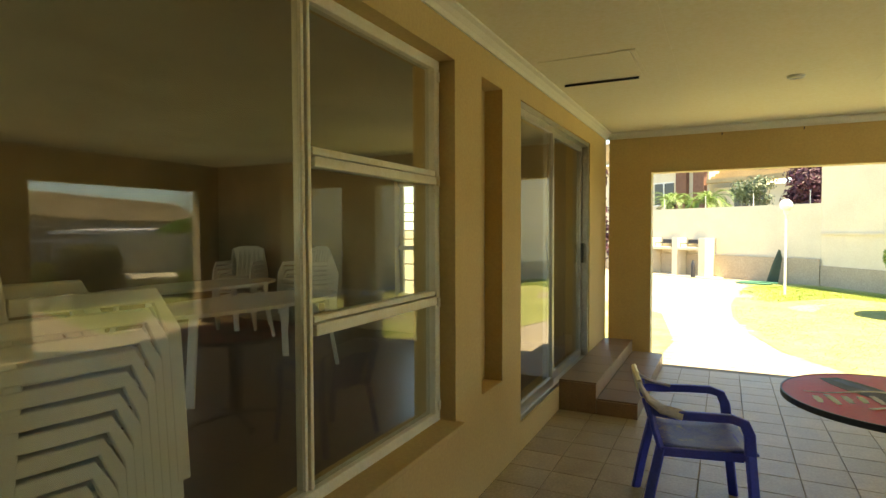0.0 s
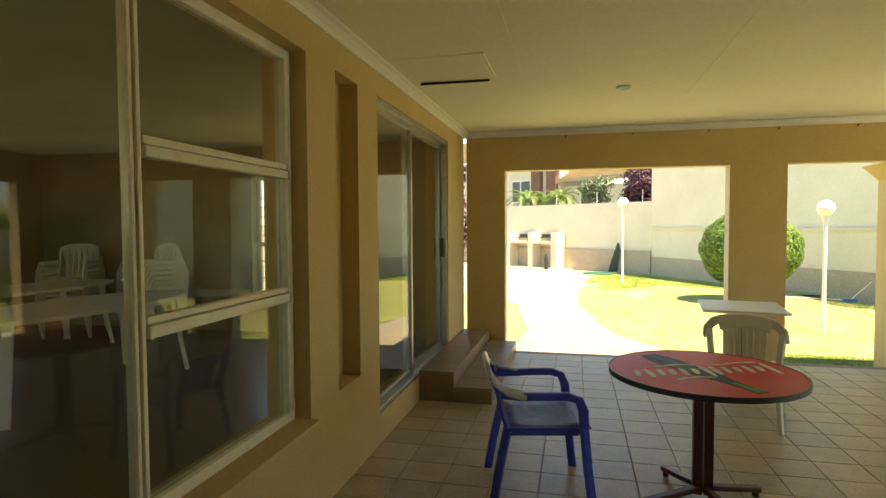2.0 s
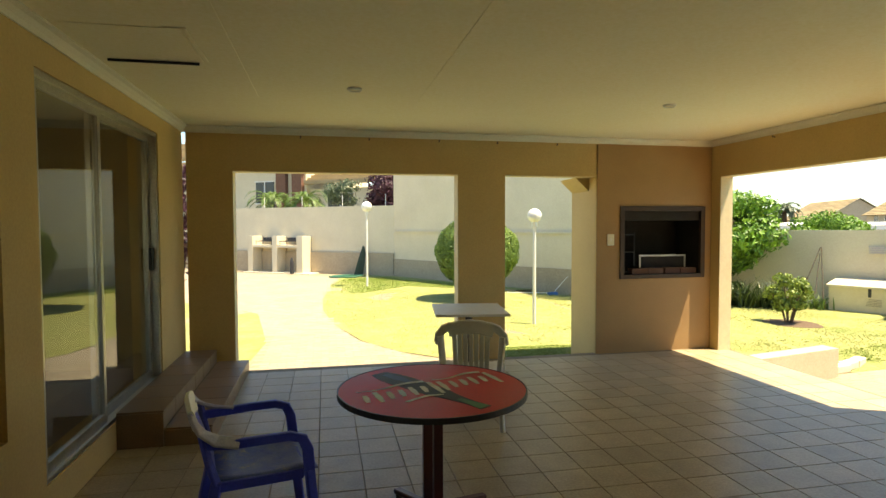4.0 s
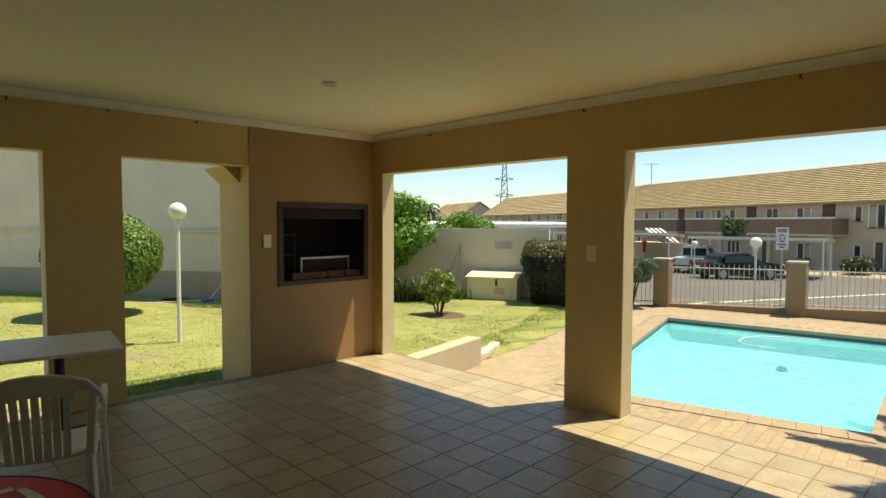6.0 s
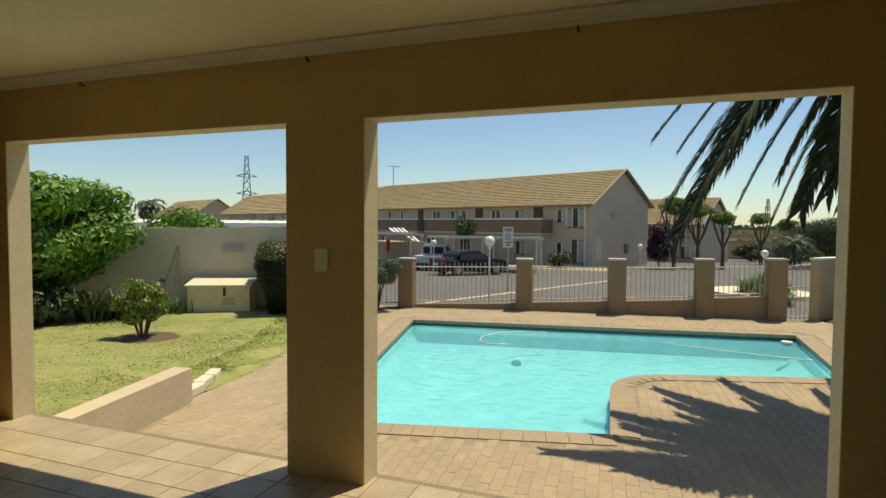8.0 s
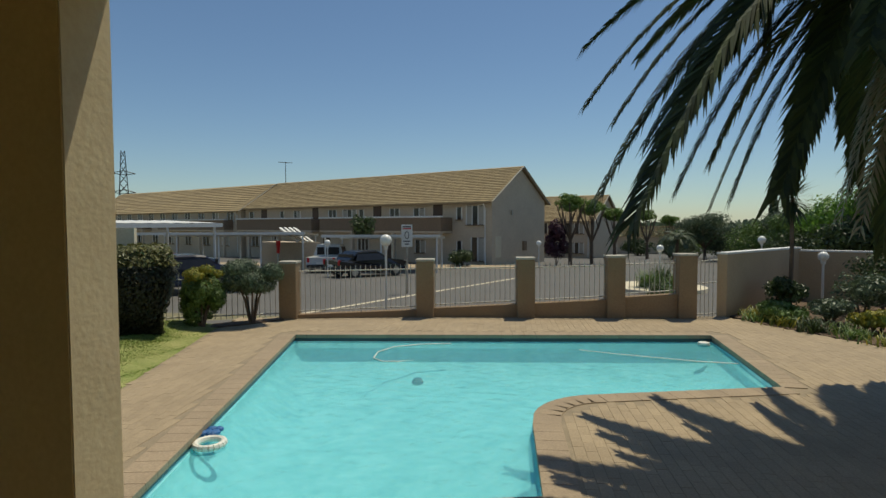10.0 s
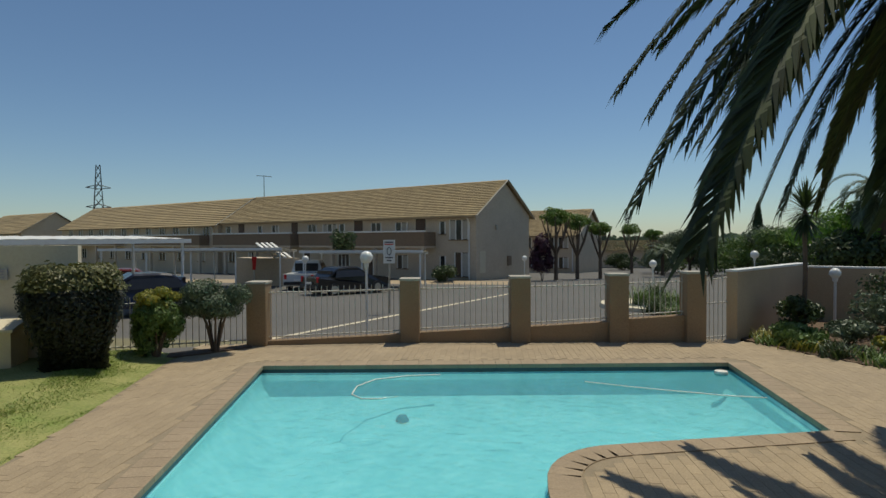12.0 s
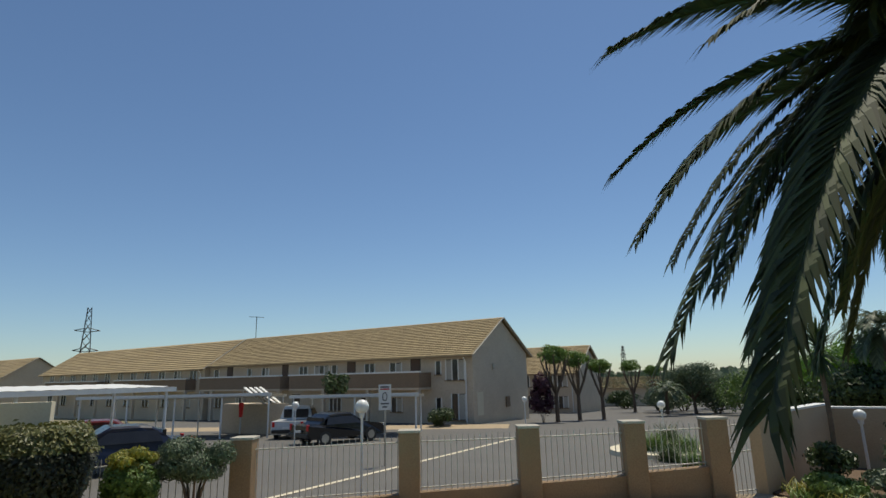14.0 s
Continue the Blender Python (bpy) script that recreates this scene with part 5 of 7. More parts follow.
def frond_plant(name, at, count, length, leaf, label, seed, crown=0.0, rise=(10, 80), pairs=26, leaflet=0.28, trunk=0.0, trunk_r=0.12, category="palm", width=0.03):
    """A palm or spiky plant: arching fronds with leaflets from one crown, with or without a trunk."""
    rng = np.random.default_rng(seed)
    p = thing(name, at, label, category)
    if trunk:
        bm = bmesh.new()
        for k in range(int(trunk / 0.16)):
            z = k * 0.16
            add_tube(bm, (0, 0, z - 0.02), (0, 0, z + 0.17), trunk_r * 1.12, trunk_r * 0.95, 12)
        part("trunk", bm, BARK, p)
    for k in range(count):
        az = k * 2.39996 + rng.uniform(-0.25, 0.25)
        el = radians(rise[0] + (rise[1] - rise[0]) * ((k + 0.5) / count) + rng.uniform(-6, 6))
        L = length * rng.uniform(0.82, 1.12)
        part("frond", frond_mesh(rng, az, el, L, pairs, leaflet, width, leaf, crown), leaf, p)
    return p


def frond_mesh(rng, az, el, L, pairs, leaflet, width, leaf, crown, sag=1.0, spread=1.0):
    n = 22
    pos, ang = np.array([0.0, 0.0]), el
    out = np.array([math.cos(az), math.sin(az), 0])
    line = []
    for i in range(n + 1):
        line.append(out * pos[0] + np.array([0, 0, crown + pos[1]]))
        ang = max(ang - sag * (0.045 + 0.075 * i / n) * (1.25 if el > 0.6 else 0.9), -1.5)
        pos = pos + np.array([math.cos(ang), math.sin(ang)]) * L / n
    return blade_along(rng, line, pairs, leaflet, width, leaf, spread)


def arched_frond(rng, reach, az, drop, lift, pairs, leaflet, width, leaf, crown, spread=1.0):
    """A frond that arches out to a reach along az and lets its tip hang at drop below the crown."""
    out = np.array([math.cos(az), math.sin(az), 0])
    top, end = out * reach * 0.58 + np.array([0, 0, lift]), out * reach + np.array([0, 0, -drop])
    line = [2 * f * (1 - f) * top + f * f * end + np.array([0, 0, crown]) for f in np.linspace(0, 1, 25)]
    return blade_along(rng, line, pairs, leaflet, width, leaf, spread)


def blade_along(rng, line, pairs, leaflet, width, leaf, spread):
    """Rachis and paired leaflets along a line of points."""
    line = np.array(line)
    n = len(line) - 1
    L = float(np.linalg.norm(np.diff(line, axis=0), axis=1).sum())
    flat_run = line[-1] - line[0]
    flat_run[2] = 0
    flat_run /= np.linalg.norm(flat_run) + 1e-9
    side = np.array([-flat_run[1], flat_run[0], 0])
    def at_u(u):
        f = u * n
        i = min(int(f), n - 1)
        d = line[i + 1] - line[i]
        return line[i] + d * (f - i), d / (np.linalg.norm(d) + 1e-9)
    verts, faces = [], []
    for i in range(n + 1):
        c, d = line[i], at_u(min(i / n, 0.999))[1]
        r = 0.022 * (1 - 0.85 * i / n) * max(L / 3, 0.4)
        up = np.cross(d, side)
        verts += [c + side * r, c + up * r * 0.8, c - side * r, c - up * r * 0.8]
        if i:
            b = 4 * (i - 1)
            faces += [(b + j, b + (j + 1) % 4, b + 4 + (j + 1) % 4, b + 4 + j) for j in range(4)]
    for k in range(pairs):
        u = 0.12 + 0.87 * (k + rng.uniform(-0.3, 0.3)) / pairs
        c, ahead = at_u(min(max(u, 0), 0.999))
        up = np.cross(ahead, side)
        if up[2] < 0 and abs(ahead[2]) < 0.99:
            up = -up
        ll = leaflet * (0.4 + 0.75 * math.sin(min(1.0, u * 0.98 + 0.1) * 3.0)) * rng.uniform(0.85, 1.1)
        for s in (-1, 1):
            d = ahead * (0.8 + 0.55 * u) + side * s * spread * rng.uniform(0.75, 1.0) + up * rng.uniform(0.05, 0.35) * spread
            d /= np.linalg.norm(d)
            tip = c + d * ll + np.array([0, 0, -0.22 * ll])
            mid = c + d * ll * 0.5 + up * 0.012
            w = np.cross(d, up)
            w = w / (np.linalg.norm(w) + 1e-9) * width / 2
            b = len(verts)
            verts += [c - w * 0.6, c + w * 0.6, mid + w, mid - w, tip]
            faces += [(b, b + 1, b + 2, b + 3), (b + 3, b + 2, b + 4)]
    me = bpy.data.meshes.new("frond")
    me.from_pydata([tuple(q) for q in verts], [], faces)
    me.materials.append(leaf)
    return me


frond_plant("garden_palm", (-1.7, 25.4, 0.0), 20, 1.25, LEAF_MID, "small green palm behind the garden wall", 5, crown=2.6, rise=(5, 75), trunk=2.6)
frond_plant("garden_palm", (-0.35, 24.7, 0.0), 20, 1.25, LEAF_MID, "small green palm behind the garden wall", 6, crown=2.55, rise=(5, 75), trunk=2.6)
shrub("grey_shrub", (1.25, 25.2, -0.2), (0.95, 0.8, 0.75), 3.2, 1600, LEAF_GREY, 0.07, "thin-leaved grey-green shrub above the wall", seed=8, stems=9, stem_r=0.02, lumps=9)
shrub("plum_tree", (3.1, 23.6, -0.2), (1.25, 1.1, 1.15), 3.1, 5200, LEAF_PURPLE, 0.09, "dark purple-leaved plum tree behind the wall", "tree", seed=9, stem_r=0.04, lumps=18)
for k in range(5):
    x, y = -3.4 + k * 1.5, 25.2 - k * 1.07
    ep = thing("electric_fence_post", (x, y, 2.32), "thin post of the electric fence on the wall", "fence post", group="electric fence posts")
    bm = bmesh.new()
    add_tube(bm, (0, 0, -0.02), (0, 0, 0.42), 0.012, sides=6)
    for z in (0.12, 0.22, 0.32, 0.4):
        add_tube(bm, (0, -0.03, z), (0, 0.03, z), 0.012, sides=6)
    part("post", bm, WHITE_PAINT, ep)
vine = shrub("creeper", (-1.55, 8.6, -0.2), (0.4, 0.5, 1.0), 1.9, 900, LEAF_PURPLE, 0.07, "reddish creeper at the corner of the clubhouse", seed=17)

# ---- garden beside the pool ----
def tree(name, at, height, radii, count, leaf, size, label, seed, trunk_r=0.12, fork=0.45, lumps=22, lump=0.42, limbs=7, group=""):
    rng = np.random.default_rng(seed)
    t = thing(name, at, label, "tree", group=group)
    bm = bmesh.new()
    split = Vector((0.05, 0.03, height * fork))
    add_tube(bm, (0, 0, -0.1), split * 0.5, trunk_r * 1.25, trunk_r, 10)
    add_tube(bm, split * 0.5, split, trunk_r, trunk_r * 0.85, 10)
    part("trunk", bm, BARK, t)
    for k in range(limbs):
        a = k * math.tau / limbs + rng.uniform(-0.3, 0.3)
        m1 = split + Vector((math.cos(a) * radii[0] * 0.3, math.sin(a) * radii[1] * 0.3, (height - split.z) * 0.5))
        m2 = Vector((math.cos(a) * radii[0] * 0.62, math.sin(a) * radii[1] * 0.62, height + radii[2] * rng.uniform(-0.1, 0.3)))
        bm = bmesh.new()
        add_tube(bm, split, m1, trunk_r * 0.55, trunk_r * 0.38, 7)
        add_tube(bm, m1, m2, trunk_r * 0.38, trunk_r * 0.12, 7)
        m3 = m1 + Vector((rng.uniform(-1, 1) * radii[0] * 0.4, rng.uniform(-1, 1) * radii[1] * 0.4, radii[2] * 0.6))
        add_tube(bm, m1, m3, trunk_r * 0.25, trunk_r * 0.08, 6)
        part("limb", bm, BARK, t)
    pts, nrm = crown_points(rng, count, (0, 0, height), radii, lumps, lump)
    leaves("crown", pts, nrm, size, leaf, rng, t, droop=0.25)
    return t


tree("leafy_tree", (10.5, 14.0, -0.42), 1.9, (2.15, 2.0, 1.45), 26000, LEAF_BRIGHT, 0.085, "spreading bright green tree in front of the garden wall", 21, 0.16, 0.3, lumps=64, lump=0.26)
shrub("green_shrub", (13.9, 13.5, -0.75), (1.35, 1.0, 0.85), 1.9, 7000, LEAF_BRIGHT, 0.065, "bright green shrub behind the garden wall", seed=22)
shrub("dark_shrub", (9.6, 13.4, -0.42), (1.3, 1.1, 0.55), 0.5, 4200, LEAF_DARK, 0.08, "dark low shrub under the tree", seed=23)
bed = bmesh.new()
bmesh.ops.create_cone(bed, cap_ends=True, segments=28, radius1=0.62, radius2=0.5, depth=0.06, matrix=Matrix.Translation((9.55, 10.1, -0.405)))
solid("ground_shrub_bed", bed, SOIL, "round bare soil bed in the lawn", "soil", "structure")
shrub("small_shrub", (9.6, 10.2, -0.4), (0.56, 0.54, 0.5), 0.62, 2300, LEAF_SAPLING, 0.045, "small light green shrub in a round soil bed", seed=24, stems=7, stem_r=0.016, lumps=30, lump=0.24)


def strap_clump(at, count, length, leaf, label, seed, name="strap_leaf_clump"):
    rng = np.random.default_rng(seed)
    root = thing(name, at, label, "plant")
    verts, faces = [], []
    for k in range(count):
        a, el = rng.uniform(0, math.tau), radians(rng.uniform(45, 88))
        L, w = length * rng.uniform(0.6, 1.1), rng.uniform(0.012, 0.022)
        base = np.array([rng.normal() * 0.16, rng.normal() * 0.16, 0.0])
        d, s = np.array([math.cos(a), math.sin(a)]), np.array([-math.sin(a), math.cos(a), 0])
        b = len(verts)
        r = h = 0.0
        for i in range(5):
            wi = w * (1 - i / 4.3)
            c = base + np.array([d[0] * r, d[1] * r, h])
            verts += [c + s * wi, c - s * wi]
            e = el - 0.32 * i
            r, h = r + math.cos(e) * L / 4, h + math.sin(e) * L / 4
        faces += [(b + 2 * i, b + 2 * i + 1, b + 2 * i + 3, b + 2 * i + 2) for i in range(4)]
    me = bpy.data.meshes.new("blades")
    me.from_pydata([tuple(q) for q in verts], [], faces)
    me.materials.append(leaf)
    tagged(part("blade_tuft", me, leaf, root), kind="stuff")


strap_clump((11.2, 12.3, -0.43), 260, 1.0, LEAF_DARK, "dark strap-leaved clump by the wall", 25)
strap_clump((10.6, 12.6, -0.43), 200, 0.95, LEAF_DARK, "dark strap-leaved clump by the wall", 26)
strap_clump((12.0, 12.0, -0.43), 90, 0.5, LEAF_MID, "low strap-leaved clump beside the chest", 27)

chest = thing("pump_chest", (12.52, 11.19, -0.45), "cream plastered pump chest with a sloping lid", "chest", -64)
bm = bmesh.new()
add_prism(bm, [(-0.68, 0.0), (0.68, 0.0), (0.68, 0.66), (-0.68, 0.66)], -0.05, 0.58)
for v in bm.verts:
    if v.co.z > 0.3 and v.co.y > 0.3:
        v.co.z += 0.1
part("body", bm, REVEAL, chest)
bm = bmesh.new()
add_box(bm, (-0.73, -0.06, 0.0), (0.73, 0.7, 0.05), 0.008)
for v in bm.verts:
    v.co.z += 0.585 + 0.16 * v.co.y
part("lid", bm, WALL_GREY, chest, "weathered pale lid")
bm = bmesh.new()
add_box(bm, (0.1, -0.02, 0.38), (0.16, 0.0, 0.6), 0.004)
part("hasp", bm, STEEL_DARK, chest, "rusty hasp")
bm = bmesh.new()
for k in range(5):
    add_box(bm, (0.06 + 0.012 * k, -0.006, 0.18 + 0.035 * k), (0.36, 0.0, 0.2 + 0.035 * k))
part("notice", bm, WALL_BAND, chest, "faded painted notice lines")

sticks = thing("lean_sticks", (12.35, 12.35, -0.43), "thin sticks leaning together on the wall", "sticks", -64)
for a, b in (((-0.3, -0.25, 0), (0.0, 0.35, 1.45)), ((0.28, -0.2, 0), (0.02, 0.35, 1.45)), ((0.1, -0.3, 0), (0.0, 0.33, 1.3))):
    bm = bmesh.new()
    add_tube(bm, a, b, 0.014, 0.011, 7)
    part("stick", bm, BARK, sticks)
FADED_PLATE = surface("faded_plate", (0.52, 0.48, 0.44), (0.46, 0.42, 0.40), rough=0.8, scale=9, bump=0.05)
plate = thing("wall_notice", (13.28, 11.42, 0.98), "small faded notice plate on the garden wall", "sign", -64)
part("plate", box_mesh("plate", (-0.25, -0.012, -0.09), (0.25, 0.008, 0.09), FADED_PLATE, 0.003), FADED_PLATE, plate)
for k in range(3):
    part("text_line", box_mesh("text_line", (-0.2, -0.015, 0.04 - 0.05 * k), (0.2, -0.011, 0.055 - 0.05 * k), surface("faded_ink", (0.42, 0.39, 0.44), rough=0.8, scale=5, bump=0), 0), WALL_BAND, plate)

rngh = np.random.default_rng(31)
hedge = thing("box_hedge", (13.25, 9.85, -0.5), "dense clipped hedge, shade coloured into its dark sides, lighter flowering top", "hedge", -50)
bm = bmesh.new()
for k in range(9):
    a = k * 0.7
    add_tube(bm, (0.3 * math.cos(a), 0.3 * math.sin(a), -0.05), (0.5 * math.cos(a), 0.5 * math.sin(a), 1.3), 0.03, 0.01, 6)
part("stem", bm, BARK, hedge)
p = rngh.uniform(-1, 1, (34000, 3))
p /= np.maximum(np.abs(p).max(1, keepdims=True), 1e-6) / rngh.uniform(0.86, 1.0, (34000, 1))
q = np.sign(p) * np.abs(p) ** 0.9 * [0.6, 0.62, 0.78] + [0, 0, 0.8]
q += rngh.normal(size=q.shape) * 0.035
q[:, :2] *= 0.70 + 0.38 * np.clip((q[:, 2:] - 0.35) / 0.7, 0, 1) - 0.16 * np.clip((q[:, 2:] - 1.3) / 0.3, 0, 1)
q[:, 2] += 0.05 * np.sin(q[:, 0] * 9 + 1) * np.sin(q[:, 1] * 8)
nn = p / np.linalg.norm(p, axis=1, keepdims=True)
# below this height the leaves take the shade-dark colour, above it the lighter one
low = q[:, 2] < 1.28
leaves("foliage", q[low], nn[low], 0.038, LEAF_HEDGE_SHADE, rngh, hedge)
leaves("top_foliage", q[~low], nn[~low], 0.042, LEAF_HEDGE_TOP, rngh, hedge, "yellow-tipped leaves, kept lighter than the shaded sides")
rbush = shrub("round_bush", (14.5, 9.32, -0.55), (0.46, 0.46, 0.58), 0.58, 15000, LEAF_MID, 0.034, "rounded green bush with yellow tips by the fence", seed=33, lumps=26, lump=0.42, stems=8)
rb = np.random.default_rng(34)
pts, nrm = crown_points(rb, 4200, (0, 0, 1.0), (0.42, 0.42, 0.24), 16, 0.4)
leaves("new_growth", pts, nrm, 0.034, LEAF_YELLOW, rb, rbush, "yellow new leaf tips")
shrub("grey_bush", (15.25, 8.62, -0.6), (0.68, 0.62, 0.42), 1.0, 15000, LEAF_GREY, 0.032, "grey-green rounded bush on forked stems by the fence", seed=35, stems=7, stem_r=0.022, lumps=24, lump=0.42)
bm = bmesh.new()
add_prism(bm, [(14.55, 9.25), (15.0, 8.72), (15.75, 8.12), (15.95, 8.3), (15.2, 9.15), (14.75, 9.6)], -0.75, -0.595)
solid("ground_bush_bed", bm, SOIL, "dark soil strip under the bushes", "soil", "structure")
kerb = thing("loose_kerb", (8.0, 7.42, -0.62), "pale loose kerb stones at the lawn edge", "kerb stones", 12)
for k in range(3):
    q = part("kerb_stone", box_mesh("kerb_stone", (0, 0, 0), (0.34, 0.16, 0.12), WALL_GREY, 0.02), WALL_GREY, kerb)
    q.matrix_basis = pose(k * 0.36 - 0.2, 0.05 * k, 0.0, 0, 0, 8 * k)

# ---- pool gear ----
def pool_hose(name, pts, r, label):
    h = thing(name, pts[0], label, "hose")
    bm = bmesh.new()
    o = Vector(pts[0])
    add_pipe(bm, [Vector(p) - o for p in pts], r, 8)
    part("tube", bm, WHITE_PLASTIC, h)


pool_hose("cleaner_hose", [(13.35, 4.6, -0.8), (13.05, 4.8, -0.755), (13.0, 5.05, -0.75), (13.2, 5.26, -0.75), (13.65, 5.32, -0.75), (14.1, 5.15, -0.75), (14.4, 4.7, -0.75), (14.55, 4.15, -0.75)], 0.010, "white pool cleaner hose curving on the water")
pool_hose("float_line", [(14.35, 1.8, -0.74), (14.12, 1.15, -0.74), (13.95, 0.5, -0.74), (13.8, -0.1, -0.74), (13.75, -0.66, -0.74)], 0.009, "thin white hose floating across the pool end")
NAVY = surface("navy_plastic", (0.04, 0.12, 0.22), rough=0.5, scale=9, bump=0.1)
cleaner = thing("pool_cleaner", (14.0, 4.68, -1.43), "blue pool cleaner on the pool floor", "pool cleaner")
bm = bmesh.new()
bmesh.ops.create_cone(bm, cap_ends=True, segments=24, radius1=0.12, radius2=0.07, depth=0.08, matrix=Matrix.Translation((0, 0, 0.1)))
part("body", bm, NAVY, cleaner)
skim = thing("skimmer_float", (9.22, 5.76, -0.74), "white ring float with blue netting at the pool edge", "float", 10)
bm = bmesh.new()
for k in range(20):
    a0, a1 = k * math.tau / 20, (k + 1) * math.tau / 20
    add_tube(bm, (0.14 * math.cos(a0), 0.14 * math.sin(a0), 0.03), (0.14 * math.cos(a1), 0.14 * math.sin(a1), 0.03), 0.035, sides=8)
part("ring", bm, WHITE_PLASTIC, skim)
bm = bmesh.new()
for k in range(16):
    add_ball(bm, (0.3 + 0.09 * math.sin(k * 2.1), 0.14 + 0.09 * math.cos(k * 1.7), 0.03 + 0.01 * (k % 3)), 0.05, 0.6, 8, 6)
part("net", bm, surface("blue_net", (0.03, 0.15, 0.40), rough=0.6, scale=30, bump=0.4), skim, "blue netting")
lip = thing("pool_weir_lid", (15.2, -0.5, -0.72), "white skimmer lid at the pool corner", "pool fitting")
bm = bmesh.new()
bmesh.ops.create_cone(bm, cap_ends=True, segments=18, radius1=0.11, radius2=0.1, depth=0.04)
part("lid", bm, WHITE_PLASTIC, lip)

# ---- palm over the deck ----
palm_at = (10.55, -1.8, -0.62)
rp = np.random.default_rng(77)
palm = thing("date_palm", palm_at, "large drooping date palm beside the pool deck", "palm")
bm = bmesh.new()
for k in range(23):
    z = k * 0.2
    add_tube(bm, (0, 0, z - 0.02), (0, 0, z + 0.21), 0.34, 0.28, 14)
part("trunk", bm, BARK, palm)
# the fronds that hang over the deck: azimuth, reach, drop of the tip, rise of the arch, length of leaflets
for az, reach, drop, lift, ll in ((88.9, 3.78, 0.8, 0.85, 0.42), (105, 4.0, 1.69, 0.75, 0.34), (103.3, 3.8, 2.5, 0.6, 0.50), (100, 3.28, 1.97, 0.55, 0.42),
                                  (121.5, 4.25, 2.82, 0.75, 0.62), (117, 3.8, 2.4, 0.55, 0.55), (75, 2.4, 2.63, 0.45, 0.38), (41, 2.0, 2.46, 0.4, 0.38),
                                  (107.4, 4.15, 0.31, 0.95, 0.46), (113, 3.6, 0.38, 0.9, 0.44), (102.5, 3.66, 1.8, 0.7, 0.30), (89, 2.8, 2.4, 0.5, 0.48),
                                  (129, 3.3, 2.6, 0.6, 0.5), (139, 3.5, 1.7, 0.8, 0.5), (58, 2.5, 2.0, 0.6, 0.42), (80, 3.1, 1.5, 0.75, 0.44), (112, 2.9, 1.3, 0.8, 0.5), (97, 2.6, 1.4, 0.8, 0.5),
                                  (20, 2.5, 1.9, 0.6, 0.42), (47, 3.0, 1.0, 0.9, 0.42), (108, 3.2, 2.0, 0.6, 0.5), (92, 3.0, 1.9, 0.6, 0.46), (66, 3.3, 0.6, 1.0, 0.44), (118, 2.4, 2.4, 0.5, 0.5), (83, 2.2, 2.5, 0.4, 0.42), (137, 5.1, 0.9, 1.1, 0.5), (143, 5.3, 0.7, 1.1, 0.5), (132, 4.9, 0.6, 1.2, 0.5)):
    part("frond", arched_frond(rp, reach, radians(az), drop, lift, 170, ll, 0.042, LEAF_PALM, 4.87, 0.8), LEAF_PALM, palm)
for k in range(58):
    az = k * 2.39996 + rp.uniform(-0.2, 0.2)
    u = (k + 0.5) / 58
    el = radians(-14 + 88 * u + rp.uniform(-8, 8))
    if 5 < math.degrees(az) % 360 < 148 and el < 1.0:
        continue
    L = 4.0 * rp.uniform(0.82, 1.1) * (0.7 if el > 1.0 else 1)
    part("frond", frond_mesh(rp, az, el, L, 120, 0.5, 0.038, LEAF_PALM, 4.87, 0.85 + 0.6 * u, 0.72), LEAF_PALM, palm)
for az, reach, drop in ((116, 1.5, 2.6), (88, 1.2, 2.5), (135, 1.4, 2.4), (70, 1.1, 2.2), (190, 1.2, 2.3), (300, 1.2, 2.3)):
    part("dry_frond", arched_frond(rp, reach, radians(az), drop, 0.2, 60, 0.36, 0.03, LEAF_DRY, 4.6), LEAF_DRY, palm, "dry grey hanging frond")

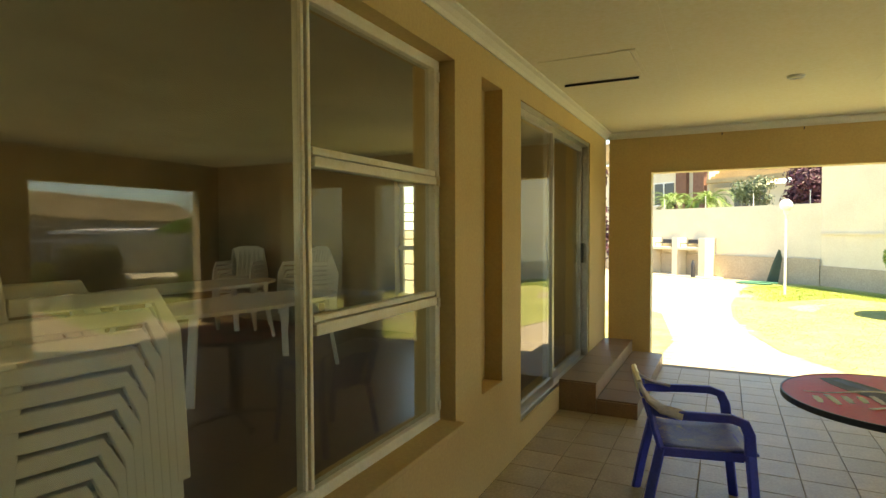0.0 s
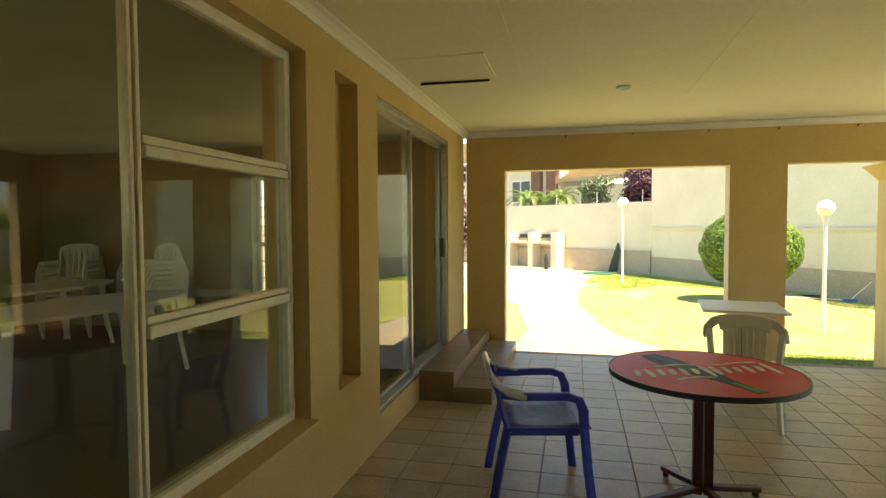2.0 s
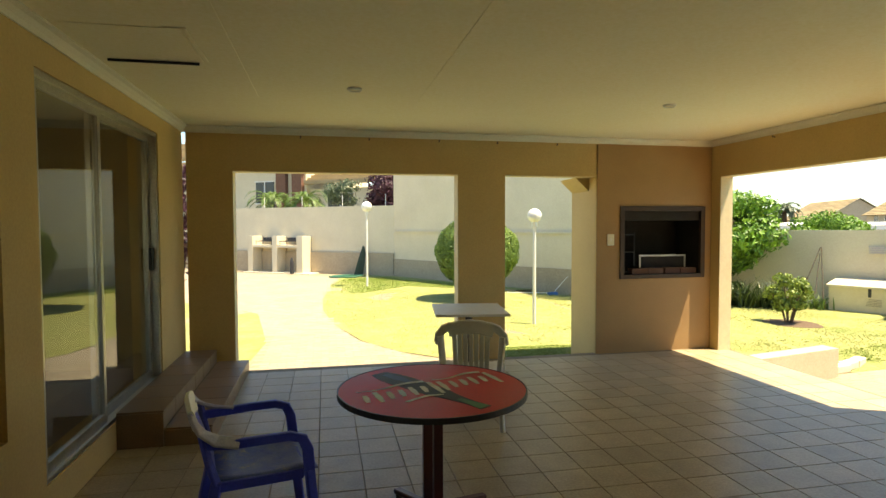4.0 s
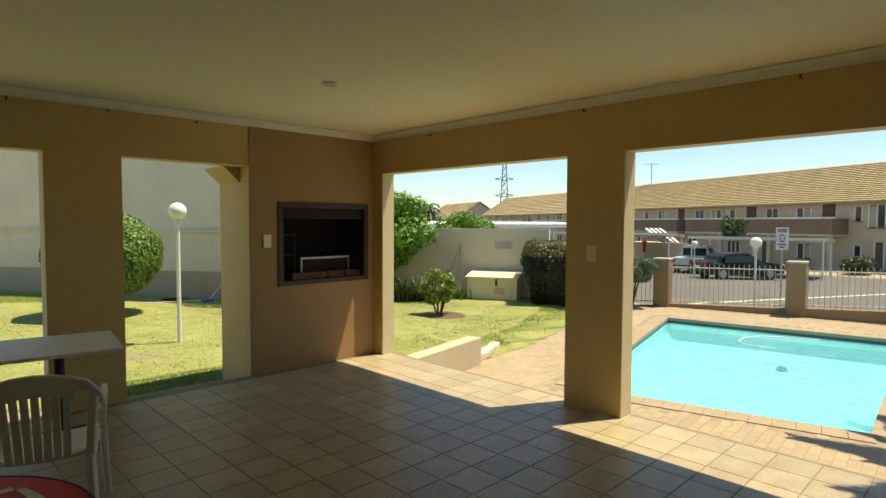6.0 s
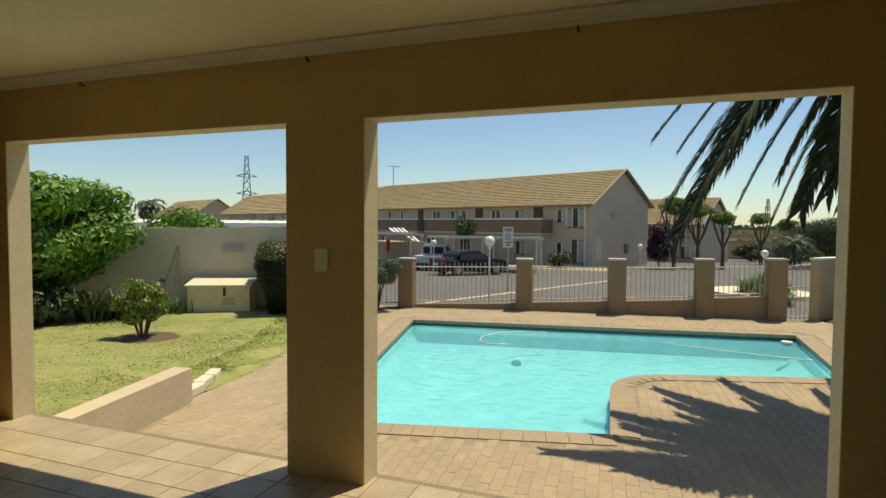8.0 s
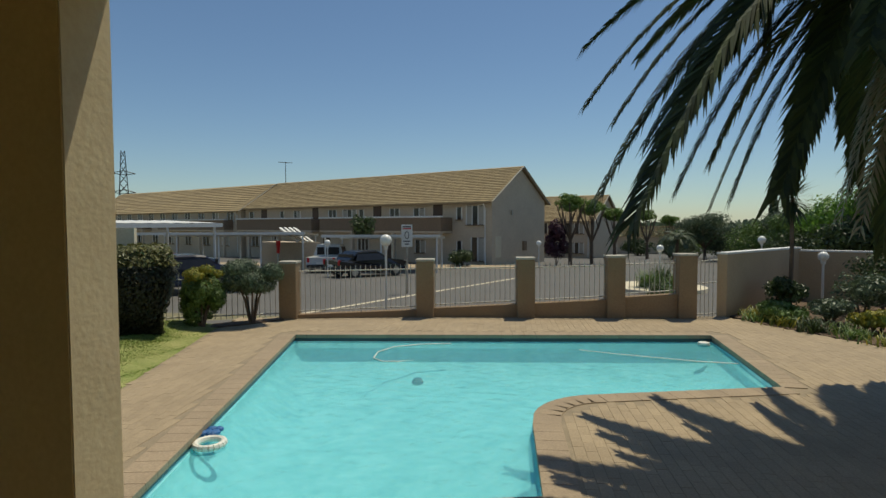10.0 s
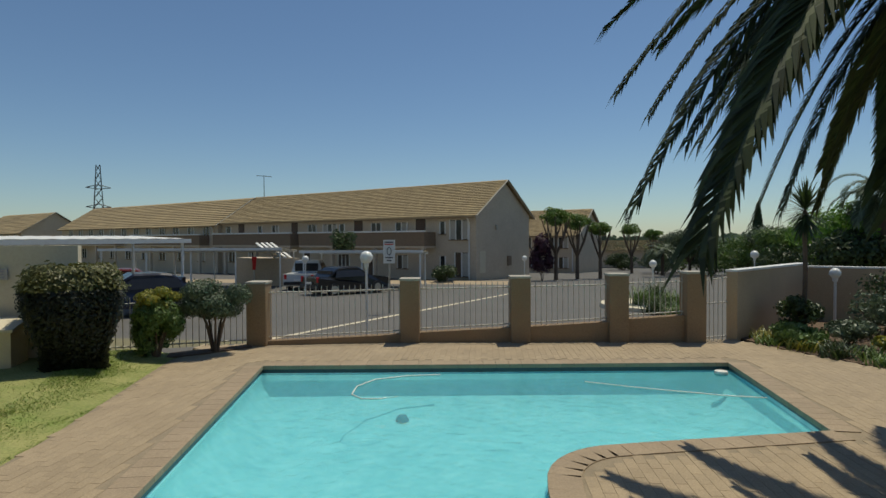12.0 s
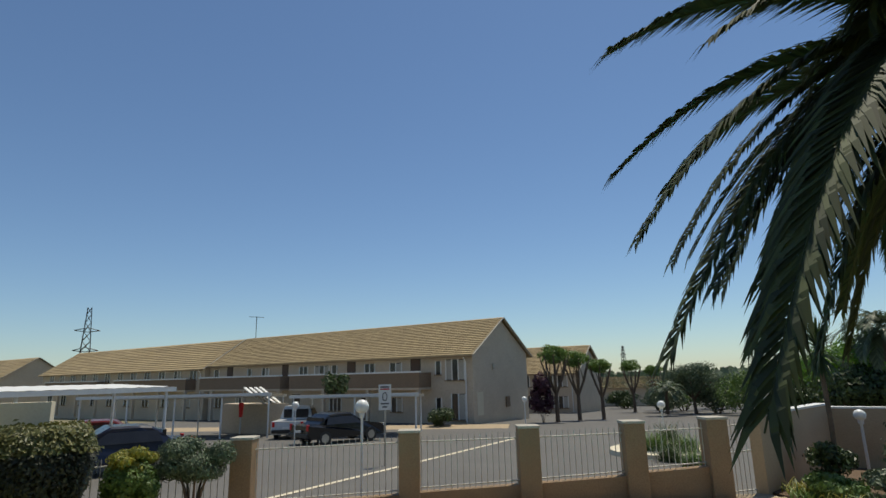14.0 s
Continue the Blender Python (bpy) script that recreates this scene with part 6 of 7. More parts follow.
# ---- beyond the fence ----
def block(at, turn, length, depth, eave, ridge, windows, balconies, label, detail=True, gable_windows=False):
    """A two-storey apartment block: front along +x with its face to +y; the gable at x = 0 is in view."""
    h = thing("apartment_block", at, label, "building", turn, "apartment blocks")
    mid = -depth / 2
    bm = bmesh.new()
    prof = [(0, -1.0), (0, eave), (mid, ridge - 0.12), (-depth, eave), (-depth, -1.0)]
    a, b = [bm.verts.new((0, y, z)) for y, z in prof], [bm.verts.new((length, y, z)) for y, z in prof]
    bm.faces.new(a), bm.faces.new(b[::-1])
    for i in range(5):
        bm.faces.new((a[i], b[i], b[(i + 1) % 5], a[(i + 1) % 5]))
    part("wall", bm, APT_WALL, h)
    rise = ridge - eave
    courses = 20 if detail else 14
    for sgn, name in ((1, "front_roof"), (-1, "back_roof")):
        bm = bmesh.new()
        cols = max(1, int(length / (0.32 if detail and sgn > 0 else 3.0)))
        step = (length + 0.5) / cols
        over = 0.5
        run = depth / 2 + over
        drop = rise * run / (depth / 2)
        for k in range(courses):
            t0, t1 = k / courses, (k + 1) / courses + 0.25 / courses
            y0, y1 = mid + sgn * run * t0, mid + sgn * run * t1
            z0, z1 = ridge - drop * t0 + 0.04, ridge - drop * t1 + 0.13
            for c in range(cols):
                x0, x1 = -0.3 + c * step, -0.3 + (c + 1) * step
                lift = 0.0 if not (detail and sgn > 0) else 0.03
                vs = [bm.verts.new(q) for q in ((x0, y0, z0), ((x0 + x1) / 2, y0, z0 + lift), (x1, y0, z0), (x1, y1, z1), ((x0 + x1) / 2, y1, z1 + lift), (x0, y1, z1))]
                bm.faces.new((vs[0], vs[1], vs[4], vs[5])), bm.faces.new((vs[1], vs[2], vs[3], vs[4]))
                lo = [bm.verts.new((x0, y1, z1 - 0.12)), bm.verts.new((x1, y1, z1 - 0.12))]
                bm.faces.new((vs[5], vs[4], vs[3], lo[1], lo[0]))
        me = mesh_of(name, bm, ROOF_TILE)
        tagged(part(name, me, ROOF_TILE, h), kind="stuff")
    bm = bmesh.new()
    for s in (1, -1):
        swept(bm, [(-0.31, mid, ridge + 0.02), (-0.31, mid + s * (depth / 2 + 0.5), ridge - rise * (depth / 2 + 0.5) / (depth / 2) + 0.02)], 0.06, 0.2, up=(1, 0, 0))
    part("barge_board", bm, CURTAIN, h)
    part("gutter", box_mesh("gutter", (-0.2, 0.42, eave - 0.42), (length, 0.55, eave - 0.30), FENCE_WALL, 0.01), FENCE_WALL, h)
    bm = bmesh.new()
    add_pipe(bm, [(0.55, 0.45, eave - 0.4), (0.55, 0.12, eave - 0.8), (0.55, 0.12, 0.0)], 0.05, 6)
    part("downpipe", bm, WHITE_PAINT, h)
    for x, z, w, hh, kind in windows:
        win = new("window")
        win.parent = h
        win.location = (x, 0, z)
        m = {"d": DARK_GLASS, "c": CURTAIN, "o": APT_DARK}[kind]
        part("recess", box_mesh("recess", (-w / 2, -0.25, 0), (w / 2, 0.004, hh), DARK_GLASS), DARK_GLASS, win)
        if kind != "o":
            n = max(1, round(w / 0.55))
            for i in range(n):
                part("pane", box_mesh("pane", (-w / 2 + i * w / n + 0.05, 0.006, 0.05), (-w / 2 + (i + 1) * w / n - 0.05, 0.02, hh - 0.05), m if i % 2 == 0 or kind == "d" else DARK_GLASS), m, win)
            for i in range(n + 1):
                part("frame", box_mesh("frame", (-w / 2 + i * w / n - 0.045, 0.005, 0), (-w / 2 + i * w / n + 0.045, 0.05, hh), WHITE_PAINT), WHITE_PAINT, win)
            part("window_sill", box_mesh("window_sill", (-w / 2 - 0.08, 0.006, -0.08), (w / 2 + 0.08, 0.12, 0.0), FENCE_WALL), FENCE_WALL, win)
        else:
            part("door_leaf", box_mesh("door_leaf", (-w / 2 + 0.05, 0.006, 0.0), (w / 2 - 0.05, 0.03, hh - 0.05), wood), wood, win)
    for x0, x1, z0, z1, out in balconies:
        b2 = new("balcony")
        b2.parent = h
        part("parapet", box_mesh("parapet", (x0, out - 0.15, z0), (x1, out, z1), APT_DARK), APT_DARK, b2)
        part("end_wall", box_mesh("end_wall", (x0, 0.0, z0), (x0 + 0.15, out - 0.15, z1), APT_DARK), APT_DARK, b2)
        part("end_wall", box_mesh("end_wall", (x1 - 0.15, 0.0, z0), (x1, out - 0.15, z1), APT_DARK), APT_DARK, b2)
        part("floor_slab", box_mesh("floor_slab", (x0, 0.0, z0 - 0.15), (x1, out, z0 - 0.002), APT_WALL), APT_WALL, b2)
        part("coping", box_mesh("coping", (x0 - 0.05, out - 0.22, z1), (x1 + 0.05, out + 0.1, z1 + 0.13), WHITE_PAINT), WHITE_PAINT, b2)
        for k in range(int((x1 - x0) / 5) + 1):
            xx = min(x0 + 0.2 + k * 5, x1 - 0.2)
            part("column", box_mesh("column", (xx - 0.14, out - 0.3, -0.5), (xx + 0.14, out - 0.02, z0 - 0.152), APT_WALL), APT_WALL, b2)
    return h


up = 3.55
wins = [(1.55, up - 0.45, 1.7, 1.55, "c"), (3.1, up, 0.5, 1.0, "d"), (5.3, up - 0.75, 1.0, 2.0, "o"), (7.3, up, 1.2, 1.0, "c"), (10.1, up, 1.1, 1.0, "d"), (12.2, up - 0.75, 1.0, 2.0, "o"), (14.2, up, 0.6, 1.0, "d"), (15.75, up, 1.8, 1.0, "c"), (18.1, up, 1.1, 1.0, "d"), (20.6, up - 0.75, 0.9, 2.0, "o"), (23.4, up, 1.0, 1.0, "c"), (25.8, up, 0.6, 1.0, "d"), (28.9, up - 0.75, 1.0, 2.0, "o"), (31.1, up, 0.8, 1.0, "d"),
        (1.3, 0.2, 1.25, 1.9, "c"), (3.1, 0.7, 0.5, 1.1, "d"), (7.2, 0.7, 1.1, 1.1, "c"), (10.5, 0, 1.0, 2.1, "o"), (14.0, 0.7, 1.4, 1.1, "d"), (19.0, 0, 1.0, 2.1, "o"), (22.5, 0.8, 1.4, 1.1, "d"), (27.0, 0.8, 1.4, 1.1, "c"), (30.5, 0.8, 1.2, 1.1, "d")]
TURN_B = 63.95
b1 = block((48.6, 6.6, -1.72), TURN_B, 32.3, 9.2, 5.2, 8.0, wins, [(3.8, 18.2, 2.6, 3.72, 1.6), (19.4, 31.6, 2.6, 3.72, 1.6)], "two-storey beige apartment block with tan tiled gable roof")
gl = new("wall_lantern")
gl.parent = b1
gl.location = (-0.1, -3.0, 4.1)
part("lantern_body", box_mesh("lantern_body", (-0.06, -0.07, -0.2), (0.06, 0.07, 0.2), CURTAIN, 0.02), CURTAIN, gl)
part("wall_panel", box_mesh("wall_panel", (-0.03, -1.4, 0.5), (0.0, -0.5, 2.2), WALL_GREY), WALL_GREY, b1, "pale painted panel on the gable")
part("meter_box", box_mesh("meter_box", (-0.12, -5.6, 0.9), (0.0, -5.0, 1.7), APT_DARK, 0.01), APT_DARK, b1)
u = Vector((math.cos(radians(TURN_B)), math.sin(radians(TURN_B)), 0))
nrm_b = Vector((-u.y, u.x, 0))
P2 = Vector((48.6, 6.6, -1.75)) + u * 32.4 + nrm_b * 0.5
wins2 = [(x, up, 1.2, 1.1, "dcd"[i % 3]) for i, x in enumerate(range(2, 37, 3))] + [(x, 0.8, 1.3, 1.2, "cdd"[i % 3]) for i, x in enumerate(range(3, 37, 4))]
block(tuple(P2), TURN_B, 38.0, 9.2, 5.0, 7.95, wins2, [(1.5, 16.0, 2.6, 3.7, 1.2), (20.0, 34.0, 2.6, 3.7, 1.2)], "long two-storey beige apartment block with tan tiled roof", detail=False)
P3 = Vector((48.6, 6.6, -2.2)) + u * 78 + nrm_b * 3
block(tuple(P3), TURN_B, 20, 9.2, 5.0, 8.0, wins2[:6], [], "more distant beige apartment block with tiled roof", detail=False)
block((68.4, -2.7, -2.3), TURN_B, 16, 7.6, 4.3, 7.0, [(2.2, 2.6, 2.2, 1.2, "c"), (6.2, 2.6, 1.4, 1.2, "d"), (2.2, 0.4, 2.2, 1.2, "c"), (6.2, 0.4, 1.4, 1.2, "d")], [(8.0, 14.0, 2.0, 3.0, 1.2)], "smaller beige apartment block with tiled roof behind trees")
low = thing("carport_row", (92, -12.5, -3.0), "long low tan roofed garages in the distance", "building", 80)
part("wall", box_mesh("wall", (-6, -4, 0), (10, 0, 2.4), APT_WALL), APT_WALL, low)
bm = bmesh.new()
for k in range(10):
    add_box(bm, (-6.4, -4.4 + k * 0.5, 3.9 - k * 0.16), (10.4, -3.85 + k * 0.5, 3.98 - k * 0.16))
tagged(part("roof", bm, ROOF_TILE, low), kind="stuff")
aerial = thing("tv_aerial", tuple(Vector((48.6, 6.6, -1.72)) + u * 31.0 - nrm_b * 4.6 + Vector((0, 0, 8.2))), "thin television aerial on the roof", "aerial")
bm = bmesh.new()
add_tube(bm, (0, 0, -0.2), (0, 0, 2.3), 0.04, sides=6)
add_tube(bm, (-0.6, 0.6, 2.2), (0.6, -0.6, 2.2), 0.03, sides=6)
for k in range(4):
    c = -0.5 + k * 0.33
    add_tube(bm, (c - 0.15, -c - 0.15, 2.2), (c + 0.15, -c + 0.15, 2.2), 0.02, sides=6)
part("mast", bm, STEEL_DARK, aerial)


def road_z(x, y):
    return ground_z(x, y)


def carport(a, b, depth_dir, wide, top, posts, label, slope=0.25, thick=0.16):
    a, b, d = Vector(a), Vector(b), Vector(depth_dir).normalized()
    c = thing("carport", (a.x, a.y, 0), label, "carport", group="carports")
    a0, b0 = Vector((0, 0, 0)), b - a
    bm = bmesh.new()
    n = max(2, int((b - a).length / 0.5))
    for k in range(n):
        p, q = a0 + b0 * k / n, a0 + b0 * (k + 1) / n
        m = (p + q) / 2
        vs = [bm.verts.new((w.x, w.y, z)) for w, z in ((p, top), (m, top + 0.015), (q, top), (q + d * wide, top - slope), (m + d * wide, top - slope + 0.015), (p + d * wide, top - slope))]
        bm.faces.new((vs[0], vs[1], vs[4], vs[5])), bm.faces.new((vs[1], vs[2], vs[3], vs[4]))
    bmesh.ops.remove_doubles(bm, verts=bm.verts[:], dist=0.001)
    part("roof_sheet", bm, WHITE_PAINT, c)
    bm = bmesh.new()
    for off, z in ((0, top), (wide, top - slope)):
        p, q = a0 + d * off, b0 + d * off
        s = (q - p).normalized().cross(Vector((0, 0, 1))) * 0.04
        add_prism(bm, [tuple((p + s).to_2d()), tuple((q + s).to_2d()), tuple((q - s).to_2d()), tuple((p - s).to_2d())], z - thick, z - 0.005)
    part("edge_beam", bm, WHITE_PAINT, c)
    for k in range(posts):
        for off, z in ((0.15, top - 0.1), (wide - 0.2, top - slope - 0.1)):
            p = a0 + b0 * (k + 0.06) / (posts - 0.88) + d * off
            g = road_z(a.x + p.x, a.y + p.y)
            bm = bmesh.new()
            add_tube(bm, (p.x, p.y, g - 0.1), (p.x, p.y, z), 0.05, sides=8)
            part("post", bm, WHITE_PAINT, c)


carport((15.2, 18.2, 0), (23.9, 14.6, 0), (0.55, 0.83, 0), 5.0, 1.56, 3, "white sheet-roofed carport behind the garden wall", -0.12, 0.15)
carport((34.9, 27.5, 0), (36.6, 16.9, 0), (0.9, 0.2, 0), 4.5, 1.02, 5, "white framed carport with thin posts", 0.2)
carport((36.0, 15.6, 0), (37.1, 8.6, 0), (0.9, 0.1, 0), 4.5, 0.86, 3, "white framed carport with thin posts", 0.2)
stair = thing("stair_roof", (40.6, 18.6, -1.5), "slanting pale roof over an outside stair", "roof", TURN_B)
bm = bmesh.new()
for k in range(4):
    swept(bm, [(0, -0.6 + 0.4 * k, 1.75), (2.0, -0.6 + 0.4 * k, 2.75)], 0.2, 0.08)
part("roof_slats", bm, WHITE_PAINT, stair)
part("side_wall", box_mesh("side_wall", (-0.6, -0.8, -0.2), (4.0, 0.8, 1.75), APT_WALL), APT_WALL, stair)
rc = thing("hanging_cloth", (37.5, 19.1, -0.45), "red cloth hung on the carport", "cloth", 70)
bm = bmesh.new()
for k in range(5):
    swept(bm, [(-0.3 + 0.15 * k, 0, 1.2), (-0.2 + 0.1 * k, 0.1 * (k % 2), 0.6), (-0.1 + 0.07 * k, 0.0, 0.15)], 0.22, 0.06, up=(0, 1, 0))
part("cloth", bm, RED, rc)
rc.scale = (0.5, 0.5, 0.75)


def car(at, turn, paint, label, kind="suv"):
    """A parked car that points to +x, about 4.4 m long."""
    c = thing("parked_car", at, label, "car", turn)
    L, W = (5.0, 1.8) if kind == "pickup" else (4.4, 1.78)
    low, top = 0.32, {"suv": 1.66, "sedan": 1.42, "pickup": 1.7}[kind]
    belt = 0.98 if kind != "sedan" else 0.88
    if kind == "pickup":
        side = [(-L / 2, 0.55), (-L / 2, 1.0), (-0.75, 1.02), (-0.62, top), (0.55, top), (1.15, 1.06), (L / 2 - 0.1, 0.95), (L / 2, 0.6), (L / 2 - 0.05, low), (-L / 2 + 0.1, low)]
    elif kind == "suv":
        side = [(-L / 2, 0.55), (-L / 2 + 0.03, 1.02), (-L / 2 + 0.28, top - 0.05), (-L / 2 + 0.7, top), (0.3, top), (1.05, 1.05), (L / 2 - 0.1, 0.9), (L / 2, 0.58), (L / 2 - 0.06, low), (-L / 2 + 0.08, low)]
    else:
        side = [(-L / 2, 0.5), (-L / 2 + 0.02, 0.92), (-1.55, 0.96), (-0.95, top - 0.04), (-0.6, top), (0.2, top), (1.0, 0.96), (L / 2 - 0.12, 0.8), (L / 2, 0.52), (L / 2 - 0.06, low), (-L / 2 + 0.08, low)]
    bm = bmesh.new()
    rings = []
    for s, inset in ((-1, 0.06), (-0.92, 0.0), (0.92, 0.0), (1, 0.06)):
        rings.append([bm.verts.new((x * (1 - inset * 0.3), s * W / 2 * (1.0 if z <= belt + 0.06 else 0.80), z - (inset if z > 1.2 else 0))) for x, z in side])
    for r, q in zip(rings, rings[1:]):
        for i in range(len(side)):
            j = (i + 1) % len(side)
            bm.faces.new((r[i], r[j], q[j], q[i]))
    bm.faces.new(rings[0][::-1]), bm.faces.new(rings[-1])
    part("body", bm, paint, c, smooth=False)
    x0, x1 = (-0.55, 0.9) if kind == "pickup" else ((-L / 2 + 0.45, 0.85) if kind == "suv" else (-1.25, 0.75))
    for s in (-1, 1):
        bm = bmesh.new()
        vs = [bm.verts.new((x, s * (W / 2 * y + 0.012), z)) for x, y, z in ((x0, 0.99, belt + 0.05), (x1, 0.99, belt + 0.05), (x1 - 0.48, 0.86, top - 0.16), (x0 + 0.16, 0.86, top - 0.16))]
        bm.faces.new(vs)
        ext = bmesh.ops.extrude_face_region(bm, geom=bm.faces[:])
        bmesh.ops.translate(bm, vec=(0, -s * 0.03, 0), verts=[e for e in ext["geom"] if isinstance(e, bmesh.types.BMVert)])
        part("side_window", bm, DARK_GLASS, c)
    bm = bmesh.new()
    bx = -L / 2 + 0.06 if kind == "suv" else (-0.72 if kind == "pickup" else -1.32)
    add_box(bm, (bx - 0.05, -W * 0.38, belt + 0.1), (bx + 0.06, W * 0.38, top - 0.16), 0.02)
    part("rear_window", bm, DARK_GLASS, c)
    for sx in (-1, 1):
        for sy in (-1, 1):
            wh = new("wheel")
            wh.parent = c
            wh.location = (sx * L * 0.3, sy * (W / 2 - 0.1), 0.33)
            bm = bmesh.new()
            add_tube(bm, (0, -0.11, 0), (0, 0.11, 0), 0.33, sides=22)
            part("tyre", bm, BLACK_PLASTIC, wh)
            bm = bmesh.new()
            add_tube(bm, (0, -0.118, 0), (0, 0.118, 0), 0.2, sides=16)
            part("rim", bm, ALU, wh)
    for s in (-1, 1):
        part("tail_light", box_mesh("tail_light", (-L / 2 - 0.02, s * W * 0.42 - 0.07, 0.72), (-L / 2 + 0.08, s * W * 0.42 + 0.07, 0.98), RED, 0.01), RED, c)
        part("headlight", box_mesh("headlight", (L / 2 - 0.14, s * W * 0.38 - 0.13, 0.62), (L / 2 + 0.0, s * W * 0.38 + 0.13, 0.8), GLOBE, 0.02), GLOBE, c)
    part("bumper", box_mesh("bumper", (-L / 2 - 0.07, -W / 2 + 0.06, 0.4), (-L / 2 + 0.1, W / 2 - 0.06, 0.58), BLACK_PLASTIC, 0.03), BLACK_PLASTIC, c)
    part("number_plate", box_mesh("number_plate", (-L / 2 - 0.085, -0.26, 0.62), (-L / 2 - 0.03, 0.26, 0.73), WHITE_PAINT), WHITE_PAINT, c)


BLACK_CAR = surface("black_car_paint", (0.012, 0.013, 0.016), rough=0.18, scale=3, bump=0)
WHITE_CAR = surface("white_car_paint", (0.62, 0.63, 0.62), rough=0.22, scale=3, bump=0, contrast=0.05)
MAROON_CAR = surface("maroon_car_paint", (0.16, 0.02, 0.018), rough=0.2, scale=3, bump=0)
NAVY_CAR = surface("navy_car_paint", (0.02, 0.025, 0.05), rough=0.2, scale=3, bump=0)
car((37.8, 15.7, road_z(37.8, 15.7)), 8, WHITE_CAR, "white pickup parked under the carport", "pickup")
car((33.6, 12.0, road_z(33.6, 12)), -38, BLACK_CAR, "black sedan parked under the carport", "sedan")
car((27.0, 20.2, road_z(27, 20.2)), 125, MAROON_CAR, "dark red sedan parked under the carport", "sedan")
car((22.4, 15.6, road_z(22.4, 15.6)), 135, NAVY_CAR, "dark blue sedan parked behind the fence", "sedan")

garden_lamp((17.95, 6.4, -0.9), 2.0, 0.15, "white street lamp with opal globe by the fence")
garden_lamp((31.5, 13.4, -1.3), 1.85, 0.16, "white street lamp with opal globe by the parking")
garden_lamp((29.0, -2.3, -1.2), 1.65, 0.15, "white street lamp with opal globe by the traffic island")
garden_lamp((19.5, -4.35, -0.95), 1.63, 0.12, "white garden lamp with opal globe in the planting bed")
garden_lamp((44.6, 2.9, -1.65), 1.75, 0.18, "white street lamp with opal globe by the gable")
garden_lamp((33.0, -7.6, -1.2), 1.9, 0.18, "white street lamp with opal globe behind the wall")
sign = thing("traffic_sign", (24.2, 7.4, road_z(24.2, 7.4)), "tall white notice board on a grey post", "sign", -80)
bm = bmesh.new()
add_tube(bm, (0, 0, -0.1), (0, 0, 2.5), 0.035, sides=8)
part("post", bm, ALU, sign)
part("board", box_mesh("board", (-0.2, -0.06, 1.72), (0.2, -0.035, 2.53), WHITE_PAINT, 0.004), WHITE_PAINT, sign)
INK = surface("sign_ink", (0.05, 0.05, 0.055), rough=0.6, scale=5, bump=0)
for z, w, m in ((2.43, 0.15, INK), (2.36, 0.15, RED), (1.9, 0.13, INK), (1.8, 0.08, INK)):
    part("text_bar", box_mesh("text_bar", (-w, -0.066, z), (w, -0.061, z + 0.04), m), m, sign)
bm = bmesh.new()
for k in range(16):
    a0, a1 = k * math.tau / 16, (k + 1) * math.tau / 16
    add_tube(bm, (0.07 * math.cos(a0), -0.064, 2.14 + 0.13 * math.sin(a0)), (0.07 * math.cos(a1), -0.064, 2.14 + 0.13 * math.sin(a1)), 0.014, sides=5)
part("symbol", bm, INK, sign)

# road markings and verge
outline_sheet("road_line", [(17.9, 8.9), (18.6, 8.65), (32.2, 4.4), (36, 3.2), (36, 3.0), (32.1, 4.2), (18.3, 8.55), (17.9, 8.7)], ground_z, WALL_GREY, "pale kerb line across the parking road", "kerb", 2.0, lift=0.015)
structure("pavement_apartment", [((40.5, 4.0, -2.2), (46.5, 40.0, -1.62))], PAVER, "paved strip before the apartment block", "pavement")


def acacia(at, h, seed, label, leaf=LEAF_BALL):
    """A pruned tree: bare branching stems under a flat crown."""
    rng = np.random.default_rng(seed)
    t = thing("umbrella_tree", at, label, "tree", group="pruned street trees")
    bm = bmesh.new()
    add_tube(bm, (0, 0, -0.2), (0.1, 0, h * 0.36), 0.17, 0.13, 9)
    part("trunk", bm, BARK, t)
    tips = []
    for k in range(6):
        a = k * 1.05 + rng.uniform(-0.3, 0.3)
        m = Vector((math.cos(a) * h * 0.11, math.sin(a) * h * 0.11, h * 0.58))
        e = Vector((math.cos(a) * h * 0.21, math.sin(a) * h * 0.21, h * 0.88))
        bm = bmesh.new()
        add_tube(bm, (0.1, 0, h * 0.34), m, 0.09, 0.07, 7)
        add_tube(bm, m, e, 0.07, 0.03, 7)
        add_tube(bm, m, m + Vector((rng.uniform(-0.5, 0.5), rng.uniform(-0.5, 0.5), h * 0.24)), 0.05, 0.02, 6)
        part("limb", bm, BARK, t)
    pts, nr = crown_points(rng, 2200, (0, 0, h * 0.89), (h * 0.23, h * 0.23, h * 0.13), 18, 0.42)
    leaves("crown", pts, nr, 0.11, leaf, rng, t)


for i, (x, y, h) in enumerate(((50.3, 0.5, 5.6), (52.3, -1.3, 5.3), (53.8, -3.3, 4.7), (68.0, -8.3, 5.2), (73, -11.6, 4.8))):
    acacia((x, y, road_z(x, y)), h, 60 + i, "pruned umbrella-crowned street tree with bare limbs")
shrub("aloe_bush", (49.2, 1.6, -1.75), (1.0, 1.0, 1.6), 1.9, 1800, LEAF_PURPLE, 0.16, "reddish-brown creeper beside the gable", seed=70)
shrub("facade_bush", (45.6, 8.6, -1.7), (1.4, 1.0, 0.7), 0.7, 2200, LEAF_DARK, 0.1, "dark clipped bush at the apartment wall", seed=71)
shrub("balcony_plant", (41.5, 14.8, 0.3), (0.9, 0.9, 0.9), 1.0, 900, LEAF_DARK, 0.14, "dark leafy plant by the balcony", seed=72)
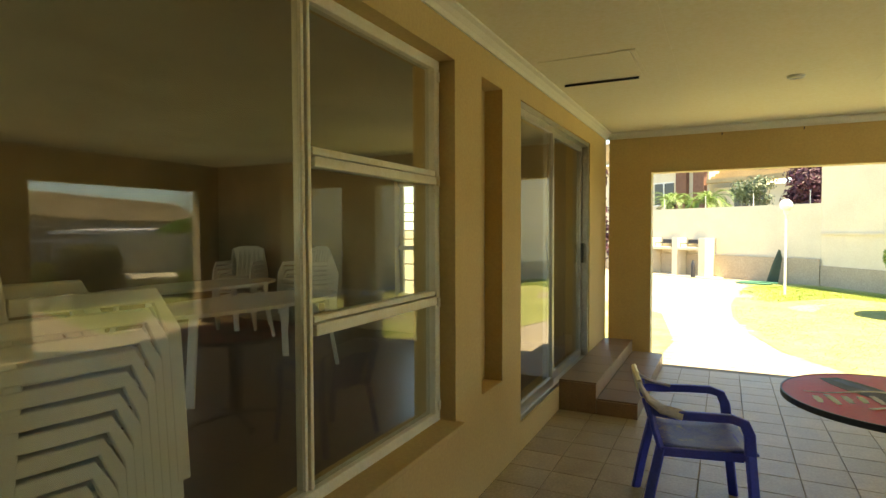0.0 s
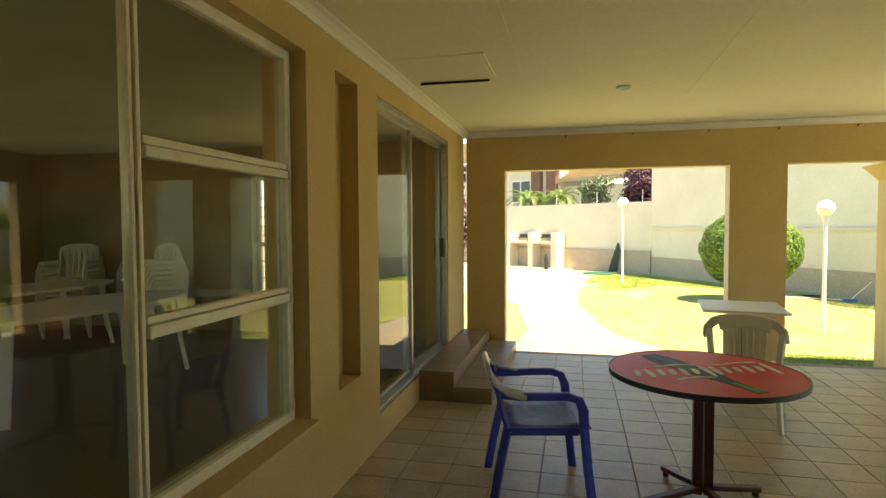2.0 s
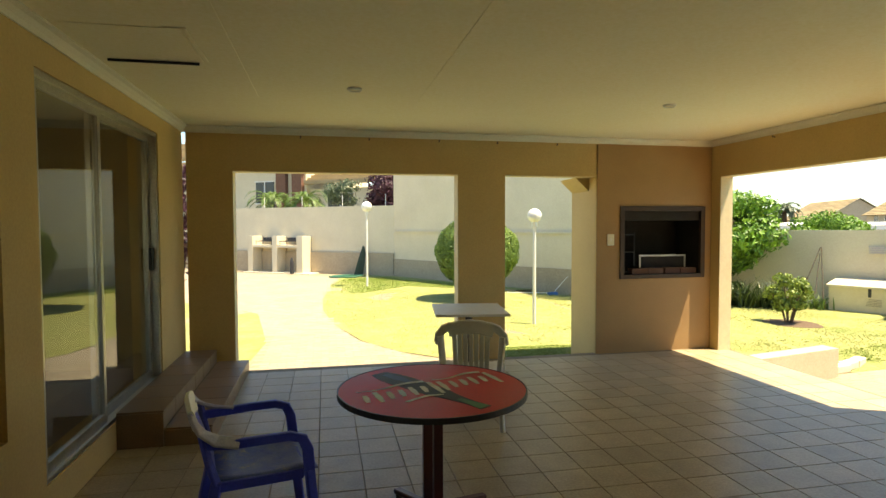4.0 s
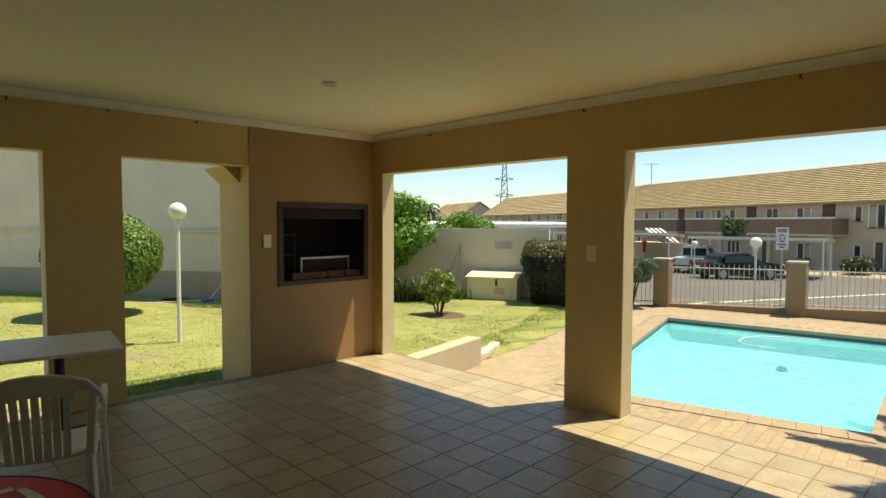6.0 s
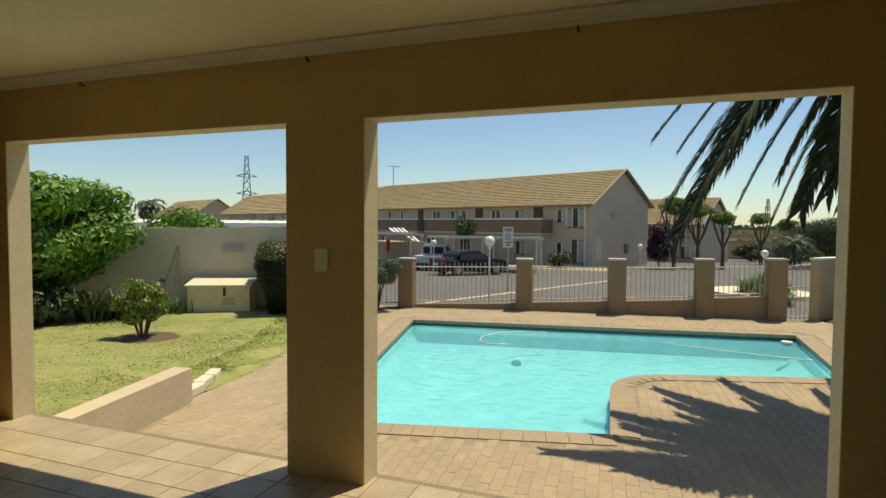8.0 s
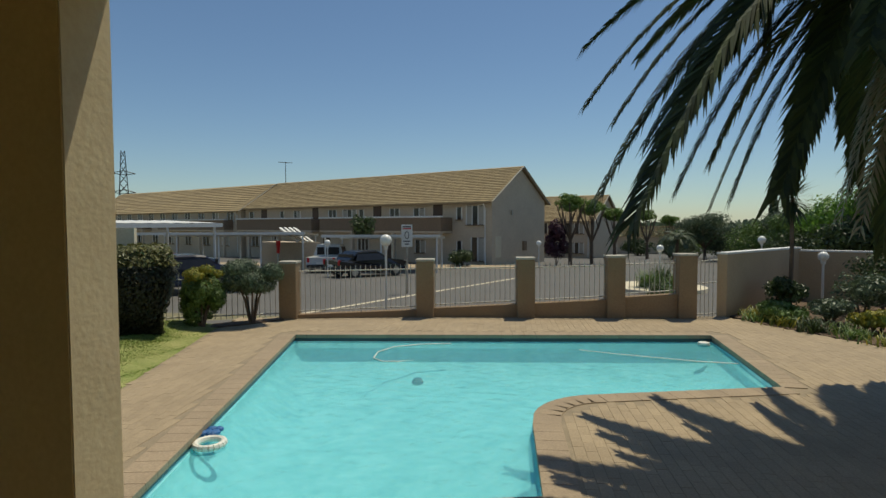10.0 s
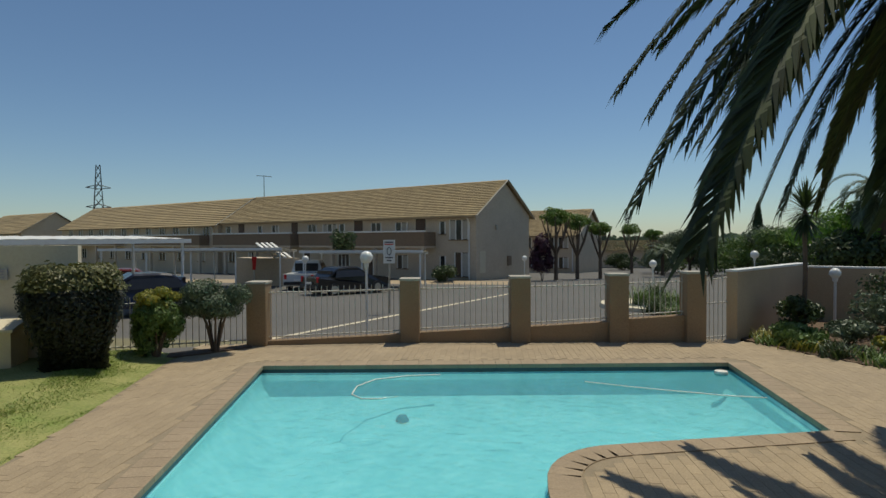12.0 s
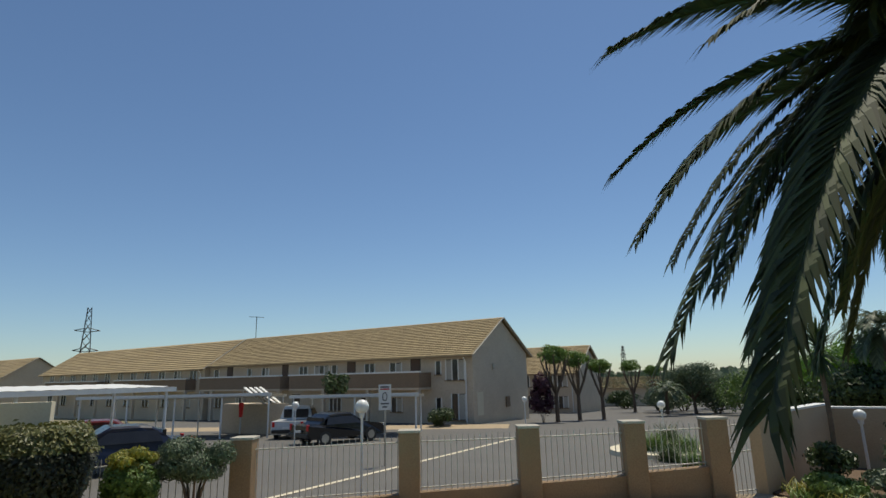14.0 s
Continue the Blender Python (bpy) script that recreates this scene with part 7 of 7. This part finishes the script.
for i, (x, y, r, h, leaf, lab) in enumerate(((62, -12.6, 3.0, 1.9, LEAF_GREY, "rounded green tree in the distance"), (48, -15.5, 2.6, 1.5, LEAF_MID, "rounded green tree behind the wall"), (56, -19, 3.6, 2.0, LEAF_GREY, "grey-green tree behind the wall"), (34, -12.0, 2.2, 0.8, LEAF_DARK, "dark bushy tree behind the wall"),
                                    (36, -13.6, 3.2, 1.6, LEAF_BRIGHT, "light green tree behind the wall"), (29, -14.5, 2.4, 0.9, LEAF_YELLOW, "yellow-green shrub behind the wall"), (42, -21.5, 4.0, 2.2, LEAF_BRIGHT, "light green tree behind the wall"), (27, -18.0, 3.2, 1.6, LEAF_MID, "leafy tree behind the wall"), (75, -19, 3.0, 1.2, LEAF_GREY, "grey-green tree in the distance"))):
    tree("garden_tree", (x, y, road_z(x, y)), h + 1.2, (r, r, r * 0.55), 7000, leaf, 0.13, lab, 80 + i, 0.14, 0.4)
for i, (x, y, r, h, leaf) in enumerate(((66, -10.6, 2.2, 1.5, LEAF_GREY), (70, -13.6, 3.0, 2.2, LEAF_MID), (63, -14.8, 2.4, 1.9, LEAF_GREY), (58, -15.6, 2.6, 2.3, LEAF_MID), (52, -16.5, 2.4, 1.8, LEAF_GREY), (46, -14.2, 1.9, 1.6, LEAF_DARK), (80, -9.2, 2.2, 1.4, LEAF_DARK))):
    shrub("far_bush", (x, y, road_z(x, y) - 0.3), (r, r, h * 0.8), h, 4200, leaf, 0.13, "dense olive-green bush beyond the parking road", seed=300 + i, stems=5, stem_r=0.05, lumps=26, lump=0.4)
cyp = thing("cypress", (58.5, -17.3, -2.0), "narrow dark cypress tree", "tree")
rc2 = np.random.default_rng(95)
tt = rc2.uniform(0, 1, 3000)
aa = rc2.uniform(0, math.tau, 3000)
rr2 = 0.75 * (1 - tt) ** 0.6 * rc2.uniform(0.7, 1.0, 3000)
leaves("crown", np.stack([rr2 * np.cos(aa), rr2 * np.sin(aa), 0.3 + tt * 6.0], 1), np.stack([np.cos(aa), np.sin(aa), 0.4 + 0 * aa], 1), 0.18, LEAF_DARK, rc2, cyp)
bm = bmesh.new()
add_tube(bm, (0, 0, -0.2), (0, 0, 4.5), 0.12, 0.03, 7)
part("trunk", bm, BARK, cyp)
yucca = thing("yucca_tree", (18.2, -3.12, -0.75), "slim spiky-headed yucca tree in the planting bed", "tree")
bm = bmesh.new()
for k in range(9):
    add_tube(bm, (0.02 * math.sin(k), 0, k * 0.32 - 0.05), (0.02 * math.sin(k + 1), 0, k * 0.32 + 0.28), 0.05, 0.045, 8)
part("trunk", bm, BARK, yucca)
ry = np.random.default_rng(91)
verts, faces = [], []
for k in range(190):
    a, el = ry.uniform(0, math.tau), radians(ry.uniform(-75, 88))
    d = np.array([math.cos(a) * math.cos(el), math.sin(a) * math.cos(el), math.sin(el)])
    w = np.array([-math.sin(a), math.cos(a), 0]) * 0.024
    c, L = np.array([0, 0, 2.8 + 0.12 * math.sin(el)]), ry.uniform(0.42, 0.68)
    droop = np.array([0, 0, -0.12 * L * math.cos(el)])
    b = len(verts)
    verts += [c - w * 0.6, c + w * 0.6, c + d * L * 0.5 + w, c + d * L * 0.5 - w, c + d * L + droop]
    faces += [(b, b + 1, b + 2, b + 3), (b + 3, b + 2, b + 4)]
me = bpy.data.meshes.new("spiky_head")
me.from_pydata([tuple(q) for q in verts], [], faces)
me.materials.append(LEAF_DARK)
part("spiky_head", me, LEAF_DARK, yucca, "rosette of dark pointed leaves")
frond_plant("distant_palm", (33.2, -13.0, -1.2), 26, 2.3, LEAF_GREY, "tall feathery palm in the distance", 92, crown=4.6, rise=(-30, 75), pairs=40, leaflet=0.55, trunk=4.6, trunk_r=0.16, width=0.06)
frond_plant("distant_palm", (32.9, 35.5, -1.1), 22, 1.3, LEAF_GREY, "dark feathery palm on the far skyline", 94, crown=3.8, rise=(-30, 75), pairs=26, leaflet=0.4, trunk=3.8, trunk_r=0.14, width=0.06)
frond_plant("distant_palm", (58, -9.2, -1.9), 20, 2.0, LEAF_GREY, "feathery palm beside the far houses", 93, crown=2.0, rise=(-10, 75), pairs=26, leaflet=0.5, trunk=2.0, trunk_r=0.14, width=0.06)

# planting bed by the gate wall and the traffic island
bm = bmesh.new()
add_prism(bm, [(17.95, -1.75), (16.9, -2.12), (15.0, -3.28), (13.2, -4.5), (14, -8.5), (18.9, -8.6), (21.0, -4.5)], -1.1, -0.612)
solid("ground_bed", bm, SOIL, "brown soil planting bed along the wall", "soil", "structure")
for i, (x, y, rx, h, leaf, lab) in enumerate(((17.4, -2.6, 0.5, 0.25, LEAF_MID, "low green ground cover plant"), (17.0, -2.6, 0.4, 0.2, LEAF_MID, "low green ground cover plant"), (18.2, -3.0, 0.45, 0.55, LEAF_DARK, "dark bush against the wall"), (17.4, -3.6, 0.5, 0.3, LEAF_GREY, "low green ground cover plant"),
                                    (16.2, -3.9, 0.45, 0.25, LEAF_YELLOW, "straw-coloured low plant in the bed"), (18.0, -4.5, 0.7, 0.65, LEAF_GREY, "grey-green bush like lavender in the bed"), (15.4, -4.3, 0.6, 0.4, LEAF_MID, "low green bush in the bed"), (19.2, -5.6, 0.8, 0.9, LEAF_DARK, "dark bush against the wall"), (17.0, -5.3, 0.7, 0.6, LEAF_GREY, "grey-green bush like lavender in the bed"))):
    shrub("bed_plant", (x, y, -0.62), (rx, rx, h * 0.75), h, 1300, leaf, 0.06, lab, "plant", seed=100 + i, stems=4)
for i, (x, y) in enumerate(((17.4, -2.2), (16.8, -2.45), (16.2, -2.8), (15.6, -3.2), (15.0, -3.6), (17.1, -2.9), (16.2, -3.4), (17.9, -2.3), (15.3, -4.0))):
    strap_clump((x, y, -0.62), 110, 0.3 + 0.05 * (i % 3), (LEAF_MID, LEAF_YELLOW, LEAF_DARK)[i % 3], "low tufted border plant at the bed edge", 160 + i, "border_tuft")
island = bmesh.new()
bmesh.ops.create_cone(island, cap_ends=True, segments=32, radius1=1.9, radius2=1.85, depth=0.3, matrix=Matrix.Translation((27.5, -1.9, -1.12)) @ Matrix.Diagonal((1, 1, 1, 1)))
solid("ground_island", island, WALL_GREY, "round kerbed traffic island", "kerb", "structure")
for i, (x, y, s) in enumerate(((27.0, -1.5, 0.8), (27.9, -2.2, 1.0), (26.6, -2.5, 0.7), (25.2, -1.6, 0.6), (23.6, -1.9, 0.6))):
    strap_clump((x, y, -0.99 if i < 3 else road_z(x, y)), 260, s * 1.25, LEAF_DARK if i % 2 else LEAF_MID, "spiky dark green plants on the traffic island", 120 + i, "island_plant")

# pylons on the skyline
def pylon(at, h, label):
    p = thing("power_pylon", at, label, "pylon", 128)
    bm = bmesh.new()
    w0, w1 = h * 0.085, h * 0.02
    lv = 9
    for k in range(lv):
        za, zb = h * (1 - (1 - k / lv) ** 1.15), h * (1 - (1 - (k + 1) / lv) ** 1.15)
        wa, wb = w0 + (w1 - w0) * (za / h) ** 0.8, w0 + (w1 - w0) * (zb / h) ** 0.8
        ca = [Vector((sx * wa, sy * wa, za)) for sx, sy in ((-1, -1), (1, -1), (1, 1), (-1, 1))]
        cb = [Vector((sx * wb, sy * wb, zb)) for sx, sy in ((-1, -1), (1, -1), (1, 1), (-1, 1))]
        for i in range(4):
            add_tube(bm, ca[i], cb[i], 0.2, sides=4, caps=False)
            add_tube(bm, ca[i], cb[(i + 1) % 4], 0.09, sides=4, caps=False)
            add_tube(bm, ca[(i + 1) % 4], cb[i], 0.09, sides=4, caps=False)
    part("tower", bm, STEEL_DARK, p)
    for z in (0.5, 0.73):
        bm = bmesh.new()
        for s in (-1, 1):
            add_tube(bm, (0, 0, h * z + 1.2), (s * h * 0.13, 0, h * z), 0.16, sides=4)
            add_tube(bm, (0, 0, h * z - 0.6), (s * h * 0.13, 0, h * z), 0.16, sides=4)
        part("cross_arm", bm, STEEL_DARK, p)


pylon((4.7 + 216, 2.6 + 179, -2.5), 35.5, "tall lattice power pylon on the skyline")
pylon((4.7 + 420, 2.6 - 70, -2.5), 22, "distant lattice power pylon")
# wooded ridge on the horizon
rng = np.random.default_rng(140)
ridge = thing("far_woods", (0, 0, -3), "hazy green line of far trees and ridge", "trees", kind="stuff")
n = 14000
a = rng.uniform(-0.95, 1.15, n)
d = rng.uniform(150, 420, n)
z = rng.uniform(0, 1, n) ** 1.6 * (1.6 + d * 0.013 * (0.6 + 0.4 * np.sin(a * 23) * np.sin(a * 7 + 1)))
pts = np.stack([d * np.cos(a), d * np.sin(a), z], 1)
nr = np.stack([-np.cos(a), -np.sin(a), 0.6 + 0 * a], 1) + rng.normal(size=(n, 3)) * 0.3
leaves("far_crowns", pts, nr / np.linalg.norm(nr, axis=1, keepdims=True), 2.6, LEAF_GREY, rng, ridge, long=1.2)

# ---- grass, tiles and pavers ----
def blades(name, outline, height, count, seed, label, tall=0.015, leaf=GRASS_BLADE, slim=1.0):
    rng = np.random.default_rng(seed)
    xs, ysq = [p[0] for p in outline], [p[1] for p in outline]
    def inside(x, y):
        hit = False
        for (ax, ay), (bx, by) in zip(outline, outline[1:] + outline[:1]):
            if (ay > y) != (by > y) and x < (bx - ax) * (y - ay) / (by - ay) + ax:
                hit = not hit
        return hit
    verts, faces = [], []
    while len(faces) < count:
        x, y = rng.uniform(min(xs), max(xs)), rng.uniform(min(ysq), max(ysq))
        if not inside(x, y) or noise.noise((x * 0.7, y * 0.7, 5)) + rng.uniform(-0.5, 0.5) < -0.12:
            continue
        z = height(x, y) - 0.004
        a, s, h = rng.uniform(0, math.tau), rng.uniform(0.008, 0.016) * slim, tall * rng.uniform(0.5, 1.3)
        dx, dy = math.cos(a) * s, math.sin(a) * s
        b = len(verts)
        verts += [(x - dx, y - dy, z), (x + dx, y + dy, z), (x + rng.normal() * 0.025, y + rng.normal() * 0.025, z + h)]
        faces.append((b, b + 1, b + 2))
    me = bpy.data.meshes.new(name)
    me.from_pydata(verts, [], faces)
    me.materials.append(leaf)
    tagged(new(name, me), label, "grass", kind="stuff")


blades("grass_pool_lawn", [(5.6, 7.1), (7.7, 7.55), (9.0, 7.55), (10.5, 7.95), (13.0, 8.75), (13.0, 11.6), (11.3, 13.0), (5.6, 13.0)], lawn_east_z, 34000, 41, "short dry grass blades on the pool lawn", slim=0.7)
blades("grass_garden_lawn", [(3.7, 7.7), (2.0, 8.0), (1.0, 9.4), (0.45, 12.6), (0.5, 17.0), (1.0, 20.2), (2.7, 20.3), (6.8, 14.2), (5.5, 12.0), (5.5, 7.7)], lawn_north_z, 30000, 42, "short dry grass blades on the garden lawn", slim=0.8)
blades("grass_garden_edge", [(0.6, 15.5), (0.62, 18.5), (1.2, 20.0), (2.6, 20.0), (5.2, 16.6), (4.6, 16.0), (2.8, 17.0), (1.4, 15.6)], lawn_north_z, 16000, 44, "greener longer grass along the garden wall", 0.028, GRASS_GREEN, 0.8)
blades("grass_patio_edge", [(2.5, 7.78), (3.7, 7.72), (5.4, 7.72), (5.4, 8.3), (2.3, 8.4)], lawn_north_z, 9000, 45, "greener grass along the patio edge", 0.02, GRASS_GREEN, 0.6)
blades("grass_lawn_edge", [(7.72, 7.5), (9.0, 7.52), (10.5, 7.87), (12.2, 8.33), (13.7, 8.83), (15.1, 9.05), (14.2, 10.0), (13.4, 10.2), (12.2, 9.4), (10.2, 8.5), (9.0, 8.15), (7.72, 8.1)], lawn_east_z, 22000, 43, "greener longer grass along the lawn edge", 0.02, GRASS_GREEN, 0.55)


def piece_grid(parent_name, label, category, origin, sx, sy, nx, ny, gap, z0, z1, mat, mat_rest, near, keep=None, turn=0.0, bond=0.0, bevel=0.003, piece="tile", jitter=0.0, limit=300):
    """A floor of separate pieces: those near the walk are objects of their own, the others are joined."""
    rng = np.random.default_rng(len(parent_name))
    root = thing(parent_name, (0, 0, 0), label, category, kind="structure")
    bm = bmesh.new()
    add_box(bm, (gap / 2, gap / 2, z0), (sx - gap / 2, sy - gap / 2, z1), 0)
    topf = max(bm.faces, key=lambda f: f.calc_center_median().z)
    bmesh.ops.inset_region(bm, faces=[topf], thickness=bevel, depth=0.0)
    for v in bm.verts:
        if v.co.z > z1 - 1e-6 and (v.co.x < gap / 2 + bevel * 0.5 or v.co.x > sx - gap / 2 - bevel * 0.5 or v.co.y < gap / 2 + bevel * 0.5 or v.co.y > sy - gap / 2 - bevel * 0.5):
            v.co.z -= bevel * 0.8
    bm.verts.ensure_lookup_table()
    base_v = [v.co.copy() for v in bm.verts]
    base_f = [[v.index for v in f.verts] for f in bm.faces]
    shared = mesh_of(piece, bm, mat)
    verts, faces = [], []
    made = 0
    place = pose(*origin, 0, 0, turn)
    for j in range(ny):
        for i in range(nx):
            m = place @ Matrix.Translation((i * sx + (bond * sx if j % 2 else 0), j * sy, 0)) @ Matrix.Translation((0, 0, jitter * rng.uniform(-1, 1)))
            c = m @ Vector((sx / 2, sy / 2, 0))
            if keep and not keep(c.x, c.y):
                continue
            if near(c.x, c.y) and made < limit:
                ob = part(piece, shared, mat, root)
                ob.matrix_basis = m
                made += 1
            else:
                b = len(verts)
                verts += [tuple(m @ v) for v in base_v]
                faces += [[b + k for k in f] for f in base_f]
    if verts:
        me = bpy.data.meshes.new(piece + "_rest")
        me.from_pydata(verts, [], faces)
        me.materials.append(mat_rest)
        tagged(part(piece + "_rest", me, mat_rest, root), kind="stuff")


piece_grid("floor", "brown glazed square floor tiles with dark joints", "floor", (WX + 0.002, -3.48, 0), 0.282, 0.272, 23, 39, 0.006, -0.02, 0.0, TILE, TILE_REST, lambda x, y: y > 2.6 and x > 0.5, keep=lambda x, y: x < 5.5 and y < 6.98 and not (x < -0.4 and 4.95 < y < 6.8))


def on_deck(x, y):
    if x < 5.6 or pool_inside(x, y):
        return False
    for (ax, ay), (bx, by) in zip(POOL, POOL[1:] + POOL[:1]):
        a, b, p = Vector((ax, ay)), Vector((bx, by)), Vector((x, y))
        t = min(max((p - a).dot(b - a) / (b - a).length_squared, 0), 1)
        if (p - a - (b - a) * t).length < 0.36:
            return False
    if y > 6.75 + (0.21 * (x - 5.5) if x < 7.7 else 0.7) and x < 9.0:
        return False
    if x >= 9.0 and y > 7.45 + 0.27 * (x - 9.0):
        return False
    if x > 16.35 + 0.15 * (6.5 - y):
        return False
    return y > -4.4 and y > min(-2.1 + (x - 16.9) * (0.35 if x > 16.9 else 0.62), 0)


piece_grid("pavement_deck", "tan clay brick pavers of the pool deck", "pavement", (5.3, -5.0, -0.62), 0.22, 0.11, 58, 150, 0.0025, -0.05, 0.0, PAVER, PAVER_REST, lambda x, y: 7.2 < x < 12 and 0.4 < y < 2.4, keep=on_deck, turn=4.0, bond=0.5, bevel=0.002, piece="paver", jitter=0.001)


def on_path(x, y):
    edge = 0.42 + 0.0 * y
    if y < 9.3:
        edge = 0.95 + (9.3 - y) * 0.62
    elif y < 12:
        edge = 0.45 + (12 - y) * 0.19
    elif y > 16:
        edge = 0.45 + (y - 16) * 0.11
    if y < 7.66:
        edge = 3.7
    left = -0.45 if y < 10 else -0.5 - (y - 10) * 0.45
    if y > 14.6:
        left = -5.5
    if y < 7.32:
        left = -1.0
    return left < x < edge and y < 21.5 - 0.7 * x and y > 7.16


piece_grid("pavement_garden", "tan clay brick pavers of the garden path", "pavement", (-6, 7.15, -0.197), 0.22, 0.11, 46, 160, 0.006, -0.05, 0.0, PATH_PAVER, PATH_REST, lambda x, y: y < 8.6, keep=on_path, bond=0.5, bevel=0.004, piece="paver", jitter=0.0015)
